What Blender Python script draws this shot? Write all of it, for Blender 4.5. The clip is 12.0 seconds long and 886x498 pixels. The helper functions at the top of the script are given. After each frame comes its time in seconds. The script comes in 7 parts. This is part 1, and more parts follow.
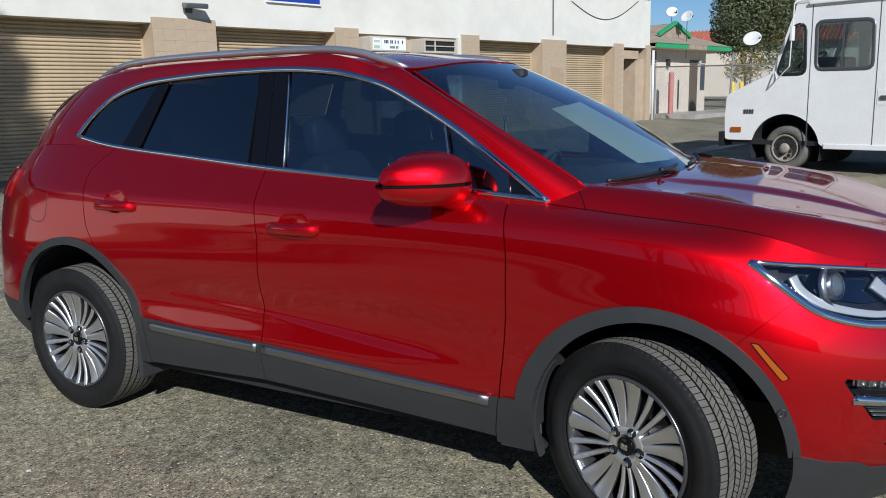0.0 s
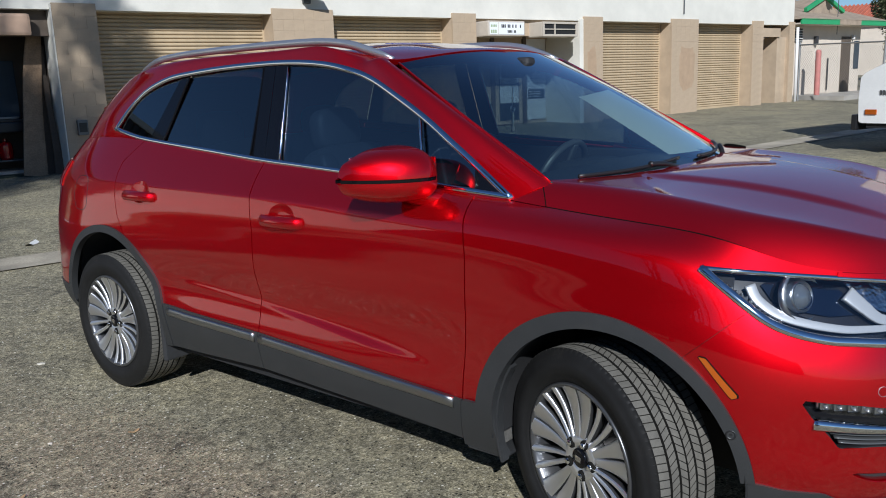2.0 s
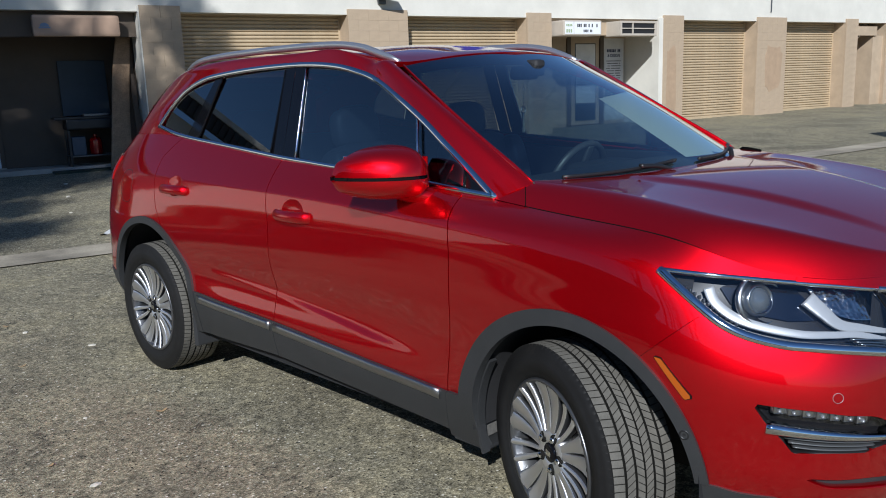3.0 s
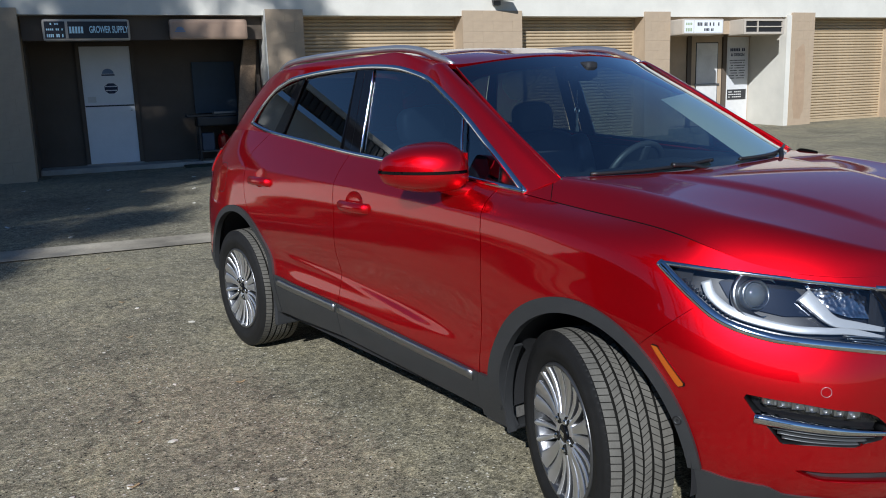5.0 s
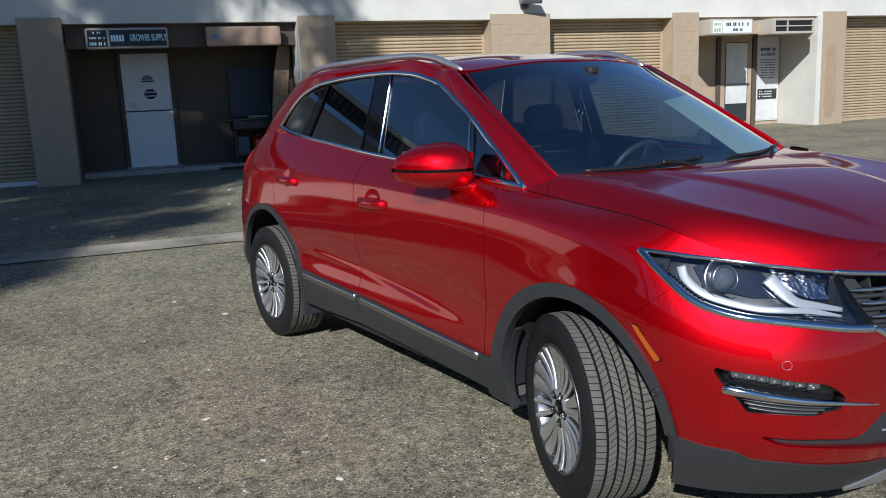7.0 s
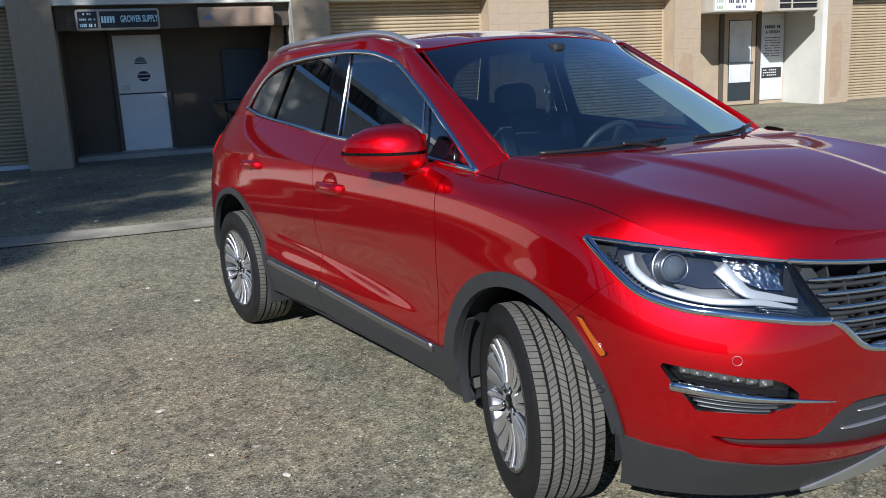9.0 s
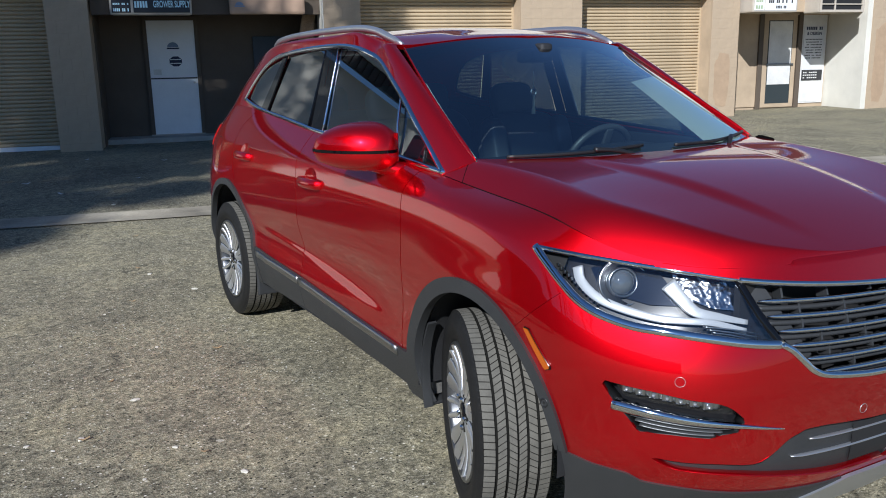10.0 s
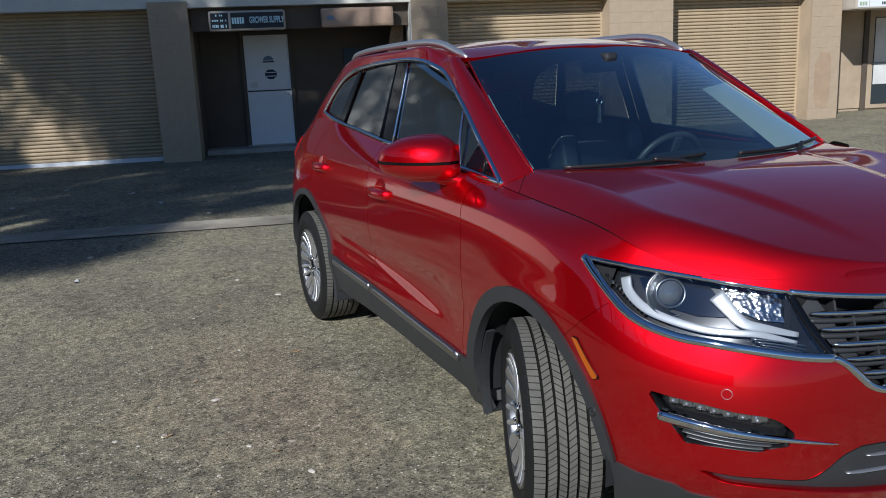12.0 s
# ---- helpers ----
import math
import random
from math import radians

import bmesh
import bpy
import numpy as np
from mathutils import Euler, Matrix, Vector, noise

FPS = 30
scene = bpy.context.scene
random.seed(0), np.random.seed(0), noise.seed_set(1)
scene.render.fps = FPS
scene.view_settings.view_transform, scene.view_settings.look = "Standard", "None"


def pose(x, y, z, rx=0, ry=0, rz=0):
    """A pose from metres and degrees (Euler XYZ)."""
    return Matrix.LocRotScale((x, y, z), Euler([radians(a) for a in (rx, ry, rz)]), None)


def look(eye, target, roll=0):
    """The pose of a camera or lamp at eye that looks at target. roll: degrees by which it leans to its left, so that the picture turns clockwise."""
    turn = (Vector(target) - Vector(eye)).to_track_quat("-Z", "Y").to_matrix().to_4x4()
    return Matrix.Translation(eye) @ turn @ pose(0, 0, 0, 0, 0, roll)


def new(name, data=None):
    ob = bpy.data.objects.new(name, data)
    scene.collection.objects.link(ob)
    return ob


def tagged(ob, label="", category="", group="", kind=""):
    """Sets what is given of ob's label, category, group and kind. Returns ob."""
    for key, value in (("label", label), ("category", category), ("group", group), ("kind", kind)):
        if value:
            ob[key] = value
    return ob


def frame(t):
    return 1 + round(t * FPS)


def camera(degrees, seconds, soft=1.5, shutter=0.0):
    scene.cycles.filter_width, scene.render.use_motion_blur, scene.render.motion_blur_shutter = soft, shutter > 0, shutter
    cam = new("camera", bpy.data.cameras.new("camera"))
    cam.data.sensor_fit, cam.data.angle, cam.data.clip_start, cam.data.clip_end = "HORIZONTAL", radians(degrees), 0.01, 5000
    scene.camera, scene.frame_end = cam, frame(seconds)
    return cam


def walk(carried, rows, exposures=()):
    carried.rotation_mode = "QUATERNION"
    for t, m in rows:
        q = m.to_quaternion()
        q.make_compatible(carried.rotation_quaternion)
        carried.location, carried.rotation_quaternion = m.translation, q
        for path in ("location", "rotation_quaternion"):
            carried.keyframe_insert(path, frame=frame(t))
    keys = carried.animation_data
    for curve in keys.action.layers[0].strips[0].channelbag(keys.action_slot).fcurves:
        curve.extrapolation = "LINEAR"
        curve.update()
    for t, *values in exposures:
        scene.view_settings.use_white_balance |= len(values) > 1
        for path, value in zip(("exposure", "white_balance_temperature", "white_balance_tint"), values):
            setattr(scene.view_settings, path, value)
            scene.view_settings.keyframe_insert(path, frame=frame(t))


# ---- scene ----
cam = camera(56.7, 12.0, 1.0)
PATH = [
    (0, (0.705, -3.319, 1.455), (-0.262, -1.608, 1.085), -1.3),
    (0.5, (0.912, -3.237, 1.459), (-0.143, -1.58, 1.086), -1.6),
    (1, (1.004, -3.146, 1.457), (-0.114, -1.538, 1.052), -2.0),
    (1.5, (1.041, -3.007, 1.457), (-0.12, -1.429, 1.056), -1.9),
    (2, (1.158, -2.921, 1.465), (-0.088, -1.408, 1.068), -2.2),
    (2.5, (1.379, -2.841, 1.469), (0.031, -1.418, 1.075), -2.2),
    (3, (1.467, -2.774, 1.464), (0.068, -1.399, 1.072), -2.0),
    (5, (1.826, -2.676, 1.459), (0.233, -1.528, 1.076), -1.9),
    (5.5, (1.854, -2.818, 1.456), (0.258, -1.675, 1.075), -2.5),
    (6, (1.914, -2.855, 1.46), (0.311, -1.72, 1.081), -2.1),
    (6.5, (2.03, -2.801, 1.465), (0.408, -1.693, 1.087), -2.1),
    (8.5, (2.166, -2.6, 1.466), (0.497, -1.564, 1.093), -3.4),
    (9, (2.11, -2.482, 1.448), (0.463, -1.427, 1.03), -2.8),
    (9.5, (2.092, -2.348, 1.463), (0.425, -1.331, 1.03), -2.5),
    (10, (2.197, -2.225, 1.465), (0.506, -1.248, 1.031), -1.2),
    (10.5, (2.275, -2.127, 1.474), (0.541, -1.231, 1.036), -1.0),
    (11, (2.305, -2.072, 1.483), (0.534, -1.254, 1.045), -1.4),
    (11.5, (2.334, -2.071, 1.491), (0.547, -1.286, 1.056), -1.6),
    (12, (2.308, -2.14, 1.486), (0.512, -1.364, 1.074), -2.5),
]
walk(cam, [(t, look(eye, target, roll)) for t, eye, target, roll in PATH], [(0.0, 0.04, 5740, 10), (8.4, 0.04, 5740, 10), (9.0, 0.28, 5740, 10), (11.0, 0.28, 5740, 10), (11.5, 0.04, 5740, 10), (12.0, -0.06, 5740, 10)])

from mathutils.bvhtree import BVHTree

# ---- light ----
SUN = Vector((1.08, -1.3, 1.0)).normalized()
world = bpy.data.worlds.new("world")
scene.world = world
world.use_nodes = True
wn = world.node_tree.nodes
sky = wn.new("ShaderNodeTexSky")
sky.sky_type = 'NISHITA'
sky.sun_disc = False
sky.sun_elevation = math.asin(SUN.z)
sky.sun_rotation = math.atan2(SUN.x, SUN.y)
sky.altitude = 600
sky.air_density, sky.dust_density, sky.ozone_density = 1.0, 0.0, 6.0
wn["Background"].inputs["Strength"].default_value = 0.070
world.node_tree.links.new(sky.outputs[0], wn["Background"].inputs[0])
sun_data = bpy.data.lights.new("sun", 'SUN')
sun_data.energy, sun_data.angle, sun_data.color = 5.0, radians(0.53), (1.0, 0.96, 0.89)
sun_lamp = new("sun", sun_data)
sun_lamp.matrix_world = look(tuple(SUN * 60), (0, 0, 0))


# ---- materials ----
def material(name, base=(0.5, 0.5, 0.5), rough=0.5, metal=0.0, spec=0.5, coat=0.0):
    """A node material; returns it with its tree, its Principled node and a helper that adds nodes."""
    m = bpy.data.materials.new(name)
    m.use_nodes = True
    nt = m.node_tree
    b = nt.nodes["Principled BSDF"]
    b.inputs["Base Color"].default_value = (*base, 1)
    b.inputs["Roughness"].default_value = rough
    b.inputs["Metallic"].default_value = metal
    b.inputs["Specular IOR Level"].default_value = spec
    b.inputs["Coat Weight"].default_value = coat
    b.inputs["Coat Roughness"].default_value = 0.03
    return m


def node(m, kind, **inputs):
    n = m.node_tree.nodes.new("ShaderNode" + kind)
    for k, v in inputs.items():
        n.inputs[k.replace("_", " ")].default_value = v
    return n


def wire(m, a, out, b, inp):
    m.node_tree.links.new(a.outputs[out], b.inputs[inp])


def noise_tex(m, scale, detail=4.0, rough=0.6, coords="Object"):
    co = m.node_tree.nodes.new("ShaderNodeTexCoord")
    n = node(m, "TexNoise", Scale=scale, Detail=detail, Roughness=rough)
    wire(m, co, coords, n, "Vector")
    return n


def ramp(m, src, out, stops):
    r = m.node_tree.nodes.new("ShaderNodeValToRGB")
    e = r.color_ramp.elements
    e[0].position, e[0].color = stops[0][0], (*stops[0][1], 1)
    e[1].position, e[1].color = stops[-1][0], (*stops[-1][1], 1)
    for p, c in stops[1:-1]:
        x = e.new(p)
        x.color = (*c, 1)
    wire(m, src, out, r, "Fac")
    return r


def mix(m, a, b, fac, mode="MIX"):
    """a, b: (node, out) or a colour; fac: (node, out) or a number. Returns the node (output 2)."""
    x = m.node_tree.nodes.new("ShaderNodeMix")
    x.data_type, x.blend_type = "RGBA", mode
    for src, k in ((fac, 0), (a, 6), (b, 7)):
        if isinstance(src, tuple) and hasattr(src[0], "outputs"):
            m.node_tree.links.new(src[0].outputs[src[1]], x.inputs[k])
        elif isinstance(src, tuple):
            x.inputs[k].default_value = (*src, 1)
        else:
            x.inputs[k].default_value = src
    return x


def base_from(m, n, out=0):
    wire(m, n, out, m.node_tree.nodes["Principled BSDF"], "Base Color")


def bump_from(m, n, out, strength=0.3, distance=0.01):
    b = node(m, "Bump", Strength=strength, Distance=distance)
    wire(m, n, out, b, "Height")
    wire(m, b, 0, m.node_tree.nodes["Principled BSDF"], "Normal")
    return b


def weathered(name, base, rough=0.7, amount=0.18, scale=3.0, fine=60.0, bump=0.15, metal=0.0, dirt=(0.12, 0.1, 0.08)):
    """Paint, plaster or metal with broad stains and a fine grain."""
    m = material(name, base, rough, metal)
    broad = noise_tex(m, scale, 6, 0.65)
    grain = noise_tex(m, fine, 3, 0.6)
    lo = tuple(c * (1 - amount) for c in base)
    hi = tuple(min(1, c * (1 + amount * 0.6)) for c in base)
    r1 = ramp(m, broad, 0, [(0.3, lo), (0.7, hi)])
    r2 = ramp(m, grain, 0, [(0.25, tuple(1 - amount * 0.6 for _ in range(3))), (0.6, (1, 1, 1))])
    mul = mix(m, (r1, 0), (r2, 0), 1.0, "MULTIPLY")
    spots = noise_tex(m, scale * 0.45, 8, 0.75)
    f = ramp(m, spots, 0, [(0.58, (0, 0, 0)), (0.8, (amount, amount, amount))])
    fin = mix(m, (mul, 2), dirt, (f, 0))
    base_from(m, fin, 2)
    if bump:
        bump_from(m, grain, 0, bump, 0.004)
    return m


M_WHITE_WALL = weathered("white_wall_paint", (0.69, 0.66, 0.575), 0.85, 0.10, 1.2, 90)
M_TAN = weathered("tan_block_paint", (0.46, 0.352, 0.238), 0.8, 0.18, 1.6, 70, 0.3)
M_TAN_DOOR = weathered("tan_door_paint", (0.48, 0.368, 0.228), 0.6, 0.18, 1.1, 40, 0.05)
M_CONCRETE = weathered("concrete", (0.42, 0.39, 0.34), 0.9, 0.25, 2.5, 60, 0.4)
M_GUTTER = weathered("gutter_concrete", (0.42, 0.37, 0.28), 0.9, 0.5, 1.3, 60, 0.4)
# near black: shade of hollows and closed interiors put into the colour
M_DARK = material("unlit_interior", (0.012, 0.012, 0.013), 0.8)
M_WHITE = weathered("white_door_paint", (0.78, 0.79, 0.80), 0.5, 0.06, 2.0, 50, 0.03)
M_TRUCK = weathered("white_truck_paint", (0.80, 0.785, 0.745), 0.4, 0.08, 1.5, 40, 0.02)
def asphalt_material():
    """Old asphalt: bare stones in grey binder, sandy patches, stains and fine cracks."""
    m = material("asphalt", (0.2, 0.19, 0.16), 0.95, 0.0, 0.2)
    co = m.node_tree.nodes.new("ShaderNodeTexCoord")
    stones = node(m, "TexVoronoi", Scale=125.0, Randomness=1.0)
    wire(m, co, "Object", stones, "Vector")
    col = ramp(m, stones, "Color", [(0.0, (0.105, 0.096, 0.065)), (0.4, (0.250, 0.225, 0.158)), (0.75, (0.385, 0.346, 0.247)), (0.95, (0.53, 0.49, 0.38)), (1.0, (0.76, 0.72, 0.60))])
    fine = noise_tex(m, 320, 3, 0.75)
    fr = ramp(m, fine, 0, [(0.32, (0.40, 0.40, 0.40)), (0.68, (1.36, 1.36, 1.36))])
    c1 = mix(m, (col, 0), (fr, 0), 1.0, "MULTIPLY")
    broad = noise_tex(m, 0.8, 9, 0.72)
    br = ramp(m, broad, 0, [(0.34, (0.66, 0.66, 0.68)), (0.5, (1.0, 1.0, 0.99)), (0.66, (1.24, 1.22, 1.12))])
    c2 = mix(m, (c1, 2), (br, 0), 1.0, "MULTIPLY")
    mid = noise_tex(m, 17.0, 7, 0.85)
    mr = ramp(m, mid, 0, [(0.36, (0.42, 0.42, 0.43)), (0.5, (0.95, 0.95, 0.93)), (0.64, (1.42, 1.39, 1.30))])
    c3 = mix(m, (c2, 2), (mr, 0), 1.0, "MULTIPLY")
    grit = node(m, "TexVoronoi", Scale=46.0, Randomness=1.0)
    wire(m, co, "Object", grit, "Vector")
    spot = ramp(m, grit, "Distance", [(0.20, (1, 1, 1)), (0.26, (0, 0, 0))])
    gsep = m.node_tree.nodes.new("ShaderNodeSeparateColor")
    wire(m, grit, "Color", gsep, 0)
    gp = ramp(m, gsep, 0, [(0.80, (0, 0, 0)), (0.82, (1, 1, 1))])
    gd = ramp(m, gsep, 1, [(0.70, (0, 0, 0)), (0.72, (1, 1, 1))])
    pale_m = mix(m, (spot, 0), (gp, 0), 1.0, "MULTIPLY")
    pit_m = mix(m, (spot, 0), (gd, 0), 1.0, "MULTIPLY")
    c3 = mix(m, (c3, 2), (0.68, 0.64, 0.53), (pale_m, 2))
    c3 = mix(m, (c3, 2), (0.022, 0.020, 0.016), (pit_m, 2))
    warp = noise_tex(m, 3.5, 6, 0.75)
    wv = mix(m, (co, "Object"), (warp, "Color"), 0.20)
    crack = m.node_tree.nodes.new("ShaderNodeTexVoronoi")
    crack.feature = 'DISTANCE_TO_EDGE'
    crack.inputs["Scale"].default_value = 2.1
    wire(m, wv, 2, crack, "Vector")
    cr = ramp(m, crack, "Distance", [(0.0, (1, 1, 1)), (0.005, (0.85, 0.85, 0.85)), (0.010, (0, 0, 0))])
    gate2 = ramp(m, noise_tex(m, 2.3, 4, 0.6), 0, [(0.54, (0, 0, 0)), (0.60, (0.9, 0.9, 0.9))])
    cm = mix(m, (cr, 0), (gate2, 0), 1.0, "MULTIPLY")
    c4 = mix(m, (c3, 2), (0.045, 0.041, 0.034), (cm, 2))
    pale = node(m, "TexVoronoi", Scale=5.0, Randomness=1.0)
    pw = mix(m, (co, "Object"), (noise_tex(m, 30, 3, 0.6), "Color"), 0.03)
    wire(m, pw, 2, pale, "Vector")
    pr = ramp(m, pale, "Distance", [(0.05, (0.9, 0.9, 0.9)), (0.075, (0, 0, 0))])
    psel = ramp(m, pale, "Color", [(0.66, (0, 0, 0)), (0.68, (1, 1, 1))])
    pm = mix(m, (pr, 0), (psel, 0), 1.0, "MULTIPLY")
    c5 = mix(m, (c4, 2), (0.52, 0.48, 0.38), (pm, 2))
    base_from(m, c5, 2)
    h = mix(m, (stones, "Distance"), (fine, 0), 0.4)
    bump_from(m, h, 2, 0.8, 0.005)
    return m


M_ASPHALT = asphalt_material()
def glass(name, tint, ior=1.5, rough=0.0, gain=2.1):
    """Thin glass: what lies behind it tinted, and a mirror's share by angle."""
    m = bpy.data.materials.new(name)
    m.use_nodes = True
    nt = m.node_tree
    nt.nodes.remove(nt.nodes["Principled BSDF"])
    t = node(m, "BsdfTransparent", Color=(*tint, 1))
    g = node(m, "BsdfGlossy", Color=(1, 1, 1, 1), Roughness=rough)
    f0 = ((ior - 1) / (ior + 1)) ** 2 * gain
    lw = node(m, "LayerWeight", Blend=0.5)
    p5 = nt.nodes.new("ShaderNodeMath")
    p5.operation = 'POWER'
    p5.inputs[1].default_value = 3.2
    wire(m, lw, "Facing", p5, 0)
    f = nt.nodes.new("ShaderNodeMath")
    f.operation = 'MULTIPLY_ADD'
    f.inputs[1].default_value, f.inputs[2].default_value = 1 - f0, f0
    wire(m, p5, 0, f, 0)
    x = nt.nodes.new("ShaderNodeMixShader")
    wire(m, f, 0, x, 0)
    nt.links.new(t.outputs[0], x.inputs[1])
    nt.links.new(g.outputs[0], x.inputs[2])
    nt.links.new(x.outputs[0], nt.nodes["Material Output"].inputs[0])
    return m


def car_paint(name, base):
    """Metallic red under clear lacquer, with fine flakes and a faint orange peel."""
    m = material(name, base, 0.40, 0.88, 0.3, 1.0)
    m.node_tree.nodes["Principled BSDF"].inputs["Specular Tint"].default_value = (0.9, 0.02, 0.02, 1)
    co = m.node_tree.nodes.new("ShaderNodeTexCoord")
    fl = node(m, "TexVoronoi", Scale=1400.0)
    wire(m, co, "Object", fl, "Vector")
    r = ramp(m, fl, "Color", [(0.1, tuple(c * 0.82 for c in base)), (0.9, tuple(min(1, c * 1.2) for c in base))])
    base_from(m, r)
    b = m.node_tree.nodes["Principled BSDF"]
    b.inputs["Coat Roughness"].default_value = 0.004
    b.inputs["Coat IOR"].default_value = 1.95
    lw = node(m, "LayerWeight", Blend=0.5)
    gloss = m.node_tree.nodes.new("ShaderNodeMath")
    gloss.operation = 'MULTIPLY_ADD'
    gloss.inputs[1].default_value, gloss.inputs[2].default_value = 1.0, 0.27
    gloss.use_clamp = True
    wire(m, lw, "Facing", gloss, 0)
    wire(m, gloss, 0, b, "Coat Weight")
    peel = noise_tex(m, 180, 1, 0.4)
    bp = node(m, "Bump", Strength=0.012, Distance=0.002)
    wire(m, peel, 0, bp, "Height")
    wire(m, bp, 0, b, "Coat Normal")
    return m


M_PAINT = car_paint("red_car_paint", (0.56, 0.0010, 0.0056))
M_PAINT_DARK = car_paint("red_sensor_paint", (0.50, 0.0012, 0.006))
M_CHROME = material("chrome", (0.72, 0.73, 0.75), 0.045, 1.0)
M_SATIN = material("satin_silver", (0.50, 0.515, 0.54), 0.3, 0.8)
M_TRIM = material("satin_sill_trim", (0.34, 0.345, 0.355), 0.34, 1.0)
M_GREY = weathered("grey_plastic", (0.027, 0.028, 0.029), 0.55, 0.12, 8, 500, 0.2)
M_GREY_DARK = weathered("dark_grey_plastic", (0.030, 0.031, 0.033), 0.55, 0.15, 8, 400, 0.15)
M_GREY_SATIN = material("satin_grey_plastic", (0.13, 0.135, 0.14), 0.35, 0.6)
M_BLACK_PLASTIC = material("black_plastic", (0.012, 0.012, 0.013), 0.45)
M_BLACK_GLOSS = material("gloss_black", (0.004, 0.004, 0.005), 0.04, 0.0, 0.35, 0.0)
M_GAP = material("panel_gap", (0.006, 0.005, 0.005), 1.0, 0.0, 0.0)
M_RUBBER_TRIM = material("rubber_seal", (0.012, 0.012, 0.012), 0.6)
M_LINER = weathered("wheel_well_felt", (0.014, 0.014, 0.015), 0.95, 0.3, 6, 200, 0.4)
M_GUARD = weathered("dusty_guard", (0.14, 0.134, 0.122), 0.85, 0.5, 9, 120, 0.4)
M_RUBBER = weathered("tyre_rubber", (0.013, 0.0127, 0.0125), 0.62, 0.25, 14, 300, 0.1)
M_RUBBER.node_tree.nodes["Principled BSDF"].inputs["Specular IOR Level"].default_value = 0.22
M_TREAD = weathered("dusty_tread", (0.135, 0.127, 0.108), 0.9, 0.3, 12, 260, 0.3)
# darker rubber: shade of the tread's cuts and grooves put into the colour
M_SIPE = material("sipe_shade", (0.038, 0.036, 0.031), 0.95, 0.0, 0.1)
M_HOLLOW = material("hollow_shade", (0.013, 0.0125, 0.011), 0.95, 0.0, 0.1)
M_ALLOY = material("machined_alloy", (0.88, 0.885, 0.90), 0.42, 1.0)
M_ALLOY_GREY = material("painted_alloy", (0.14, 0.142, 0.147), 0.3, 0.8)
M_ALLOY_MID = material("brushed_alloy", (0.74, 0.745, 0.76), 0.40, 1.0)
M_DISC = material("brake_disc_iron", (0.12, 0.115, 0.11), 0.5, 0.9)
M_PRIVACY = glass("privacy_glass", (0.09, 0.11, 0.13), 1.52, gain=2.8)
M_TINT = glass("tinted_glass", (0.22, 0.29, 0.35), 1.52, gain=3.4)
M_SCREEN = glass("windscreen_glass", (0.62, 0.76, 0.78), 1.55, gain=5.0)
_co = M_SCREEN.node_tree.nodes.new("ShaderNodeTexCoord")
_sx = M_SCREEN.node_tree.nodes.new("ShaderNodeSeparateXYZ")
wire(M_SCREEN, _co, "Object", _sx, 0)
_mr = node(M_SCREEN, "MapRange")
_mr.inputs[1].default_value, _mr.inputs[2].default_value = 1.43, 1.56
wire(M_SCREEN, _sx, "Z", _mr, 0)
_rr = ramp(M_SCREEN, _mr, 0, [(0.0, (0.62, 0.76, 0.78)), (0.5, (0.42, 0.55, 0.60)), (1.0, (0.03, 0.05, 0.09))])
for _n in M_SCREEN.node_tree.nodes:
    if _n.type == 'BSDF_TRANSPARENT':
        wire(M_SCREEN, _rr, 0, _n, "Color")
M_CLEAR = glass("clear_plastic", (0.93, 0.94, 0.95), 1.45)
M_LENS = material("projector_glass", (0.10, 0.115, 0.13), 0.02, 0.0, 1.0, 1.0)
M_LAMP_BLACK = material("lamp_black", (0.012, 0.012, 0.014), 0.25)
M_GUIDE = material("white_light_guide", (0.42, 0.435, 0.45), 0.3, 0.2, 0.5, 0.5)
M_BULB = material("lamp_bulb", (0.45, 0.46, 0.48), 0.15, 0.6)
M_SILVER = material("lamp_silver", (0.46, 0.465, 0.47), 0.28, 1.0)
M_LAMP_GREY = material("lamp_grey", (0.10, 0.11, 0.13), 0.12, 1.0)
M_CUT_SILVER = material("faceted_silver", (0.42, 0.43, 0.45), 0.2, 1.0)
_co = M_CUT_SILVER.node_tree.nodes.new("ShaderNodeTexCoord")
_vo = node(M_CUT_SILVER, "TexNoise", Scale=55.0, Detail=1.0)
wire(M_CUT_SILVER, _co, "Object", _vo, "Vector")
bump_from(M_CUT_SILVER, _vo, 0, 0.4, 0.012)
M_AMBER = material("amber_plastic", (0.36, 0.075, 0.003), 0.12, 0.0, 0.5, 0.6)
M_TAIL = material("tail_lamp_red", (0.30, 0.004, 0.006), 0.08, 0.0, 0.5, 0.8)
M_MIRROR = material("mirror_silver", (0.85, 0.86, 0.87), 0.01, 1.0)
M_CABIN = weathered("cabin_dark", (0.018, 0.018, 0.020), 0.7, 0.15, 6, 200, 0.2)
M_CABIN_GREY = material("grey_leather", (0.06, 0.06, 0.063), 0.45)
M_DASH = weathered("dashboard_soft", (0.022, 0.024, 0.026), 0.65, 0.12, 6, 300, 0.25)
M_SEAT = weathered("seat_leather", (0.085, 0.09, 0.098), 0.5, 0.12, 7, 160, 0.2)
M_LINING = material("headliner_cloth", (0.07, 0.07, 0.072), 0.9)
M_LINING_LIGHT = material("pale_lining", (0.82, 0.80, 0.68), 0.8)
M_BROWN = weathered("brown_paint", (0.105, 0.08, 0.058), 0.75, 0.15, 2, 60, 0.1)
M_EAVE = material("dark_metal_eave", (0.05, 0.045, 0.04), 0.6)
M_DARK_TRIM = material("dark_trim", (0.03, 0.03, 0.032), 0.6)
M_NAVY = material("navy_print", (0.012, 0.02, 0.06), 0.6)
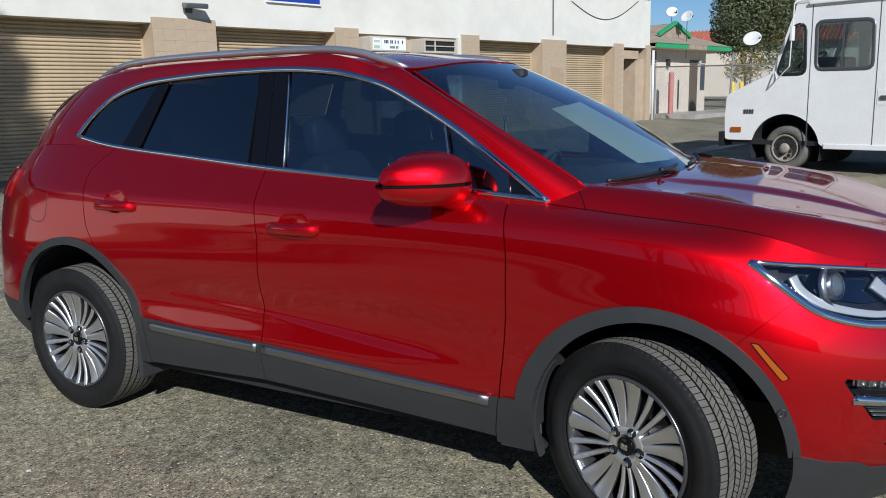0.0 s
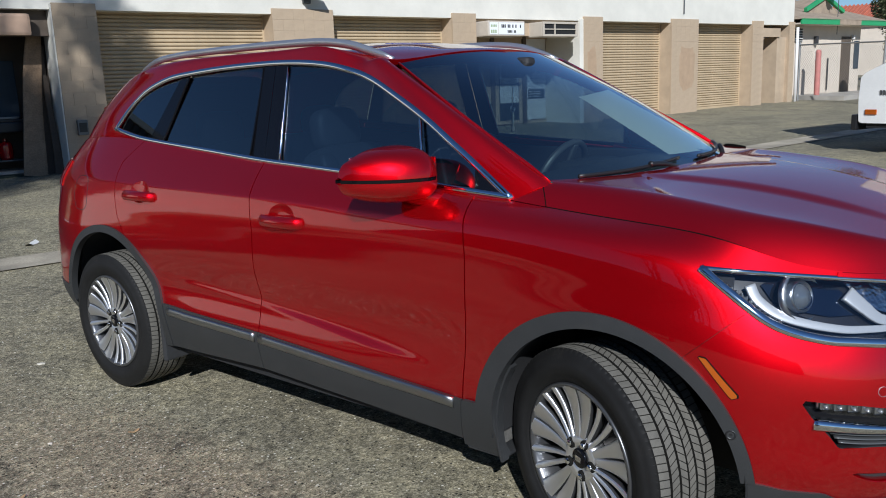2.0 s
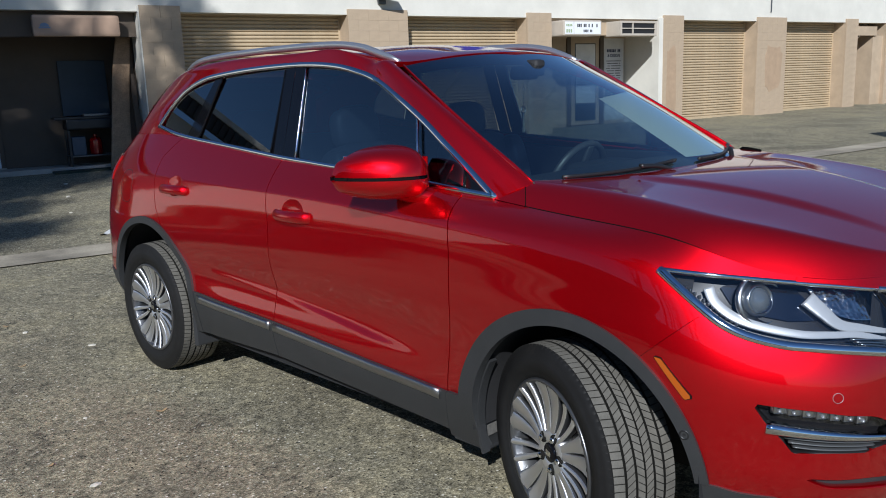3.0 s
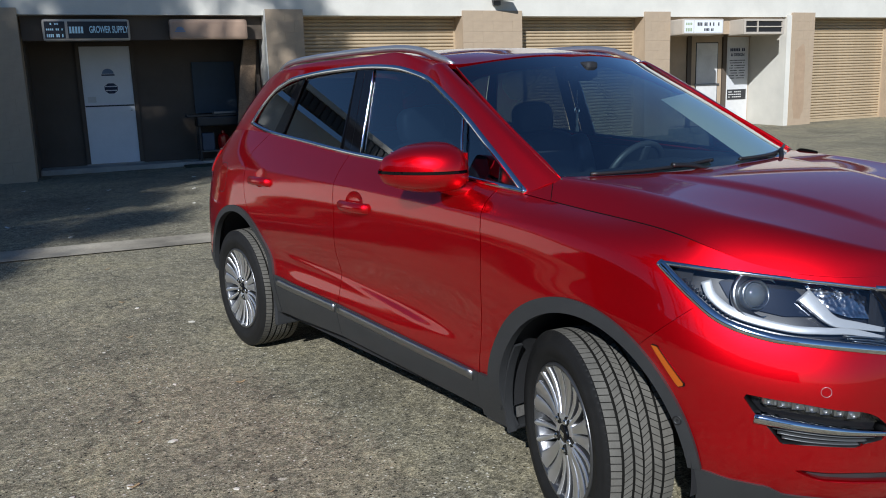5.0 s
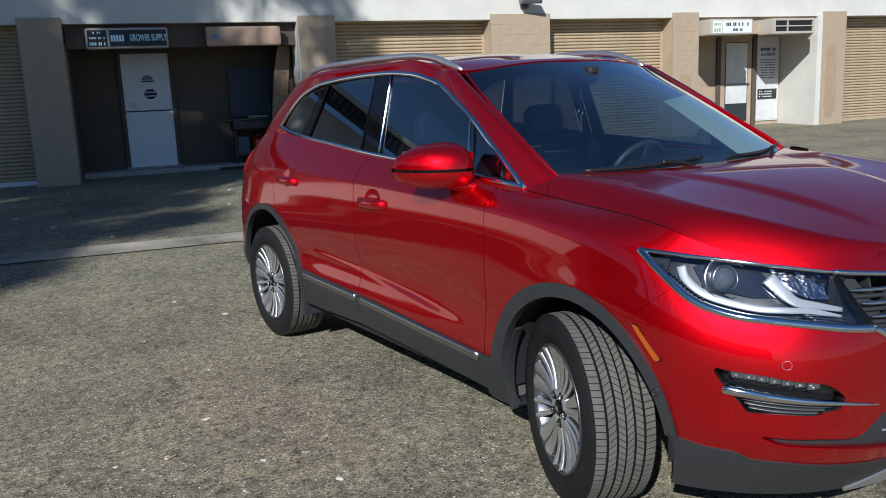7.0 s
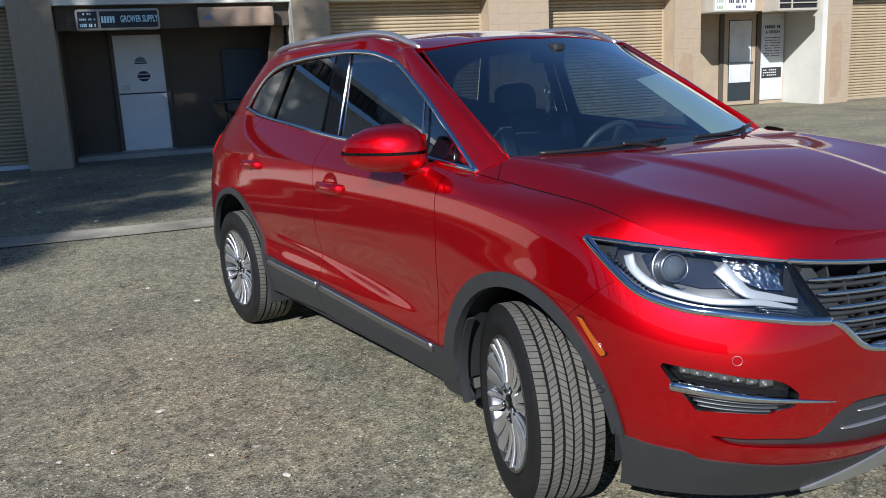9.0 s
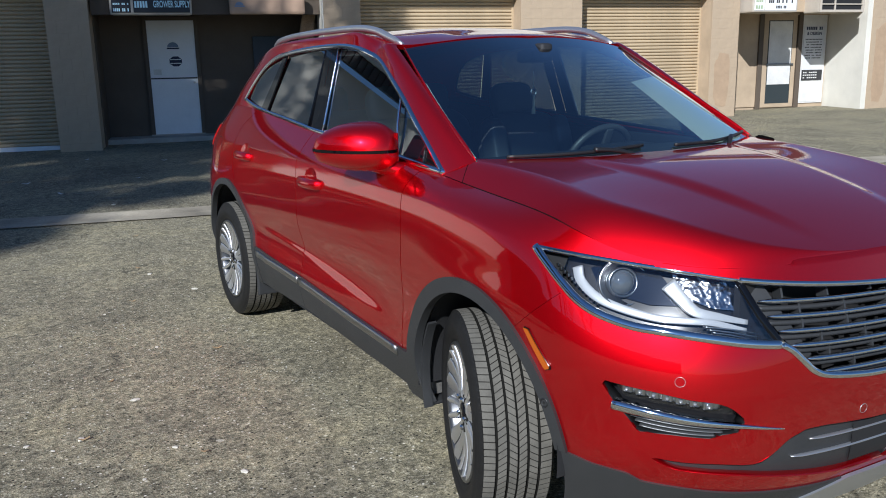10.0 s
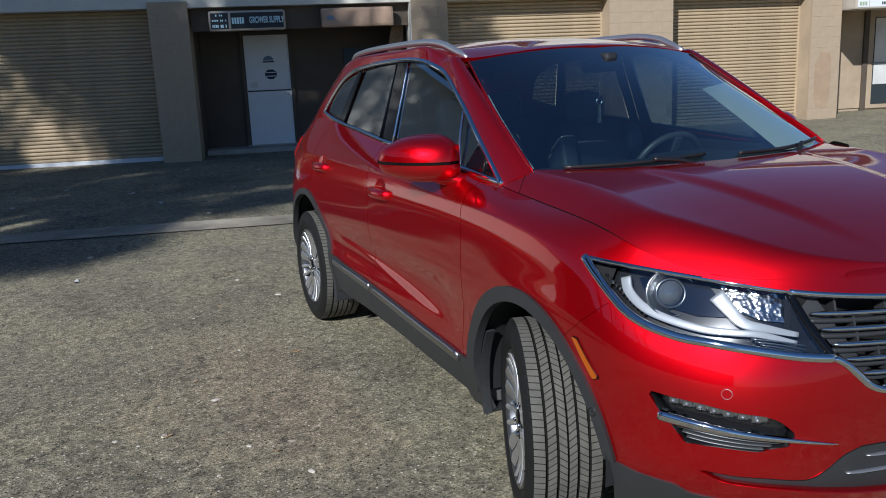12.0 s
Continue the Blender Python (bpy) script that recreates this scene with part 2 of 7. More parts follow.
M_STEEL_BLUE = material("grey_blue_print", (0.16, 0.22, 0.32), 0.6)
M_NOTICE = weathered("off_white", (0.68, 0.67, 0.64), 0.7, 0.12, 4, 60, 0.05)
M_STEEL = material("brushed_steel", (0.5, 0.5, 0.5), 0.35, 1.0)
M_SIGN_FRAME = weathered("sign_tan", (0.50, 0.44, 0.36), 0.6, 0.1)
M_SIGN_BLANK = weathered("sign_blank_tan", (0.40, 0.27, 0.185), 0.6, 0.08)
M_SIGN_BLACK = material("sign_black", (0.012, 0.014, 0.02), 0.5)
M_SIGN_TEXT = material("sign_pale_blue", (0.62, 0.84, 0.90), 0.6)
M_SIGN_WHITE = material("sign_white", (0.80, 0.81, 0.82), 0.4)
M_BAR_GREEN = material("faded_green_print", (0.35, 0.42, 0.25), 0.6)
M_BIN = material("blue_grey_plastic", (0.05, 0.07, 0.10), 0.5)
M_BOARD = weathered("blue_grey_board", (0.045, 0.06, 0.075), 0.6, 0.15)
M_MAT = weathered("green_mat", (0.035, 0.045, 0.03), 0.95, 0.3)
M_WOOD = weathered("weathered_wood", (0.30, 0.20, 0.12), 0.8, 0.35, 5, 40, 0.4)
M_WOOD_DARK = weathered("dark_wood", (0.09, 0.065, 0.045), 0.75, 0.3, 5, 40, 0.3)
M_SHOP_GLASS = material("shop_glass", (0.035, 0.045, 0.05), 0.05)
M_POSTER = material("poster_paper", (0.62, 0.62, 0.62), 0.6)
M_BLUE = material("blue_sign", (0.02, 0.05, 0.30), 0.4)
M_TRUCK_GLASS = glass("truck_glass", (0.62, 0.70, 0.70), 1.5)
M_RIM_DUSTY = weathered("dusty_steel", (0.30, 0.26, 0.21), 0.7, 0.3, 12, 80, 0.2)
M_CREAM = weathered("cream_stucco", (0.62, 0.54, 0.44), 0.9, 0.1, 1.5, 80, 0.3)
M_SHINGLE = weathered("tan_shingle", (0.36, 0.28, 0.20), 0.9, 0.25, 3, 30, 0.4)
M_YELLOW = weathered("yellow_paint", (0.75, 0.55, 0.03), 0.5, 0.12)
M_FADED_RED = weathered("faded_red_paint", (0.55, 0.20, 0.17), 0.7, 0.3, 5, 40)
M_WIRE = material("galvanised_wire", (0.32, 0.32, 0.31), 0.5, 0.7)
M_TILE = weathered("red_tile", (0.48, 0.14, 0.08), 0.85, 0.25, 2, 20)
M_BARK = weathered("bark", (0.10, 0.075, 0.055), 0.95, 0.35, 6, 40, 0.6)


def leaf_material(name, a, b):
    m = material(name, a, 0.6)
    g = m.node_tree.nodes.new("ShaderNodeNewGeometry")
    r = ramp(m, g, "Random Per Island", [(0.0, a), (1.0, b)])
    base_from(m, r)
    return m


M_LEAF = leaf_material("leaf_green", (0.035, 0.06, 0.018), (0.075, 0.11, 0.03))
M_LEAF_FAR = leaf_material("leaf_olive", (0.065, 0.08, 0.028), (0.15, 0.16, 0.07))
M_LEAF_YELLOW = leaf_material("leaf_yellow", (0.16, 0.12, 0.02), (0.25, 0.20, 0.05))
M_DRY_LEAF = weathered("dry_leaf", (0.42, 0.29, 0.15), 0.8, 0.25, 30, 200)
M_CHIP = weathered("pale_stone", (0.62, 0.58, 0.49), 0.9, 0.2, 40, 300)
M_GREEN = weathered("green_trim_paint", (0.04, 0.32, 0.12), 0.6, 0.1)


# ---- building helpers ----
def thing(name, label, category, m=None, group="", kind=""):
    ob = new(name)
    ob.empty_display_size = 0.1
    if m is not None:
        ob.matrix_world = m
    return tagged(ob, label, category, group, kind)


def mesh_of(bm, name, mat, smooth=False):
    me = bpy.data.meshes.new(name)
    bmesh.ops.recalc_face_normals(bm, faces=bm.faces[:])
    for f in bm.faces:
        f.smooth = smooth
    bm.to_mesh(me)
    bm.free()
    for x in (mat if isinstance(mat, (list, tuple)) else [mat]):
        me.materials.append(x)
    return me


def part(name, bm, mat, parent=None, label="", smooth=False, m=None):
    me = bm if isinstance(bm, bpy.types.Mesh) else mesh_of(bm, name, mat, smooth)
    ob = new(name, me)
    if parent is not None:
        ob.parent = parent
    if m is not None:
        ob.matrix_basis = m
    return tagged(ob, label)


def box(bm, x0, x1, y0, y1, z0, z1, bevel=0.0, m=None):
    r = bmesh.ops.create_cube(bm, size=1.0)
    vs = r["verts"]
    bmesh.ops.scale(bm, vec=(x1 - x0, y1 - y0, z1 - z0), verts=vs)
    bmesh.ops.translate(bm, vec=((x0 + x1) / 2, (y0 + y1) / 2, (z0 + z1) / 2), verts=vs)
    if bevel:
        es = list({e for v in vs for e in v.link_edges})
        r = bmesh.ops.bevel(bm, geom=es, offset=bevel, segments=2, profile=0.6, affect='EDGES')
        vs = list({v for f in r["faces"] for v in f.verts} | {v for v in vs if v.is_valid})
    if m is not None:
        bmesh.ops.transform(bm, matrix=m, verts=vs)
    return bm


def boxm(*a, **k):
    return box(bmesh.new(), *a, **k)


def cyl(bm, p, q, r, r2=None, seg=16, caps=True):
    p, q = Vector(p), Vector(q)
    d = q - p
    m = Matrix.Translation((p + q) / 2) @ d.to_track_quat("Z", "Y").to_matrix().to_4x4()
    bmesh.ops.create_cone(bm, cap_ends=caps, segments=seg, radius1=r, radius2=r if r2 is None else r2, depth=d.length, matrix=m)
    return bm


def spline(ts, vals):
    """Natural cubic through vals (n x k) at ts; returns a function of t."""
    ts, vals = np.asarray(ts, float), np.asarray(vals, float)
    n = len(ts)
    h = np.diff(ts)
    A = np.eye(n)
    rhs = np.zeros_like(vals)
    for i in range(1, n - 1):
        A[i, i - 1], A[i, i], A[i, i + 1] = h[i - 1], 2 * (h[i - 1] + h[i]), h[i]
        rhs[i] = 6 * ((vals[i + 1] - vals[i]) / h[i] - (vals[i] - vals[i - 1]) / h[i - 1])
    mm = np.linalg.solve(A, rhs)

    def f(t):
        i = int(np.clip(np.searchsorted(ts, t) - 1, 0, n - 2))
        a, b = (ts[i + 1] - t) / h[i], (t - ts[i]) / h[i]
        return a * vals[i] + b * vals[i + 1] + ((a ** 3 - a) * mm[i] + (b ** 3 - b) * mm[i + 1]) * h[i] ** 2 / 6
    return f


def patch(fn, us, vs, keep=(), bm=None):
    """A grid of fn(u, v), clipped to where every function of keep is positive at the point."""
    bm = bm or bmesh.new()
    us, vs = [float(x) for x in us], [float(x) for x in vs]
    cache, made = {}, {}

    def vert(k):
        if k not in cache:
            cache[k] = Vector(fn(*k))
        return cache[k]

    def bv(k):
        if k not in made:
            made[k] = bm.verts.new(vert(k))
        return made[k]
    vals = [{} for _ in keep]

    def val(i, k):
        d = vals[i]
        if k not in d:
            d[k] = keep[i](vert(k))
        return d[k]
    for a in range(len(us) - 1):
        for b in range(len(vs) - 1):
            poly = [(us[a], vs[b]), (us[a + 1], vs[b]), (us[a + 1], vs[b + 1]), (us[a], vs[b + 1])]
            for i in range(len(keep)):
                sd = [val(i, p) for p in poly]
                if min(sd) >= 0:
                    continue
                if max(sd) <= 0:
                    poly = []
                    break
                out = []
                for k in range(len(poly)):
                    p, q, sp, sq = poly[k], poly[(k + 1) % len(poly)], sd[k], sd[(k + 1) % len(poly)]
                    if sp >= 0:
                        out.append(p)
                    if (sp > 0 > sq) or (sp < 0 < sq):
                        if p > q:
                            p, q, sp, sq = q, p, sq, sp
                        lo, hi = 0.0, 1.0
                        for _ in range(9):
                            t = (lo + hi) / 2
                            s = keep[i](Vector(fn(p[0] + (q[0] - p[0]) * t, p[1] + (q[1] - p[1]) * t)))
                            if (s > 0) == (sp > 0):
                                lo = t
                            else:
                                hi = t
                        t = (lo + hi) / 2
                        out.append((p[0] + (q[0] - p[0]) * t, p[1] + (q[1] - p[1]) * t))
                poly = out
            if len(poly) >= 3:
                vv = []
                for p in poly:
                    x = bv(p)
                    if x not in vv:
                        vv.append(x)
                if len(vv) >= 3:
                    try:
                        bm.faces.new(vv)
                    except ValueError:
                        pass
    return bm


def polygon_sd(pts):
    """Signed distance of a closed 2D polygon, positive inside."""
    P = np.array(pts, float)
    Q = np.roll(P, -1, axis=0)
    E = Q - P
    L = (E * E).sum(1)
    (x0, y0), (x1, y1) = P.min(0), P.max(0)

    def f(x, y):
        far = max(x0 - x, x - x1, y0 - y, y - y1)
        if far > 0.05:
            return -far
        w = np.array((x, y)) - P
        t = np.clip((w * E).sum(1) / L, 0, 1)
        d = w - E * t[:, None]
        dist = math.sqrt((d * d).sum(1).min())
        c = (P[:, 1] <= y) != (Q[:, 1] <= y)
        xx = P[c, 0] + (y - P[c, 1]) / (Q[c, 1] - P[c, 1]) * E[c, 0]
        return dist if (xx > x).sum() % 2 else -dist
    return f


def outline(pts, n=12, closed=True):
    """A smooth line through pts (n steps a piece)."""
    P = [np.array(p, float) for p in pts]
    m = len(P)
    out = []
    for i in range(m if closed else m - 1):
        a, b = P[i], P[(i + 1) % m]
        p0 = P[(i - 1) % m] if closed or i > 0 else 2 * a - b
        p3 = P[(i + 2) % m] if closed or i + 2 < m else 2 * b - a
        for k in range(n):
            t = k / n
            out.append(0.5 * (2 * a + (b - p0) * t + (2 * p0 - 5 * a + 4 * b - p3) * t * t + (3 * a - p0 - 3 * b + p3) * t ** 3))
    if not closed:
        out.append(P[-1])
    return out


def sweep(pairs, width, height, closed=False, taper=None, sink=0.004, bm=None, seg=6, flip=False):
    """A rounded moulding along (point, outward normal) pairs."""
    bm = bm or bmesh.new()
    n = len(pairs)
    rings = []
    for i, (p, nn) in enumerate(pairs):
        a = pairs[(i - 1) % n][0] if closed or i > 0 else p
        b = pairs[(i + 1) % n][0] if closed or i < n - 1 else p
        t = (b - a).normalized()
        side = nn.cross(t).normalized()
        k = 1.0 if taper is None else taper(i / max(1, n - 1))
        ring = [p + side * (math.cos(th) * width / 2 * k) + nn * (math.sin(th) * height * k) for th in [math.pi * j / seg for j in range(seg + 1)]]
        ring += [ring[-1] - nn * sink, ring[0] - nn * sink]
        rings.append([bm.verts.new(v) for v in ring])
    for i in range(n if closed else n - 1):
        r, s = rings[i], rings[(i + 1) % n]
        for j in range(len(r)):
            bm.faces.new((r[j], s[j], s[(j + 1) % len(r)], r[(j + 1) % len(r)]))
    if not closed:
        bm.faces.new(rings[0])
        bm.faces.new(rings[-1])
    return bm


def lathe(profile, origin, axis, seg=24, bm=None):
    """A turned form: profile of (radius, height along axis)."""
    bm = bm or bmesh.new()
    q = Vector(axis).to_track_quat("Z", "Y").to_matrix()
    rings = []
    for r, h in profile:
        rings.append([bm.verts.new(Vector(origin) + q @ Vector((r * math.cos(2 * math.pi * k / seg), r * math.sin(2 * math.pi * k / seg), h))) for k in range(seg)])
    for a, b in zip(rings, rings[1:]):
        for k in range(seg):
            bm.faces.new((a[k], a[(k + 1) % seg], b[(k + 1) % seg], b[k]))
    return bm



# ---- ground ----
def soft(x, k=1.0):
    return (x + math.sqrt(x * x + k * k)) / 2


def ground_z(x, y):
    return -0.0067 * (x + 2.69) + 0.0138 * (soft(-x - 3.6, 1.5) - soft(-x - 30, 4)) + 0.0158 * (soft(y - 0.8, 1.5) - soft(y - 40, 4)) - 0.006


def axis_steps(lo, hi, fine_lo, fine_hi, step):
    out = [fine_lo + i * step for i in range(int((fine_hi - fine_lo) / step) + 1)]
    s = step
    while out[-1] < hi:
        s *= 1.5
        out.append(min(hi, out[-1] + s))
    s = step
    while out[0] > lo:
        s *= 1.5
        out.insert(0, max(lo, out[0] - s))
    return out


ground = part("ground", patch(lambda u, v: (u, v, ground_z(u, v)), axis_steps(-900, 900, -14, 4, 0.5), axis_steps(-900, 900, -5, 26, 0.5)), M_ASPHALT, smooth=True)
tagged(ground, "worn grey asphalt of a parking lot, cracked and stony", "asphalt", kind="structure")

# ---- commercial building: X along the front, Y inwards, Z up ----
BF = pose(-12.88, -0.5, 0, 0, 0, 77)


def structure(name, bm, mat, label, m=BF, smooth=False, category="wall"):
    ob = part(name, bm, mat, smooth=smooth)
    ob.matrix_world = m
    return tagged(ob, label, category, kind="structure")


def front_ground(a, d=0.0):
    p = BF @ Vector((a, d, 0))
    return ground_z(p.x, p.y)


PILLARS = [(-4.95, -4.3), (-0.34, 0.32), (4.2, 4.87), (7.98, 9.27), (12.22, 12.88), (16.34, 17.03), (19.8, 21.0), (23.7, 24.27), (25.75, 26.05)]
structure("wall_upper", boxm(-30, 26.05, 0.05, 0.35, 2.82, 4.55), M_WHITE_WALL, "white painted upper wall of a long commercial building")
structure("wall_end", boxm(25.8, 26.05, 0.35, 12, 0.0, 4.55), M_WHITE_WALL, "white end wall of the commercial building")
structure("ceiling_recess", boxm(-30, 25.8, 0.35, 1.8, 2.84, 2.9), M_TAN, "tan soffit behind the upper wall", category="ceiling")
structure("roof", boxm(-30, 26.2, 0.3, 12, 4.5, 4.6), M_CONCRETE, "flat roof of the commercial building", category="roof")
# ribbed metal eave along the roof's edge
eave = structure("roof_edge", boxm(-30, 26.2, -0.25, -0.15, 4.60, 4.90), M_EAVE, "dark ribbed metal roof edge", category="roof")
bm = bmesh.new()
for i in range(280):
    box(bm, -30 + .2 * i, -29.9 + .2 * i, -.28, -.25, 4.60, 4.90)
tagged(part("rib", bm, M_EAVE, eave), kind="stuff")
part("cap", boxm(-30, 26.2, -.30, -.12, 4.90, 5.02, .01), M_WHITE_WALL, eave, "pale metal cap")

# added out of view, for the car's paint and glass to reflect
structure("unseen_wall_opposite", boxm(-34, 30, 0, .4, -1, 5.6), M_BROWN, "unseen long brown wall added across the lot for reflections", m=pose(2, -26, 0, 0, 0, 172))
ME_BLOCK = {}


def block_mesh(w, h):
    k = (round(w, 3), round(h, 3))
    if k not in ME_BLOCK:
        ME_BLOCK[k] = mesh_of(boxm(0.0008, w - 0.0008, 0, 0.05, 0.0008, h - 0.0008, 0.002), "block", M_TAN)
    return ME_BLOCK[k]


PILLAR_OBS = []
for a0, a1 in PILLARS:
    PILLAR_OBS.append((structure("pillar", boxm(a0 + .004, a1 - .004, .006, 0.62, 0.0, 2.918), M_TAN, "tan painted block pillar between roll-up doors", category="pillar"), a0, a1))


def rollup_door(a0, a1, worn=False):
    z0 = min(front_ground(a0, .4), front_ground(a1, .4))
    d = thing("rollup_door", "closed tan ribbed steel roll-up door" + (" with a white bottom bar" if worn else ""), "door", BF @ Matrix.Translation((a0, .42, z0)), "roll-up doors")
    w, n, p = a1 - a0, 40, .0655
    prof = [(.022, 0.0), (.020, .005), (-.008, .012), (-.014, .022), (-.0145, .038), (-.013, .053), (-.007, .0595), (.020, .0635), (.022, .065)]
    bm = bmesh.new()
    cols = [[bm.verts.new((x, y, z)) for y, z in prof] for x in (-.06, w + .06)]
    back = [[bm.verts.new((x, .024, z)) for z in (0.0, .065)] for x in (-.06, w + .06)]
    for i in range(len(prof) - 1):
        bm.faces.new((cols[0][i], cols[1][i], cols[1][i + 1], cols[0][i + 1]))
    bm.faces.new((back[0][0], back[0][1], back[1][1], back[1][0]))
    me = mesh_of(bm, "slat", M_TAN_DOOR, True)
    for k in range(n + 1):
        part("slat", me, None, d, m=pose(0, 0, .07 + k * p, 0, 0, 0))
    part("bottom_bar", boxm(-.02, w + .02, -.03, .02, 0.0, .075, .006), M_WHITE if worn else M_TAN_DOOR, d, "white bottom bar" if worn else "")
    part("jamb", boxm(-.06, .03, -.02, .12, 0.0, 2.75, .004), M_TAN_DOOR, d)
    part("jamb", boxm(w - .03, w + .06, -.02, .12, 0.0, 2.75, .004), M_TAN_DOOR, d)
    return d


for a0, a1, worn in ((-4.3, -0.34, True), (4.87, 7.98, False), (9.27, 12.22, False), (17.03, 19.8, False), (21.0, 23.7, False)):
    rollup_door(a0, a1, worn)
structure("wall_plain", boxm(-30, -4.96, .05, .35, -.3, 2.818), M_WHITE_WALL, "plain pale wall of the commercial building")
# added backing, out of sight, black in place of the shade behind the doors
structure("wall_backing", boxm(-4.95, 0.1, .62, .8, 0.0, 2.9), M_DARK, "unseen near-black backing behind the roll-up doors")
structure("wall_backing", boxm(4.4, 12.7, .62, .8, 0.0, 2.9), M_DARK, "unseen near-black backing behind the roll-up doors")
structure("wall_backing", boxm(16.6, 24.0, .62, .8, 0.0, 2.9), M_DARK, "unseen near-black backing behind the roll-up doors")

# first recess with the white door
structure("wall_recess", boxm(0.1, 4.5, 1.5, 1.7, 0.0, 2.9), M_BROWN, "brown shaded wall at the back of the recess")
structure("wall_recess_side", boxm(4.18, 4.4, .62, 1.5, 0.0, 2.9), M_BROWN, "brown side wall of the recess")
structure("wall_recess_side", boxm(0.1, 0.34, .62, 1.5, 0.0, 2.9), M_BROWN, "brown side wall of the recess")
structure("pillar_side", boxm(4.178, 4.1985, 0.01, .62, 0.1, 2.9), M_WHITE_WALL, "white painted side of the pillar", category="pillar")
structure("fascia", boxm(0.34, 4.17, .25, .40, 2.43, 2.83), M_BROWN, "brown fascia board over the recess", category="trim")
structure("step", boxm(0.34, 4.17, .85, 1.5, 0.05, .30, .015), M_CONCRETE, "low concrete step before the door", category="step")


def logo_disc(x, z, r):
    bm = bmesh.new()
    pts = [bm.verts.new((x + r * math.cos(a), -.052, z + r * .82 * math.sin(a))) for a in [math.pi * (k + .5) / 4 for k in range(8)]]
    f = bm.faces.new(pts)
    ex = bmesh.ops.extrude_face_region(bm, geom=[f])
    bmesh.ops.translate(bm, vec=(0, .003, 0), verts=[v for v in ex["geom"] if isinstance(v, bmesh.types.BMVert)])
    return bm


def white_door():
    d = thing("entrance_door", "white door with two dark round marks and a brown frame", "door", BF @ Matrix.Translation((1.15, 1.5, .32)), kind="structure")
    part("leaf", boxm(0, .84, -.05, -.005, .0, 2.08, .004), M_WHITE, d)
    part("mid_rail", boxm(0.005, .835, -.056, -.05, 1.02, 1.045), M_DARK_TRIM, d, "dark rail")
    for x0, x1, z0, z1 in ((-.07, 0, 0, 2.15), (.84, .91, 0, 2.15), (0, .84, 2.08, 2.15)):
        part("frame", boxm(x0, x1, -.07, 0, z0, z1, .006), M_BROWN, d)
    part("threshold", boxm(-.07, .91, -.10, 0, -.03, .0), M_CONCRETE, d)
    part("mark", logo_disc(.47, 1.34, .12), M_NAVY, d, "navy octagonal mark")
    for dz in (.035, -.035):
        part("mark_bar", boxm(.37, .57, -.0555, -.053, 1.34 + dz - .008, 1.34 + dz + .008), M_WHITE, d)
    bm = bmesh.new()
    pts = [bm.verts.new((.44 + .10 * math.cos(a), -.0535, 1.60 + .09 * math.sin(a))) for a in np.linspace(0, math.pi, 9)]
    bm.faces.new(pts)
    part("mark", bm, M_STEEL_BLUE, d, "grey-blue half-round mark")
    part("mark_bar", boxm(.33, .55, -.0545, -.051, 1.565, 1.59), M_NAVY, d)
    part("notice", boxm(.06, .20, -.054, -.05, 1.10, 1.20), M_NOTICE, d, "small grey notice")
    part("door_knob", lathe([(.0, -.01), (.016, -.008), (.022, .01), (.018, .03), (.01, .035), (.01, .06)], (.78, -.11, .95), (0, 1, 0), 14), M_STEEL, d)


def text_on(string, size, loc, mat, parent, label="", squeeze=1.0):
    cu = bpy.data.curves.new("lettering", 'FONT')
    cu.offset = size * .02
    cu.body, cu.size, cu.extrude, cu.align_x, cu.align_y = string, size, .002, 'CENTER', 'CENTER'
    cu.materials.append(mat)
    ob = new("lettering", cu)
    ob.parent = parent
    ob.matrix_basis = pose(*loc, 90, 0, 0) @ Matrix.Diagonal((squeeze, 1, 1, 1))
    return tagged(ob, label)


def bars(parent, mat, x0, x1, z, h, y, n, seed):
    """Unreadable lettering as plain bars."""
    rnd = random.Random(seed)
    step = (x1 - x0) / n
    me = mesh_of(boxm(0, step * .72, 0, .003, -h / 2, h / 2), "lettering_bar", mat)
    for k in range(n):
        if rnd.random() > .12:
            part("lettering_bar", me, None, parent, m=Matrix.Translation((x0 + k * step, y, z)))


white_door()
sg = thing("hanging_sign", "long dark sign with pale lettering in a tan frame", "sign", BF @ Matrix.Translation((.655, .0, 2.405)))
part("frame", boxm(0, 1.31, 0.0, .16, 0, .345, .05), M_SIGN_FRAME, sg, "tan rounded frame")
part("panel", boxm(.035, .335, -.006, .01, .04, .305, .004), M_SIGN_BLACK, sg)
part("panel", boxm(.375, 1.275, -.006, .01, .04, .305, .004), M_SIGN_BLACK, sg)
text_on("GROWER SUPPLY", .15, (.985, -.008, .172), M_SIGN_TEXT, sg, "pale blue letters", .50)
bars(sg, M_SIGN_TEXT, .395, .655, .172, .105, -.009, 6, 3)
for z, n in ((.265, 4), (.18, 9), (.085, 9)):
    bars(sg, M_SIGN_TEXT, .06 if n > 4 else .12, .31 if n > 4 else .25, z, .05 if z < .1 else .030, -.009, n, n)
sg = thing("hanging_sign", "blank tan sign board with a small grey mark", "sign", BF @ Matrix.Translation((2.585, .0, 2.415)))
part("board", boxm(0, 1.295, 0, .14, 0, .335, .045), M_SIGN_BLANK, sg, "blank tan board")
bm = bmesh.new()
bm.faces.new([bm.verts.new((.17 + .07 * math.cos(a), -.003, .15 + .06 * math.sin(a))) for a in np.linspace(0, math.pi, 9)])
part("mark", bm, M_STEEL_BLUE, sg)
part("mark_bar", boxm(.085, .255, -.004, 0, .125, .145), M_STEEL_BLUE, sg)

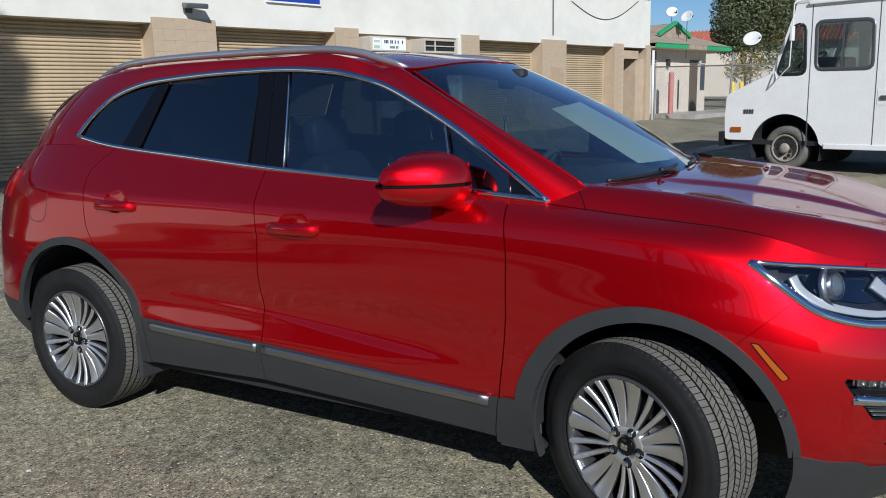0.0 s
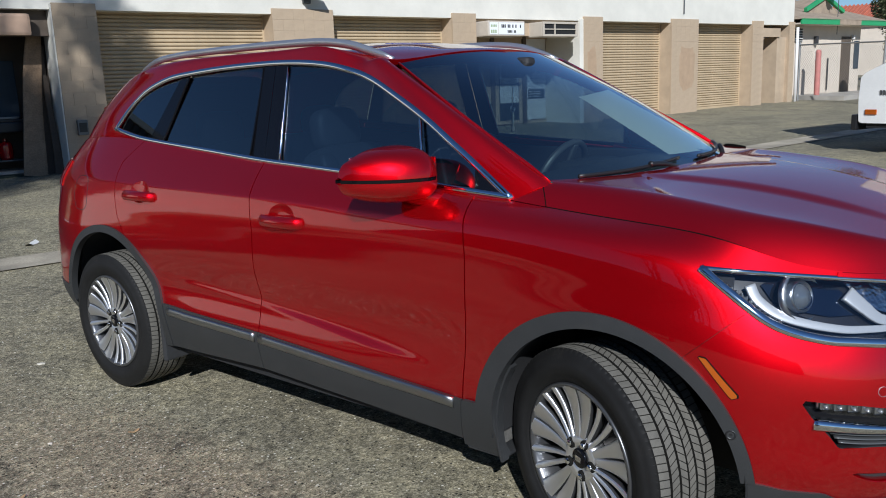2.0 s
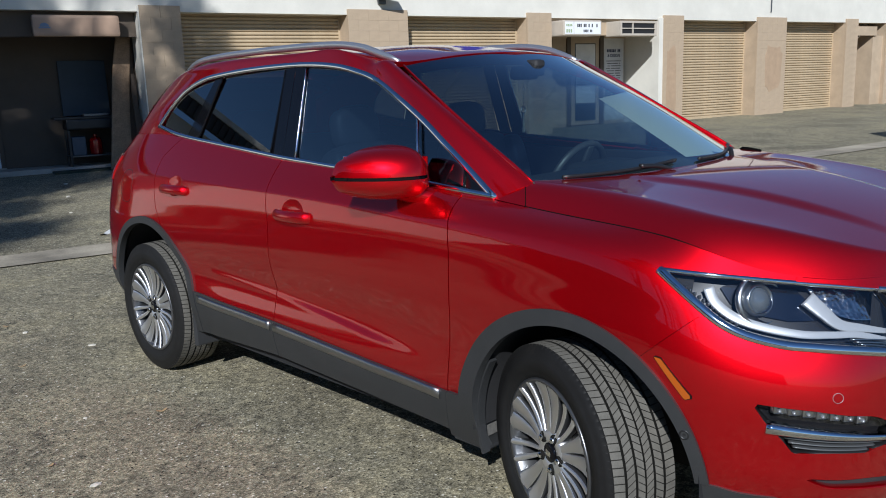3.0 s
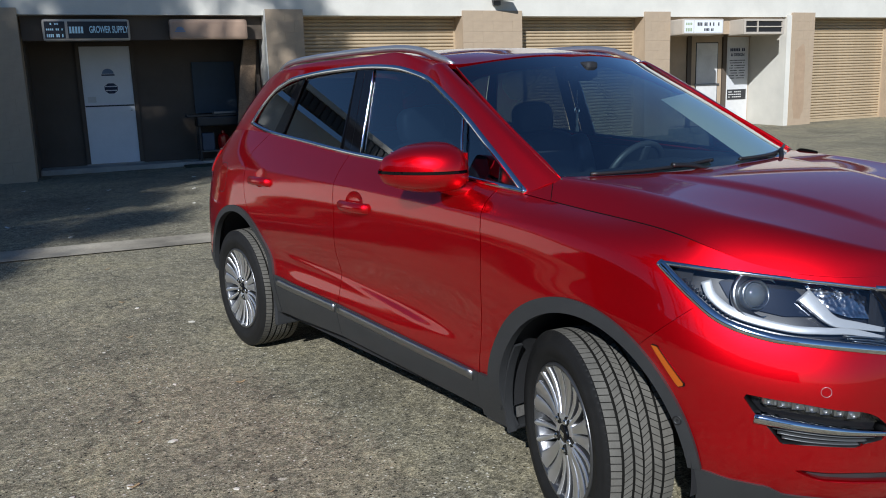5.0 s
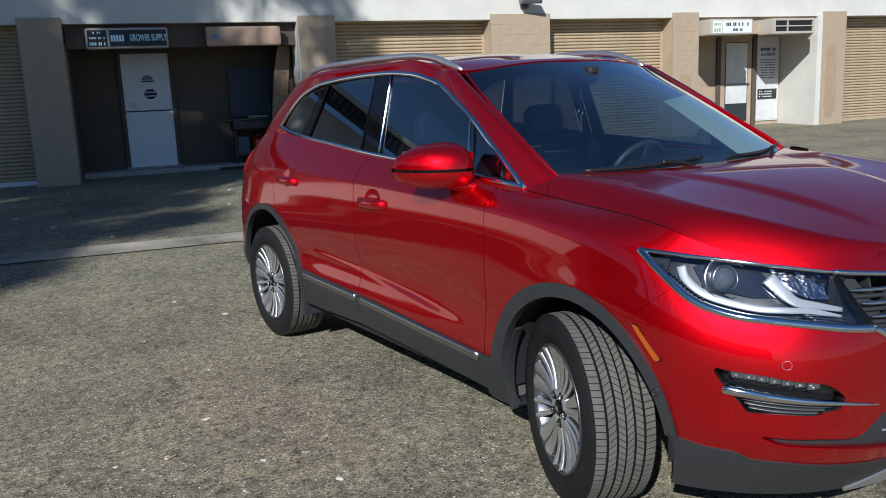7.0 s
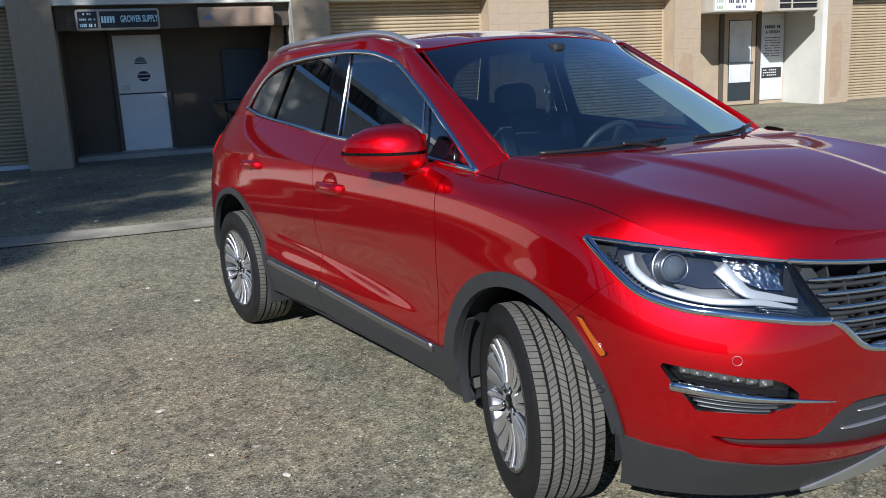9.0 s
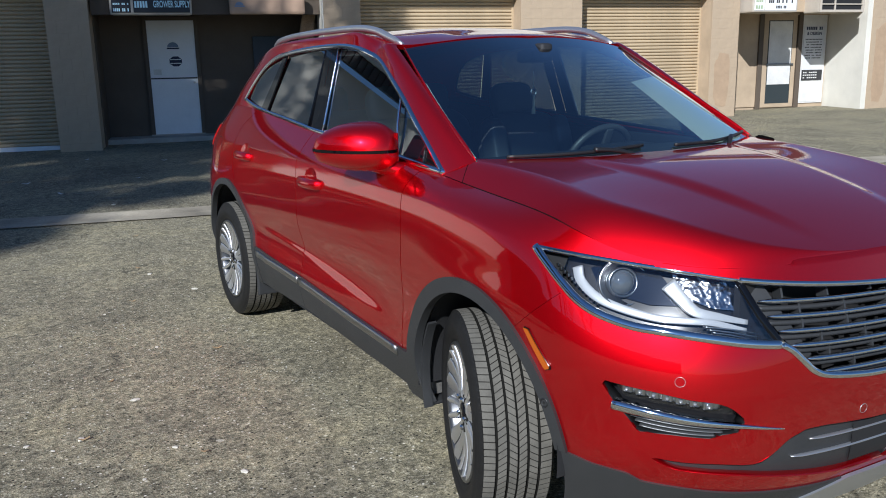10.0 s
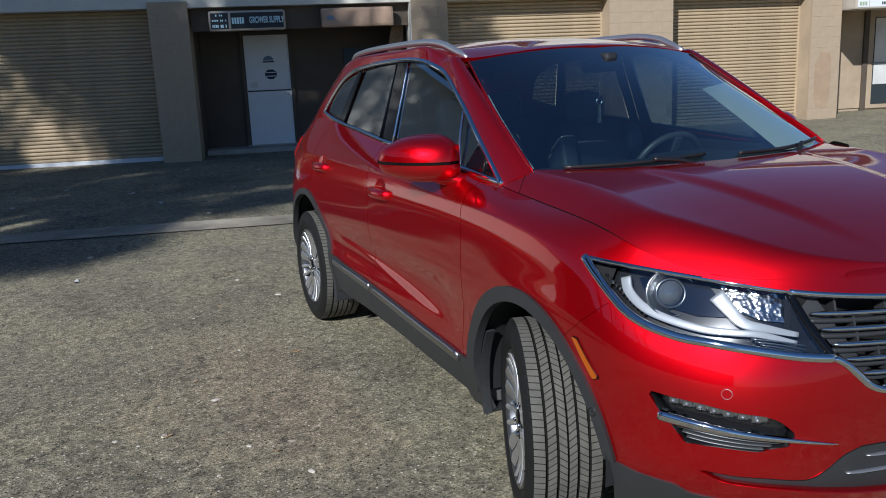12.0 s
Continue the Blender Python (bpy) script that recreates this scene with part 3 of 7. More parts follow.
# things in the first recess
gr = thing("barbecue_grill", "black barbecue grill on a wheeled cart", "grill", BF @ Matrix.Translation((2.95, 1.05, .30)))
part("firebox", boxm(.05, .95, -.22, .22, .62, .80, .03), M_BLACK_PLASTIC, gr)
part("shelf", boxm(-.12, 1.05, -.22, .22, .80, .84, .008), M_BLACK_PLASTIC, gr)
for x in (.08, .92):
    for y in (-.18, .18):
        part("leg", boxm(x - .02, x + .02, y - .02, y + .02, .0 if x < .5 else .06, .62, .004), M_BLACK_PLASTIC, gr)
part("lower_shelf", boxm(.06, .94, -.2, .2, .16, .18, .004), M_GREY_SATIN, gr)
part("gas_bottle", lathe([(.0, .0), (.09, .0), (.11, .03), (.11, .24), (.08, .29), (.03, .31), (.03, .35), (.0, .35)], (.52, 0, .18), (0, 0, 1), 18), M_TAIL, gr, "red bottle")
for y in (-.2, .2):
    part("wheel", lathe([(.0, -.015), (.05, -.015), (.062, -.012), (.062, .012), (.05, .015), (.0, .015)], (.92, y, .062), (0, 1, 0), 18), M_NOTICE, gr, "small white wheel")
part("brush", boxm(1.0, 1.05, -.24, -.20, .48, .78, .012), M_NOTICE, gr, "hanging white brush")
part("tray", boxm(.35, .75, -.2, .05, .845, .885, .006), M_GREY_SATIN, gr)
part("bin", boxm(.12, .34, -.15, .15, .185, .5, .012), M_BIN, gr, "blue-grey bin")
bd = thing("leaning_board", "dark blue-grey board leaning on the wall", "board", BF @ Matrix.Translation((3.05, 1.42, 1.15)))
part("sheet", boxm(0, .78, -.02, .02, .0, .95, .006, m=pose(0, 0, 0, -3, 0, 0)), M_BOARD, bd)
structure("mat", boxm(2.7, 4.1, .55, .98, front_ground(3.4, .7) - .03, front_ground(3.4, .7) + .03, .01), M_MAT, "dark green mat on the ground", category="mat")


def plank(x, y, h, w, lean, roll, mat, label):
    bm = bmesh.new()
    rnd = random.Random(int(h * 100))
    prev = None
    for k in range(13):
        t = k / 12
        ww = w * (1.0 - .55 * t ** 3) * (1 + .12 * math.sin(5 * t + h))
        cx = .05 * math.sin(3.1 * t + h)
        ring = [bm.verts.new((cx + sx * ww / 2, sy * .022, t * h)) for sx, sy in ((-1, -.7), (-.8, -1), (.8, -1), (1, -.7), (1, 1), (-1, 1))]
        if prev:
            for j in range(6):
                bm.faces.new((prev[j], prev[(j + 1) % 6], ring[(j + 1) % 6], ring[j]))
        else:
            bm.faces.new(ring)
        prev = ring
    bm.faces.new(prev)
    ob = part("plank", bm, mat)
    ob.matrix_world = BF @ Matrix.Translation((x, y, front_ground(x, y))) @ pose(0, 0, 0, -lean, roll, 0)
    tagged(ob, label, "plank", "planks leaning in the recess")


plank(3.72, .42, 2.55, .34, 6, 9, M_WOOD, "weathered live-edge wooden plank leaning in the recess")
plank(3.95, .55, 2.1, .22, 5, 6, M_WOOD_DARK, "dark stained plank leaning in the recess")
plank(4.06, .40, 1.6, .12, 3, 3, M_WOOD_DARK, "narrow dark plank leaning in the recess")
ub = thing("utility_box", "small grey wall box", "box", BF @ Matrix.Translation((4.36, -.07, .85)))
part("case", boxm(0, .16, 0, .07, 0, .24, .006), M_GREY_SATIN, ub)
part("lid", boxm(.02, .14, -.012, 0, .05, .2, .004), M_BLACK_PLASTIC, ub)

# second recess
structure("wall_recess", boxm(12.7, 16.5, 1.2, 1.4, 0.0, 2.9), M_TAN, "tan wall at the back of the second recess")
structure("wall_recess_side", boxm(16.2, 16.338, .02, 1.2, 0.0, 2.86), M_WHITE_WALL, "white side wall of the second recess")
structure("wall_recess_side", boxm(12.6, 12.86, .62, 1.2, 0.0, 2.86), M_TAN, "tan side wall of the second recess")
structure("fascia", boxm(12.88, 16.2, .15, .30, 2.46, 2.83), M_TAN, "tan fascia board over the second recess", category="trim")


def shop_door():
    z0 = front_ground(14.8, 1.2)
    d = thing("shop_door", "tan shop door with a glazed panel and white poster", "door", BF @ Matrix.Translation((13.3, 1.2, z0)), kind="structure")
    part("side_panel", boxm(0.10, 1.02, -.03, 0, 0.05, 2.1, .006), M_TAN, d)
    part("post", boxm(.98, 1.10, -.07, 0, 0, 2.15, .006), M_BROWN, d)
    part("leaf", boxm(1.12, 2.02, -.045, 0, .03, 2.1, .006), M_TAN, d)
    part("pane", boxm(1.24, 1.90, -.052, -.045, .12, 1.98, .002), M_SHOP_GLASS, d, "dark glass pane")
    part("poster", boxm(1.26, 1.88, -.058, -.053, .55, 1.96, .001), M_NOTICE, d, "white sheet behind the pane")
    part("push_bar", boxm(1.20, 1.94, -.085, -.06, .98, 1.02, .006), M_GREY_SATIN, d)
    part("post", boxm(2.04, 2.16, -.07, 0, 0, 2.15, .006), M_BROWN, d)
    part("side_light", boxm(2.18, 2.86, -.03, 0, .1, 2.1, .005), M_NOTICE, d, "pale panel")
    part("head", boxm(.0, 2.9, -.06, 0, 2.1, 2.2, .006), M_TAN, d)
    p = part("wall_poster", boxm(2.22, 2.80, -.042, -.032, .62, 1.86, .001), M_POSTER, d, "white poster with dark lettering")
    text_on("& DESIGN", .095, (2.51, -.045, 1.68), M_NAVY, p)
    bars(p, M_NAVY, 2.28, 2.74, 1.80, .07, -.046, 9, 5)
    for k in range(8):
        bars(p, M_DARK_TRIM, 2.27 + .02 * (k % 3), 2.75 - .02 * (k % 2), 1.55 - .06 * k, .022, -.046, 12, 20 + k)
    part("poster_base", boxm(2.22, 2.80, -.046, -.042, .62, .86), M_DARK_TRIM, p, "dark lower part of the poster")
    for k in range(3):
        bars(p, M_NOTICE, 2.26, 2.66, .80 - .06 * k, .025, -.049, 7, 40 + k)
    part("lower_panel", boxm(2.2, 2.84, -.036, -.03, .13, .56, .004), M_NOTICE, d)


shop_door()
sg = thing("box_sign", "white lit-box sign in a tan case over the recess", "sign", BF @ Matrix.Translation((12.95, -.32, 2.42)))
part("case", boxm(0, 1.10, 0, .50, 0, .33, .03), M_SIGN_FRAME, sg)
part("face", boxm(.30, 1.06, -.006, .01, .035, .295, .002), M_SIGN_WHITE, sg, "white face")
part("face", boxm(.04, .28, -.006, .01, .035, .295, .002), M_SIGN_WHITE, sg, "white face")
bars(sg, M_DARK_TRIM, .38, .98, .215, .07, -.009, 13, 7)
bars(sg, M_DARK_TRIM, .56, .82, .10, .055, -.009, 7, 8)
bars(sg, M_BAR_GREEN, .07, .25, .22, .05, -.009, 4, 9)
bars(sg, M_BAR_GREEN, .07, .25, .10, .07, -.009, 3, 10)
ac = thing("sign_frame", "empty tan sign frame with open slots", "sign", BF @ Matrix.Translation((14.62, -.32, 2.42)))
part("case", boxm(0, 1.15, .04, .50, 0, .33, .02), M_SIGN_FRAME, ac)
# dark sheet in place of the shade inside the slots
part("recess", boxm(.06, 1.09, .030, .039, .05, .28), M_DARK, ac)
for z0, z1 in ((0, .05), (.28, .33), (.15, .175)):
    part("rail", boxm(0, 1.15, 0.0, .04, z0, z1, .008), M_SIGN_FRAME, ac)
for x0, x1 in ((0, .05), (1.10, 1.15), (.38, .405)):
    part("stile", boxm(x0, x1, -.002, .04, .04, .29, .006), M_SIGN_FRAME, ac)

M_TAN_PATCH = weathered("tan_patch_paint", (0.41, 0.29, 0.185), 0.75, 0.15, 4, 70, 0.2)


def paint_patch(a, z, w, h, seed):
    rnd = random.Random(seed)
    bm = bmesh.new()
    ring = []
    for k in range(18):
        th = 2 * math.pi * k / 18
        r = rnd.uniform(.88, 1.08)
        c, sn = math.cos(th), math.sin(th)
        ring.append((a + w / 2 * r * math.copysign(abs(c) ** .5, c), z + h / 2 * r * math.copysign(abs(sn) ** .5, sn)))
    front = [bm.verts.new((x, -.004, zz)) for x, zz in ring]
    back = [bm.verts.new((x, .004, zz)) for x, zz in ring]
    bm.faces.new(front)
    for k in range(18):
        bm.faces.new((front[k], front[(k + 1) % 18], back[(k + 1) % 18], back[k]))
    structure("paint_patch", bm, M_TAN_PATCH, "darker tan repainted patch on a block pillar", category="paint")


paint_patch(16.62, 1.35, .34, 1.75, 3)
paint_patch(12.52, 1.05, .36, 1.1, 5)
paint_patch(20.5, 1.6, .7, 1.2, 8)

# end bay
structure("wall_end_bay", boxm(24.2, 25.8, .9, 1.0, 0.0, 2.85), M_TAN, "tan wall of the end bay")
structure("wall_end_bay", boxm(25.2, 25.32, .1, .9, 0.0, 2.46), M_TAN, "tan return wall of the end bay")
structure("wall_end_bay", boxm(25.3, 25.76, .12, .2, 0.0, 2.46), M_TAN, "tan wall of the end bay")
structure("fascia", boxm(24.27, 25.3, .05, .15, 2.46, 2.72), M_TAN, "tan panel over the end bay", category="trim")
structure("downpipe", cyl(bmesh.new(), (26.12, -.05, .2), (26.12, -.05, 2.75), .045), M_NOTICE, "white downpipe at the building's corner", smooth=True, category="pipe")
structure("conduit", cyl(bmesh.new(), (20.36, .03, 3.05), (20.36, .03, 4.5), .018, seg=8), M_GREY_SATIN, "thin grey conduit on the upper wall", category="pipe")
cable = [(Vector((21.3 + 3.9 * t, .035, 4.05 - .55 * math.sin(math.pi * t) + .25 * t)), Vector((0, -1, 0))) for t in [k / 24 for k in range(25)]]
structure("cable", sweep(cable, .02, .012), M_BLACK_PLASTIC, "loose black cable hanging on the upper wall", category="cable")
lm = thing("wall_floodlight", "small grey floodlight on the upper wall", "lamp", BF @ Matrix.Translation((8.72, .05, 3.02)))
part("mount", boxm(-.08, .08, -.06, 0, 0, .15, .01), M_GREY_SATIN, lm)
part("head", boxm(-.12, .30, -.30, -.06, .10, .19, .025, m=pose(0, 0, 0, 8, 0, -12)), M_GREY_SATIN, lm)
bs = thing("wall_sign", "blue sign board on the upper wall", "sign", BF @ Matrix.Translation((10.5, .0, 3.36)))
part("board", boxm(0, 1.32, 0, .05, 0, .7, .006), M_BLUE, bs)
part("edge", boxm(-.02, 1.34, -.004, .052, -.03, .0), M_WHITE, bs)

# concrete gutter strip across the lot
bm = patch(lambda a, d: (lambda p: (p.x, p.y, ground_z(p.x, p.y) + .012 - .007 * (1 - abs(d + 6.4) / .26)))(BF @ Vector((a, d, 0))), np.linspace(-60, 60, 160), np.linspace(-6.66, -6.14, 7))
tagged(part("gutter", bm, M_GUTTER, smooth=True), "pale concrete gutter strip across the asphalt", "gutter", kind="structure")


# ---- car: x forwards from the front axle, y to its left, z up ----
CAR = pose(0, 0.027, -0.017, 0, 0.39, 0) @ Matrix.Diagonal((1, 1.03, 1, 1))
car = thing("suv_car", "glossy dark red compact SUV with grey lower cladding, parked", "car", CAR)

LINE_A = [(-3.45, 0, 0.28), (-3.42, 0.45, 0.28), (-3.32, 0.71, 0.28), (-3.05, 0.82, 0.28), (-2.69, 0.85, 0.28), (-2.1, 0.84, 0.29), (-1.4, 0.835, 0.28), (-0.75, 0.83, 0.26), (-0.35, 0.83, 0.25), (0, 0.85, 0.25), (0.28, 0.86, 0.24), (0.44, 0.82, 0.22), (0.58, 0.74, 0.22), (0.712, 0.6, 0.22), (0.808, 0.38, 0.22), (0.845, 0, 0.22)]
LINE_B = [(-3.58, 0, 0.42), (-3.54, 0.46, 0.42), (-3.42, 0.745, 0.42), (-3.1, 0.88, 0.43), (-2.69, 0.9, 0.45), (-2.1, 0.878, 0.47), (-1.4, 0.868, 0.465), (-0.75, 0.868, 0.44), (-0.35, 0.88, 0.43), (0, 0.9, 0.42), (0.28, 0.895, 0.41), (0.47, 0.855, 0.4), (0.63, 0.775, 0.39), (0.782, 0.64, 0.38), (0.888, 0.41, 0.38), (0.93, 0, 0.38)]
LINE_C = [(-3.6, 0, 0.6), (-3.56, 0.46, 0.6), (-3.43, 0.75, 0.6), (-3.1, 0.885, 0.6), (-2.69, 0.905, 0.6), (-2.1, 0.862, 0.6), (-1.4, 0.848, 0.6), (-0.75, 0.851, 0.61), (-0.35, 0.885, 0.6), (0, 0.905, 0.6), (0.28, 0.905, 0.58), (0.47, 0.87, 0.54), (0.635, 0.785, 0.52), (0.792, 0.655, 0.51), (0.903, 0.42, 0.51), (0.95, 0, 0.51)]
LINE_D = [(-3.6, 0, 0.8), (-3.56, 0.45, 0.8), (-3.42, 0.74, 0.8), (-3.1, 0.88, 0.78), (-2.69, 0.905, 0.76), (-2.1, 0.888, 0.74), (-1.4, 0.878, 0.74), (-0.75, 0.878, 0.74), (-0.35, 0.89, 0.75), (0, 0.905, 0.77), (0.28, 0.902, 0.76), (0.47, 0.868, 0.72), (0.63, 0.79, 0.68), (0.787, 0.66, 0.66), (0.903, 0.42, 0.65), (0.955, 0, 0.65)]
LINE_E = [(-3.58, 0, 0.95), (-3.54, 0.45, 0.95), (-3.4, 0.725, 0.95), (-3.08, 0.862, 0.93), (-2.69, 0.892, 0.91), (-2.1, 0.885, 0.9), (-1.4, 0.881, 0.89), (-0.75, 0.881, 0.885), (-0.35, 0.885, 0.885), (0, 0.892, 0.885), (0.28, 0.882, 0.87), (0.45, 0.845, 0.85), (0.6, 0.77, 0.81), (0.757, 0.645, 0.79), (0.878, 0.41, 0.785), (0.935, 0, 0.78)]
LINE_F = [(-3.52, 0, 1.08), (-3.49, 0.44, 1.08), (-3.36, 0.7, 1.07), (-3.08, 0.83, 1.06), (-2.69, 0.858, 1.055), (-2.1, 0.858, 1.052), (-1.4, 0.858, 1.048), (-0.75, 0.86, 1.036), (-0.35, 0.861, 1.03), (0, 0.862, 1.015), (0.28, 0.852, 0.975), (0.43, 0.818, 0.925), (0.57, 0.745, 0.885), (0.727, 0.62, 0.875), (0.848, 0.4, 0.87), (0.905, 0, 0.87)]
LINE_G = [(-3.36, 0, 1.2), (-3.34, 0.42, 1.2), (-3.26, 0.63, 1.2), (-3.05, 0.715, 1.245), (-2.69, 0.735, 1.255), (-2.1, 0.745, 1.215), (-1.4, 0.757, 1.172), (-0.75, 0.76, 1.135), (-0.35, 0.762, 1.1), (0, 0.766, 1.072), (0.28, 0.774, 1.052), (0.42, 0.762, 1.022), (0.55, 0.7, 0.977), (0.702, 0.585, 0.955), (0.818, 0.38, 0.96), (0.875, 0, 0.965)]
GH_G = [(-3.26, .63, 1.2), (-3.05, .715, 1.245), (-2.69, .735, 1.255), (-2.1, .745, 1.215), (-1.4, .757, 1.172), (-.75, .760, 1.135), (-.345, .762, 1.10), (-.25, .714, 1.144), (-.225, .69, 1.15)]
GH_H = [(-3.18, .575, 1.36), (-2.98, .66, 1.37), (-2.66, .695, 1.37), (-2.1, .702, 1.35), (-1.4, .706, 1.34), (-.98, .710, 1.33), (-.69, .718, 1.325), (-.606, .677, 1.356), (-.585, .648, 1.343)]
GH_I = [(-3.1, .50, 1.48), (-2.9, .580, 1.51), (-2.6, .632, 1.545), (-2.1, .640, 1.575), (-1.5, .634, 1.59), (-1.22, .636, 1.575), (-1.04, .645, 1.53), (-.972, .631, 1.553), (-.955, .606, 1.540)]
GH_J = [(-3.02, .44, 1.53), (-2.82, .515, 1.57), (-2.55, .562, 1.605), (-2.1, .575, 1.625), (-1.5, .575, 1.63), (-1.22, .575, 1.61), (-1.06, .572, 1.58), (-1.004, .56, 1.572), (-.985, .55, 1.568)]
GH_K = [(-3.05, .28, 1.56), (-2.85, .28, 1.60), (-2.55, .28, 1.632), (-2.1, .28, 1.65), (-1.5, .28, 1.652), (-1.22, .28, 1.635), (-1.03, .28, 1.61), (-.955, .28, 1.600), (-.93, .28, 1.595)]
GH_L = [(-3.06, 0, 1.568), (-2.86, 0, 1.608), (-2.55, 0, 1.64), (-2.1, 0, 1.658), (-1.5, 0, 1.66), (-1.22, 0, 1.643), (-1.02, 0, 1.62), (-.93, 0, 1.610), (-.90, 0, 1.603)]


def cardinal(ts):
    """The natural spline's weights of the knots at t."""
    f = spline(ts, np.eye(len(ts)))
    memo = {}

    def g(t):
        if t not in memo:
            memo[t] = f(t)
        return memo[t]
    return g


def loft(lines):
    """A surface through lines that share their stations; u runs along them (metres of the middle line), v across (0 to 1)."""
    mid = np.array(lines[len(lines) // 2])
    ts = np.concatenate(([0], np.cumsum(np.linalg.norm(np.diff(mid, axis=0), axis=1))))
    C = np.array(lines, float).transpose(1, 0, 2)
    k0, k1 = C.shape[:2]
    C2 = C.reshape(k0, -1)
    bu, bv = cardinal(ts), cardinal(np.linspace(0, 1, len(lines)))
    rows, pts = {}, {}

    def f(u, v):
        u, v = float(u), float(v)
        key = (u, v)
        if key in pts:
            return pts[key]
        if u not in rows:
            rows[u] = (bu(u) @ C2).reshape(k1, 3)
        r = (bv(v) @ rows[u]).tolist()
        pts[key] = r
        return r
    return f, ts


BODY, LOWER_T = loft([LINE_A, LINE_B, LINE_C, LINE_D, LINE_E, LINE_F, LINE_G])
CREASE = ([-3.05, -2.69, -2.1, -1.4, -.75, -.35, 0, .28, .36], [1.06, 1.055, 1.052, 1.048, 1.036, 1.030, 1.015, .978, .955])
LEDGE = ([-2.25, -2.1, -1.54, -.9, -.5], [.665, .655, .625, .562, .538])


def ease(t):
    t = min(1.0, max(0.0, t))
    return t * t * (3 - 2 * t)


def LOWER(u, v):
    """The body's loft with the shoulder crease and the upturned ledge low on the doors."""
    x, y, z = BODY(u, v)
    if y > .6 and -3.05 < x < .36:
        k = ease((x + 3.05) / .5) * ease((.36 - x) / .3)
        y += .0045 * k * math.exp(-abs(z - float(np.interp(x, *CREASE))) / .028)
        k = ease((x + 2.2) / .22) * ease((-.50 - x) / .45)
        if k > 0:
            h = float(np.interp(x, *LEDGE))
            y += k * .009 * ease((h - z) / .036)
    return [x, y, z]


UPPER, UPPER_T = loft([GH_G, GH_H, GH_I, GH_J, GH_K, GH_L])


def tree_of(fn, us, vs):
    verts = [Vector(fn(u, v)) for u in us for v in vs]
    n = len(vs)
    faces = [(i * n + j, (i + 1) * n + j, (i + 1) * n + j + 1, i * n + j + 1) for i in range(len(us) - 1) for j in range(n - 1)]
    return BVHTree.FromPolygons(verts, faces)


LOWER_TREE = tree_of(LOWER, np.linspace(0, LOWER_T[-1], 260), np.linspace(0, 1, 150))
UPPER_TREE = tree_of(UPPER, np.linspace(0, UPPER_T[-1], 160), np.linspace(0, 1, 80))
QX, QW = 0.77, -0.64


def cast(tree, o, d):
    p, n, _, _ = tree.ray_cast(Vector(o), Vector(d))
    if p is None:
        p, n, _, _ = tree.find_nearest(Vector(o) + Vector(d) * 3)
    if n.dot(Vector(d)) > 0:
        n = -n
    return p, n


def on_side(x, z):
    """The point and normal of the flank (half-width positive) at x, z."""
    return cast(LOWER_TREE, (x, 3, z), (0, -1, 0))


def on_upper(x, z):
    return cast(UPPER_TREE, (x, 3, z), (0, -1, 0))


def on_front(q, z):
    """The point and normal of the nose at the slanting coordinate q and z."""
    return cast(LOWER_TREE, (QX * q + 3 * 0.64, QW * q + 3 * 0.77, z), (-0.64, -0.77, 0))


def fq(p):
    return QX * p.x + QW * abs(p.y)


AXIS = Vector((-1.35, 0, 0.75))


def flank_pair(name, bm, mat, parent, label="", thick=0.0, smooth=True, orient=True, edge=0.0):
    """Links the half with positive y as the left one and its mirror image as the right one; returns (right, left)."""
    if orient:
        s = sum(f.calc_area() * f.normal.dot(Vector((0.3 * (f.calc_center_median().x - AXIS.x), f.calc_center_median().y, 0.6 * (f.calc_center_median().z - AXIS.z)))) for f in (bm.normal_update() or bm.faces))
        if s < 0:
            bmesh.ops.reverse_faces(bm, faces=bm.faces[:])
    else:
        bmesh.ops.recalc_face_normals(bm, faces=bm.faces[:])
    other = bm.copy()
    bmesh.ops.transform(other, matrix=Matrix.Diagonal((1, -1, 1, 1)), verts=other.verts[:])
    bmesh.ops.reverse_faces(other, faces=other.faces[:])
    made = []
    for b, par in ((other, parent[0] if isinstance(parent, tuple) else parent), (bm, parent[1] if isinstance(parent, tuple) else parent)):
        me = bpy.data.meshes.new(name)
        for f in b.faces:
            f.smooth = smooth
        b.to_mesh(me)
        b.free()
        me.materials.append(mat)
        ob = part(name, me, None, par, label)
        if thick:
            md = ob.modifiers.new("thickness", 'SOLIDIFY')
            md.thickness, md.offset = thick, -1
            es = ob.modifiers.new("crisp_rim", 'EDGE_SPLIT')
            es.split_angle = radians(50)
        made.append(ob)
    return tuple(made)


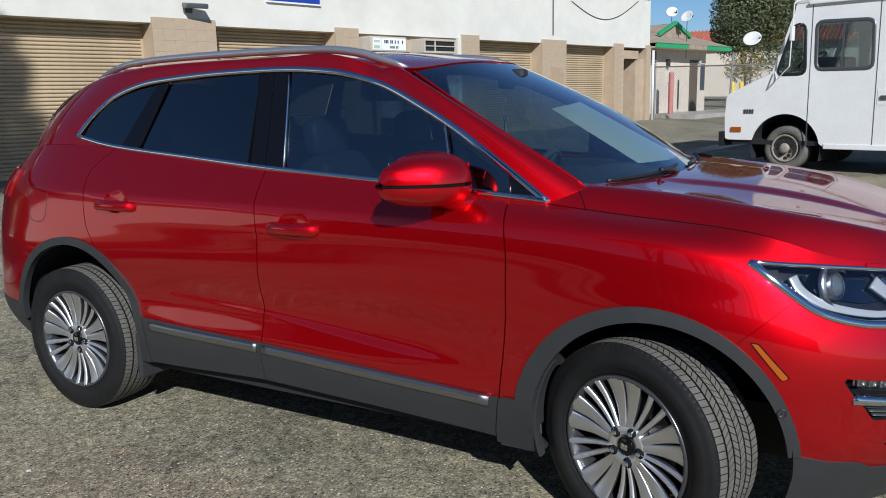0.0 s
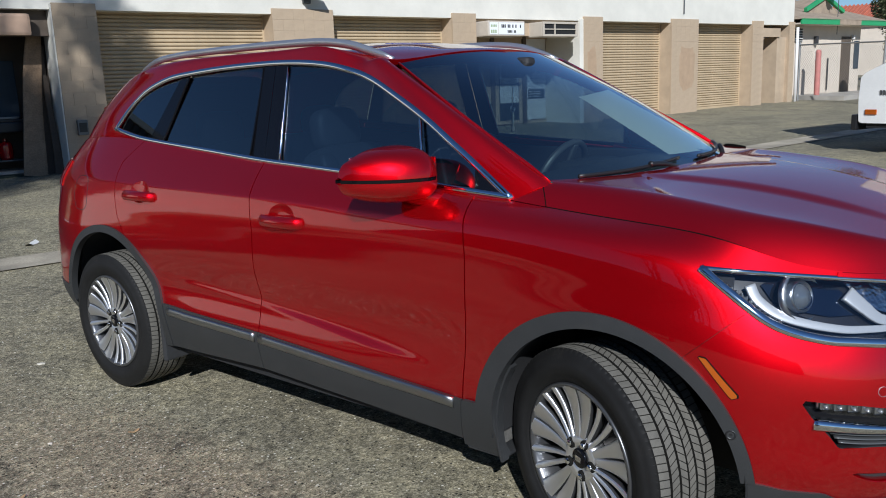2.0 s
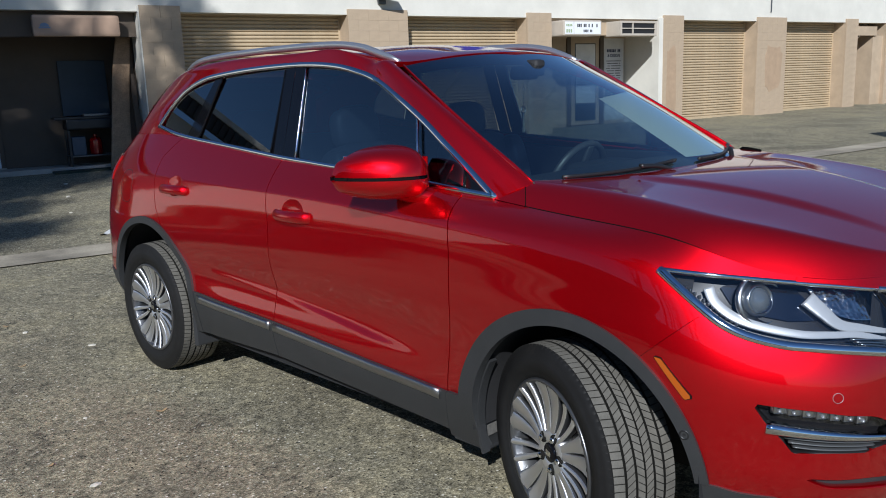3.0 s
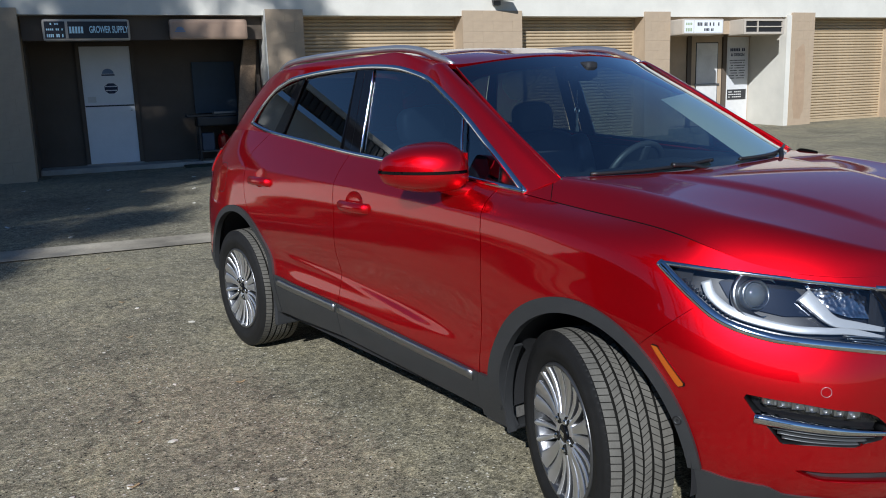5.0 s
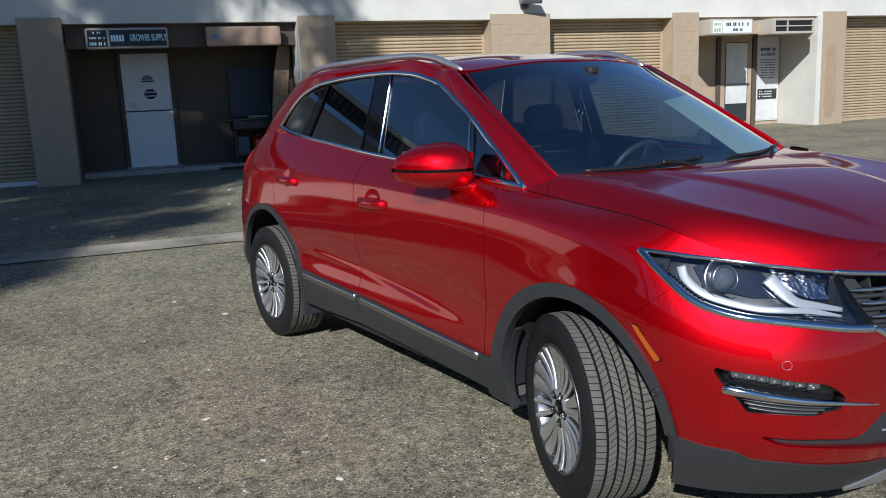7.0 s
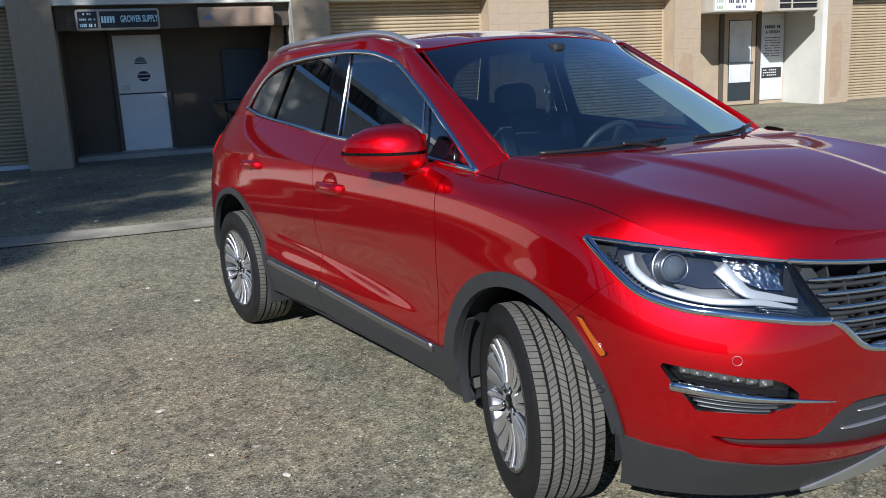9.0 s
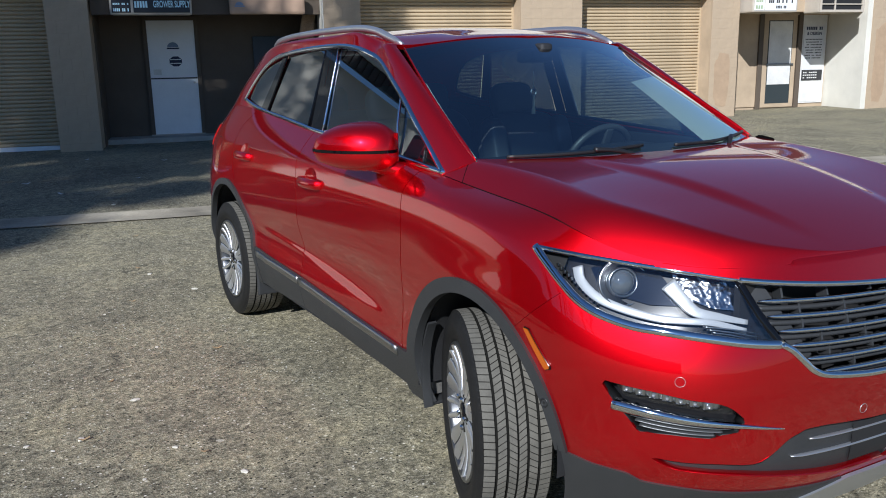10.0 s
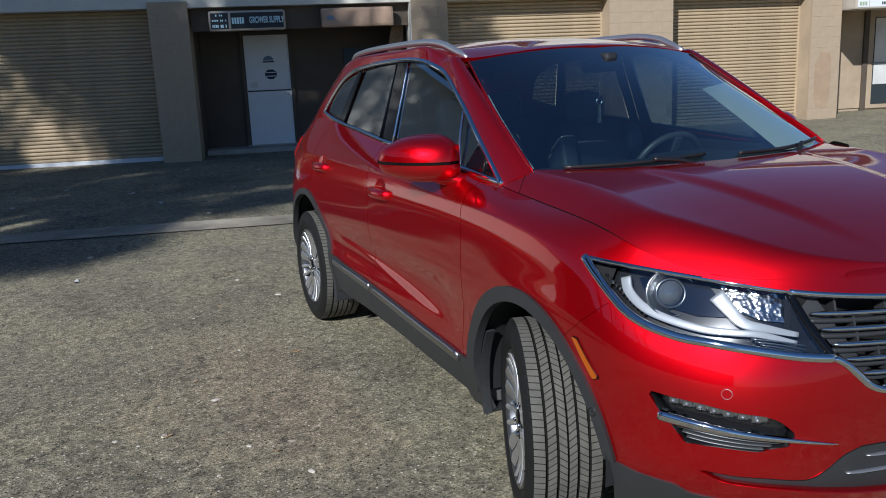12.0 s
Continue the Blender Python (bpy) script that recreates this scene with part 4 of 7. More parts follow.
def both_join(name, bm, mat, parent, label="", thick=0.0):
    """One mesh from the left half and its mirror image."""
    s = sum(f.calc_area() * f.normal.dot(f.calc_center_median() - AXIS) for f in (bm.normal_update() or bm.faces))
    if s < 0:
        bmesh.ops.reverse_faces(bm, faces=bm.faces[:])
    r = bmesh.ops.duplicate(bm, geom=bm.verts[:] + bm.edges[:] + bm.faces[:])
    bmesh.ops.transform(bm, matrix=Matrix.Diagonal((1, -1, 1, 1)), verts=[g for g in r["geom"] if isinstance(g, bmesh.types.BMVert)])
    bmesh.ops.reverse_faces(bm, faces=[g for g in r["geom"] if isinstance(g, bmesh.types.BMFace)])
    bmesh.ops.remove_doubles(bm, verts=bm.verts[:], dist=0.0006)
    me = bpy.data.meshes.new(name)
    for f in bm.faces:
        f.smooth = True
    bm.to_mesh(me)
    bm.free()
    me.materials.append(mat)
    ob = part(name, me, None, parent, label)
    if thick:
        md = ob.modifiers.new("thickness", 'SOLIDIFY')
        md.thickness, md.offset = thick, -1
        es = ob.modifiers.new("crisp_rim", 'EDGE_SPLIT')
        es.split_angle = radians(50)
    return ob


def u_at(x):
    """Where along the flank the middle line passes x."""
    lo, hi = LOWER_T[2], LOWER_T[14]
    for _ in range(30):
        m = (lo + hi) / 2
        lo, hi = (m, hi) if LOWER(m, 0.5)[0] < x else (lo, m)
    return lo


def span(a, b, step):
    return np.linspace(a, b, max(2, int(round((b - a) / step)) + 1))


def shifted(fn, off):
    """The surface fn pushed outwards by off metres."""
    def g(u, v):
        p = Vector(fn(u, v))
        e = 1e-3
        du = Vector(fn(u + e, v)) - Vector(fn(u - e, v))
        dv = Vector(fn(u, min(1, v + e))) - Vector(fn(u, max(0, v - e)))
        n = du.cross(dv)
        if n.length < 1e-12:
            return p
        n.normalize()
        if n.y < 0 and n.x < 0.3 or n.dot(p - AXIS) < 0:
            n = -n
        return p + n * off
    return g


V_ALL = np.linspace(0, 1, 131)
DOOR_GAP = ([.25, .295, .43, .728, .937, 1.03, 1.12], [-.497, -.494, -.47, -.439, -.441, -.455, -.482])
B_GAP = ([.25, .329, .588, .917, 1.19], [-1.545, -1.544, -1.537, -1.53, -1.572])
R_GAP = ([.25, .70, .802, .9, 1.037, 1.10, 1.148, 1.19, 1.26], [-2.43, -2.45, -2.484, -2.542, -2.572, -2.588, -2.585, -2.545, -2.47])
SILL = ([-2.6, -2.24, -1.513, -.478, .2], [.52, .507, .481, .430, .40])


def gap(line, z):
    return float(np.interp(z, *line))


def sill_z(x):
    return float(np.interp(x, *SILL))


FLARE_F, FLARE_R = (0.045, 0.365, 0.456), (-2.66, 0.402, 0.442)
OPEN_F, OPEN_R = (0.062, 0.37, 0.404), (-2.66, 0.41, 0.398)


def out_of(c, extra=0.0):
    return lambda p: math.hypot(p.x - c[0], p.z - c[1]) - c[2] - extra


HL = [(-.288, .974), (-.155, .964), (.005, .95), (.151, .937), (.2595, .923), (.320, .835), (.3775, .760), (.3007, .768), (.1955, .783), (.0854, .794), (.0046, .801), (-.081, .821), (-.141, .848), (-.194, .889), (-.2446, .934)]
GRILLE = [(.2595, .921), (.3675, .911), (.603, .885), (.76, .880), (.76, .640), (.622, .646), (.493, .668), (.459, .685), (.432, .713), (.404, .742), (.380, .757), (.322, .835)]
FOG = [(-.072, .651), (-.010, .644), (.078, .636), (.162, .623), (.230, .616), (.264, .604), (.297, .574), (.300, .560), (.285, .532), (.247, .527), (.224, .516), (.119, .519), (.034, .517), (.008, .551), (-.035, .597)]
LGRILLE = [(.071, .446), (.152, .442), (.239, .442), (.329, .437), (.371, .460), (.412, .500), (.454, .521), (.505, .522), (.632, .508), (.77, .500), (.77, .345), (.640, .345), (.55, .350), (.392, .384), (.296, .402), (.193, .411), (.134, .416), (.078, .437)]
TOP_LINE = ([-.29, -.155, .005, .151, .2595, .3675, .603, .76], [.976, .964, .95, .937, .922, .911, .885, .880])
GREY_LINE = ([-.25, -.194, -.151, -.095, .007, .046, .15, .35, .51, .75], [.404, .404, .403, .391, .384, .364, .357, .333, .315, .305])
hl_sd, grille_sd, fog_sd, lg_sd = polygon_sd(HL), polygon_sd(GRILLE), polygon_sd(FOG), polygon_sd(LGRILLE)


def seam_x(z):
    return 0.347 + (z - 0.774) * 1.1 if z < 0.862 else 0.62


def handle_sd(p, hx, hz):
    return math.hypot((p.x - hx) / 0.076, (p.z - hz - .012) / 0.050) - 1


HANDLES = [(-1.345, .972), (-2.352, 1.008)]

# painted panels
flank_pair("front_door", patch(LOWER, span(u_at(-1.75), u_at(-.35), .022), V_ALL, [
    lambda p: gap(DOOR_GAP, p.z) - p.x - .0025, lambda p: p.x - gap(B_GAP, p.z) - .0025, lambda p: p.z - sill_z(p.x) + .01, lambda p: .04 * handle_sd(p, *HANDLES[0])]), M_PAINT, car, thick=.012)
flank_pair("rear_door", patch(LOWER, span(u_at(-2.75), u_at(-1.4), .022), V_ALL, [
    lambda p: gap(B_GAP, p.z) - p.x - .0025, lambda p: p.x - gap(R_GAP, p.z) - .0025, lambda p: p.z - sill_z(p.x) + .01, out_of(FLARE_R, -.02), lambda p: .04 * handle_sd(p, *HANDLES[1])]), M_PAINT, car, thick=.012)
flank_pair("quarter_panel", patch(LOWER, span(0, u_at(-2.3), .03), V_ALL, [
    lambda p: gap(R_GAP, p.z) - p.x - .0025, out_of(FLARE_R, -.02), lambda p: p.z - .47 if p.x < -2.7 else 1]), M_PAINT, car, thick=.012)
flank_pair("rear_bumper_cladding", patch(shifted(LOWER, .004), span(0, u_at(-2.7), .04), np.linspace(0, .42, 16), [
    lambda p: .48 - p.z, out_of(FLARE_R, -.02)]), M_GREY, car, thick=.012)
flank_pair("fender", patch(LOWER, span(u_at(-.6), LOWER_T[13], .015), V_ALL, [
    lambda p: p.x - gap(DOOR_GAP, p.z) - .0025, out_of(FLARE_F, -.02), lambda p: seam_x(p.z) - p.x - .0009, lambda p: -hl_sd(fq(p), p.z) + .004 if p.x > .2 else 1, lambda p: p.z - .42]), M_PAINT, car, thick=.012)
both_join("front_bumper", patch(LOWER, span(u_at(.2), LOWER_T[15], .015), np.linspace(0, 1, 72), [
    lambda p: p.x - min(seam_x(p.z), .47) - .0009, out_of(FLARE_F, -.02), lambda p: float(np.interp(fq(p), *TOP_LINE)) - p.z - .004, lambda p: p.z - float(np.interp(fq(p), *GREY_LINE)) + .008,
    lambda p: -hl_sd(fq(p), p.z) + .004, lambda p: -grille_sd(fq(p), p.z) + .004, lambda p: -fog_sd(fq(p), p.z), lambda p: -lg_sd(fq(p), p.z)]), M_PAINT, car, thick=.010)

# hood
G_DENSE = np.array([spline(LOWER_T, LINE_G)(t) for t in np.linspace(LOWER_T[7], LOWER_T[15], 200)])


CREST_Z = spline([-.45, -.28, .05, .22, .44, .63, .75, .83, .88], [[1.166], [1.160], [1.142], [1.1235], [1.090], [1.046], [1.010], [.984], [.966]])
MIDDLE_Z = spline([-.45, -.1, .2, .45, .63, .75, .83, .88], [[1.166], [1.160], [1.142], [1.102], [1.056], [1.016], [.986], [.966]])
SHOULDER_W = ([-.40, -.28, .1, .5, .7, .8, .875], [.060, .085, .120, .120, .10, .07, .0])


def smooth_step(t):
    t = min(1.0, max(0.0, t))
    return t * t * (3 - 2 * t)


def hood_z(x, y):
    """Edge, steep shoulder, crest, shallow valley and a raised middle."""
    we = float(np.interp(x, G_DENSE[:, 0], G_DENSE[:, 1]))
    ze = float(np.interp(x, G_DENSE[:, 0], G_DENSE[:, 2]))
    a = abs(y)
    yc = max(.01, we - float(np.interp(x, *SHOULDER_W)))
    zc, zm = max(ze, float(CREST_Z(min(x, .88))[0])), max(ze, float(MIDDLE_Z(min(x, .88))[0]))
    if a > yc:
        k = min(1.0, (a - yc) / max(.001, we - yc))
        return zc + (ze - zc) * k ** 1.7, we
    t = a / yc
    fade = smooth_step((.84 - x) / .4)
    ridge = smooth_step((.36 - .16 * x - a) / .075 + .5)
    return zm + (zc - zm) * t * t - .011 * fade * smooth_step((x + .16) / .22) * (1 - ridge) * (1 - t ** 5), we


HOOD_REAR = ([0, .3, .5, .62, .68, .78], [-.05, -.080, -.145, -.215, -.30, -.40])
G_LINE = spline(LOWER_T, LINE_G)


def hood_pt(u, t):
    x, w, _ = G_LINE(u)
    w = max(0.0, w - .0015 * min(1.0, max(0.0, (.50 - x) / .1)))
    return (x, w * t, hood_z(x, w * t)[0])


hood_us = np.concatenate((span(LOWER_T[7] + .3, u_at(.5), .02), span(u_at(.5), LOWER_T[15], .015)[1:]))
hood_bm = patch(hood_pt, hood_us, np.linspace(0, 1, 60), [lambda p: p.x - float(np.interp(abs(p.y), *HOOD_REAR))])
patch(LOWER, span(u_at(.5), LOWER_T[15], .015), np.linspace(.7, 1, 30), [
    lambda p: p.z - float(np.interp(fq(p), *TOP_LINE)) - .002, lambda p: p.x - .6185], hood_bm)
bmesh.ops.remove_doubles(hood_bm, verts=hood_bm.verts[:], dist=0.0007)
both_join("hood", hood_bm, M_PAINT, car, thick=.008)
shut = []
for u in span(u_at(-.21), u_at(.46), .02):
    x, w, z = G_LINE(u)
    shut.append((Vector((x, w - .001, z + .001)), Vector((.1, .8, .6)).normalized()))
flank_pair("hood_gap", sweep(shut, .0042, .0006, taper=lambda t: min(1, .15 + 5 * (1 - t))), M_GAP, car, "dark gap along the hood", orient=False)
seam = []
for k in range(9):
    x, y = -.285 + .077 * k / 8, .672 + .090 * k / 8
    seam.append((Vector((x, y, hood_z(x, y)[0])), Vector((.1, .7, .7)).normalized()))
flank_pair("hood_gap", sweep(seam, .0035, .0006), M_GAP, car, orient=False)

# greenhouse
DLO = [(-2.775, 1.291), (-2.690, 1.392), (-2.564, 1.477), (-2.386, 1.531), (-2.209, 1.552), (-1.938, 1.57), (-1.614, 1.578), (-1.387, 1.57), (-1.217, 1.548), (-1.052, 1.502), (-.891, 1.433), (-.736, 1.357), (-.612, 1.283), (-.497, 1.21), (-.340, 1.104), (-.50, 1.117), (-.994, 1.149), (-1.486, 1.173), (-1.928, 1.204), (-2.49, 1.246)]
DLO_LINE = [tuple(p) for p in outline(DLO[:15], 4, False)] + DLO[15:]
dlo_sd = polygon_sd(DLO_LINE)
uu = np.linspace(0, UPPER_T[-1], 130)
vv = np.linspace(0, 1, 56)
both_join("roof", patch(UPPER, uu, vv, [lambda p: -dlo_sd(p.x, p.z) + .006 if abs(p.y) > .5 else 1]), M_PAINT, car, "red roof and pillars", .02)


def cut(a, b):
    """Positive ahead of the slanting line from a up to b (x, z)."""
    return lambda p: p.x - (a[0] + (p.z - a[1]) * (b[0] - a[0]) / (b[1] - a[1]))


C_RQ1, C_RQ2 = cut((-2.456, 1.264), (-2.293, 1.524)), cut((-2.344, 1.234), (-2.215, 1.533))
C_B1, C_BS, C_B2 = cut((-1.674, 1.181), (-1.686, 1.557)), cut((-1.584, 1.172), (-1.608, 1.567)), cut((-1.483, 1.173), (-1.528, 1.553))
C_FQ = cut((-.695, 1.127), (-.762, 1.36))
C_END = cut((-.476, 1.12), (-.49, 1.21))
_pts = [UPPER(u, v) for u in uu[::2] for v in np.linspace(0, .5, 16)]
_pts = np.array([p for p in _pts if p[1] > .5 and dlo_sd(p[0], p[2]) > 0])
SIDE_C = np.linalg.lstsq(np.c_[np.ones(len(_pts)), _pts[:, 0], _pts[:, 2], _pts[:, 0] ** 2, _pts[:, 0] * _pts[:, 2], _pts[:, 2] ** 2], _pts[:, 1], rcond=None)[0]


def side_glass(inset):
    """One smooth bowed sheet for all the side windows."""
    return lambda x, z: (x, float(SIDE_C @ (1, x, z, x * x, x * z, z * z)) - inset, z)


in_dlo = lambda p: dlo_sd(p.x, p.z) if abs(p.y) > .45 else -1


def neg(f, o=0.0):
    return lambda p: -f(p) - o


for name, fn, mat, keeps, label in (
        ("quarter_window", side_glass(.011), M_PRIVACY, [neg(C_RQ1)], "dark privacy glass"),
        ("window_pillar_trim", side_glass(.006), M_BLACK_GLOSS, [C_RQ1, neg(C_RQ2)], "black trim"),
        ("rear_door_window", side_glass(.011), M_PRIVACY, [C_RQ2, neg(C_B1)], "dark privacy glass"),
        ("door_pillar_trim", side_glass(.005), M_BLACK_GLOSS, [C_B1, neg(C_BS, .002)], "gloss black trim"),
        ("door_pillar_trim", side_glass(.005), M_BLACK_GLOSS, [C_BS, neg(C_B2)], "gloss black trim"),
        ("front_door_window", side_glass(.011), M_TINT, [C_B2, neg(C_FQ)], "tinted glass"),
        ("front_quarter_window", side_glass(.011), M_TINT, [C_FQ, neg(C_END)], "tinted glass"),
        ("window_corner_trim", side_glass(.006), M_BLACK_GLOSS, [C_END], "black trim")):
    flank_pair(name, patch(fn, np.linspace(-2.8, -.32, 110), np.linspace(1.09, 1.59, 28), [in_dlo] + keeps), mat, car, label)

chrome = [q for q in (on_upper(*p) for p in outline(DLO[:15], 6, False)) if q[0].y > .5]
flank_pair("window_chrome_trim", sweep(chrome, .024, .007), M_CHROME, car, "bright chrome moulding", orient=False)
chrome = [q for q in (on_upper(x, z + .006) for x, z in outline([DLO[14]] + DLO[15:] + [DLO[0]], 6, False)) if q[0].y > .5]
flank_pair("window_chrome_trim", sweep(chrome, .022, .008), M_CHROME, car, "bright chrome moulding", orient=False)
for a, b, w, mat in (((-2.344, 1.240), (-2.215, 1.535), .008, M_BLACK_GLOSS), ((-1.674, 1.185), (-1.686, 1.560), .005, M_BLACK_GLOSS), ((-1.483, 1.178), (-1.528, 1.556), .007, M_CHROME), ((-.695, 1.133), (-.768, 1.37), .010, M_CHROME), ((-.476, 1.125), (-.49, 1.20), .008, M_BLACK_GLOSS)):
    line = [on_upper(a[0] + (b[0] - a[0]) * k / 8, a[1] + (b[1] - a[1]) * k / 8) for k in range(9)]
    flank_pair("window_divider", sweep([(p - n * .005, n) for p, n in line], w, .006), mat, car, "thin upright divider", orient=False)

# windscreen
WS_EDGE = spline([0, .5, 1], [(-.225, .69, 1.15), (-.585, .648, 1.343), (-.968, .58, 1.556)])
WS_MID = spline([0, .5, 1], [(-.03, 0, 1.135), (-.43, 0, 1.395), (-.90, 0, 1.602)])


def windscreen_pt(u, v, drop=0.0):
    e, c = WS_EDGE(v), WS_MID(v)
    k = abs(u) ** 2.2
    return (c[0] + (e[0] - c[0]) * k - drop * .5, u * e[1], c[2] + (e[2] - c[2]) * k - drop)


part("windscreen", patch(lambda u, v: windscreen_pt(u, v, .005), np.linspace(-1, 1, 48), np.linspace(0, 1, 24)), M_SCREEN, car, "clear laminated windscreen", smooth=True)
flank_pair("windscreen_frit", patch(lambda u, v: windscreen_pt(u, v, .009), np.linspace(.986, 1, 4), np.linspace(0, 1, 24)), M_BLACK_GLOSS, car, orient=False)
strip = [(Vector(windscreen_pt(.995, v)) + Vector((0, .004, -.002)), Vector((.45, .12, .88)).normalized()) for v in np.linspace(.02, 1, 24)]
flank_pair("pillar_edge", sweep(strip, .014, .011, sink=.010, taper=lambda t: min(1, .3 + 6 * t) * (1.05 - .7 * t)), M_PAINT, car, orient=False)
part("windscreen_frit", patch(lambda u, v: windscreen_pt(u, v, .009), np.linspace(-1, 1, 40), np.linspace(0, .045, 4)), M_BLACK_GLOSS, car, smooth=True)
for s in (1,):
    seam = []
    for k in range(25):
        p = Vector(windscreen_pt(1.0, k / 24))
        seam.append((p, Vector((.45, .55, .7)).normalized()))
    flank_pair("windscreen_seal", sweep(seam, .006, .002), M_RUBBER_TRIM, car, orient=False)
# cowl and wipers
bm = patch(lambda u, v: (WS_MID(0)[0] + .085 + (WS_EDGE(0)[0] + .055 - WS_MID(0)[0] - .085) * abs(u) ** 2.2 - .13 * (1 - v), u * (.60 + .03 * v), 1.112 + .02 * abs(u) ** 2 + .018 * (1 - v)), np.linspace(-1, 1, 40), np.linspace(0, 1, 5))
patch(lambda u, v: Vector(windscreen_pt(u, 0)) + Vector((.012 * v, 0, -.07 * v)), np.linspace(-.93, .93, 40), np.linspace(0, 1, 3), bm=bm)
part("cowl", bm, M_BLACK_PLASTIC, car, "black plastic cowl below the windscreen", smooth=True)


cowl_end = patch(lambda u, v: (-.245 + .14 * u - .01 * v, .704 - .034 * u - .030 * v, 1.157 + .009 * math.sin(math.pi * min(1.0, .25 + .7 * u)) - .014 * v), np.linspace(.3, 1, 8), np.linspace(0, 1, 5))
part("cowl_end", cowl_end, M_GAP, car, "black corner piece of the cowl", smooth=True).modifiers.new("thickness", 'SOLIDIFY').thickness = .02


def wiper(pts, arm):
    line = []
    for u, v in outline(pts, 10, False):
        p = Vector(windscreen_pt(u, v))
        line.append((p + Vector((.35, 0, .8)).normalized() * .006, Vector((.4, 0, .9)).normalized()))
    w = part("wiper", sweep(line, .011, .007, sink=.006), M_BLACK_PLASTIC, car, "black wiper blade", smooth=True)
    a, b = Vector(arm[0]), Vector(windscreen_pt(*arm[1])) + Vector((.010, 0, .014))
    mid = (a + b) / 2 + Vector((0, 0, .008))
    bmm = sweep([(Vector(q), Vector((.3, 0, .95)).normalized()) for q in outline([a, mid, b], 8, False)], .018, .008, sink=.006)
    part("arm", bmm, M_BLACK_PLASTIC, w, smooth=True)


wiper([(-.86, .035), (-.5, .05), (-.1, .075)], ((-.06, -.10, 1.146), (-.42, .055)))
wiper([(.12, .06), (.5, .055), (.93, .07)], ((-.10, .40, 1.146), (.66, .055)))

# roof rails
rail = []
for k in range(41):
    t = k / 40
    x = -1.005 - 1.86 * t
    w = float(np.interp(x, [-2.87, -2.6, -2.1, -1.5, -1.2, -1.0], [.500, .556, .586, .588, .582, .568]))
    p, n = cast(UPPER_TREE, (x, w, 3), (0, 0, -1))
    lift = .026 * min(1, t / .10) ** .7 * min(1, (1 - t) / .16) ** .7
    rail.append((p + Vector((0, 0, lift)), Vector((0, .25, .97)).normalized()))
flank_pair("roof_rail", sweep(rail, .027, .014, sink=.016, taper=lambda t: .55 + .45 * min(1, t / .06, (1 - t) / .08), seg=8), M_SATIN, car, "satin silver roof rail", orient=False)

# lower cladding
SILL_LOW = ([-2.3, -2.2, -1.546, -.92, -.519, -.3], [.285, .29, .318, .298, .272, .26])
CLAD = shifted(LOWER, .009)
for name, lo, hi, k1, k2 in (("front_sill_cladding", -1.7, -.35, lambda p: gap(DOOR_GAP, p.z) - p.x - .002, lambda p: p.x - gap(B_GAP, p.z) - .002), ("rear_sill_cladding", -2.5, -1.4, lambda p: gap(B_GAP, p.z) - p.x - .002, lambda p: math.hypot(p.x - FLARE_R[0], p.z - FLARE_R[1]) - FLARE_R[2] - .004 + max(0, .42 - p.z) * .12)):
    flank_pair(name, patch(CLAD, span(u_at(lo), u_at(hi), .03), np.linspace(0, .36, 28), [k1, k2, lambda p: sill_z(p.x) - p.z, lambda p: p.z - float(np.interp(p.x, *SILL_LOW))]), M_GREY, car, "dark grey plastic cladding", .014)
flank_pair("rocker", patch(shifted(LOWER, -.03), span(u_at(-2.35), u_at(-.4), .05), np.linspace(0, .3, 14), [lambda p: .36 - p.z]), M_GREY_DARK, car, "", .02)
for x0, x1 in ((-2.186, -1.56), (-1.528, -.506)):
    line = []
    for k in range(25):
        x = x0 + (x1 - x0) * k / 24
        z = float(np.interp(x, [-2.189, -1.513, -.504], [.474, .457, .413]))
        p, n = on_side(x, z)
        line.append((p + n * .010, n))
    w = .040
    flank_pair("sill_trim", sweep(line, w, .009, taper=lambda t: 1.0, sink=.006, seg=8), M_TRIM, car, "satin grey bright sill moulding", orient=False)


def ring_sd(c_out, c_in):
    return lambda p: min(c_out[2] - math.hypot(p.x - c_out[0], p.z - c_out[1]), math.hypot(p.x - c_in[0], p.z - c_in[1]) - c_in[2])


fr, rr = ring_sd(FLARE_F, OPEN_F), ring_sd(FLARE_R, OPEN_R)


def front_flare_sd(p):
    box_sd = min(p.x - gap(DOOR_GAP, p.z) - .003, -.20 - p.x, .434 - p.z, math.hypot(p.x - OPEN_F[0], p.z - OPEN_F[1]) - OPEN_F[2])
    return max(fr(p), box_sd)


def rear_flare_sd(p):
    box_sd = min(p.x + 2.45, -2.245 + (p.z - .5) * .12 - p.x, .50 - p.z, math.hypot(p.x - OPEN_R[0], p.z - OPEN_R[1]) - OPEN_R[2])
    return max(rr(p), box_sd)


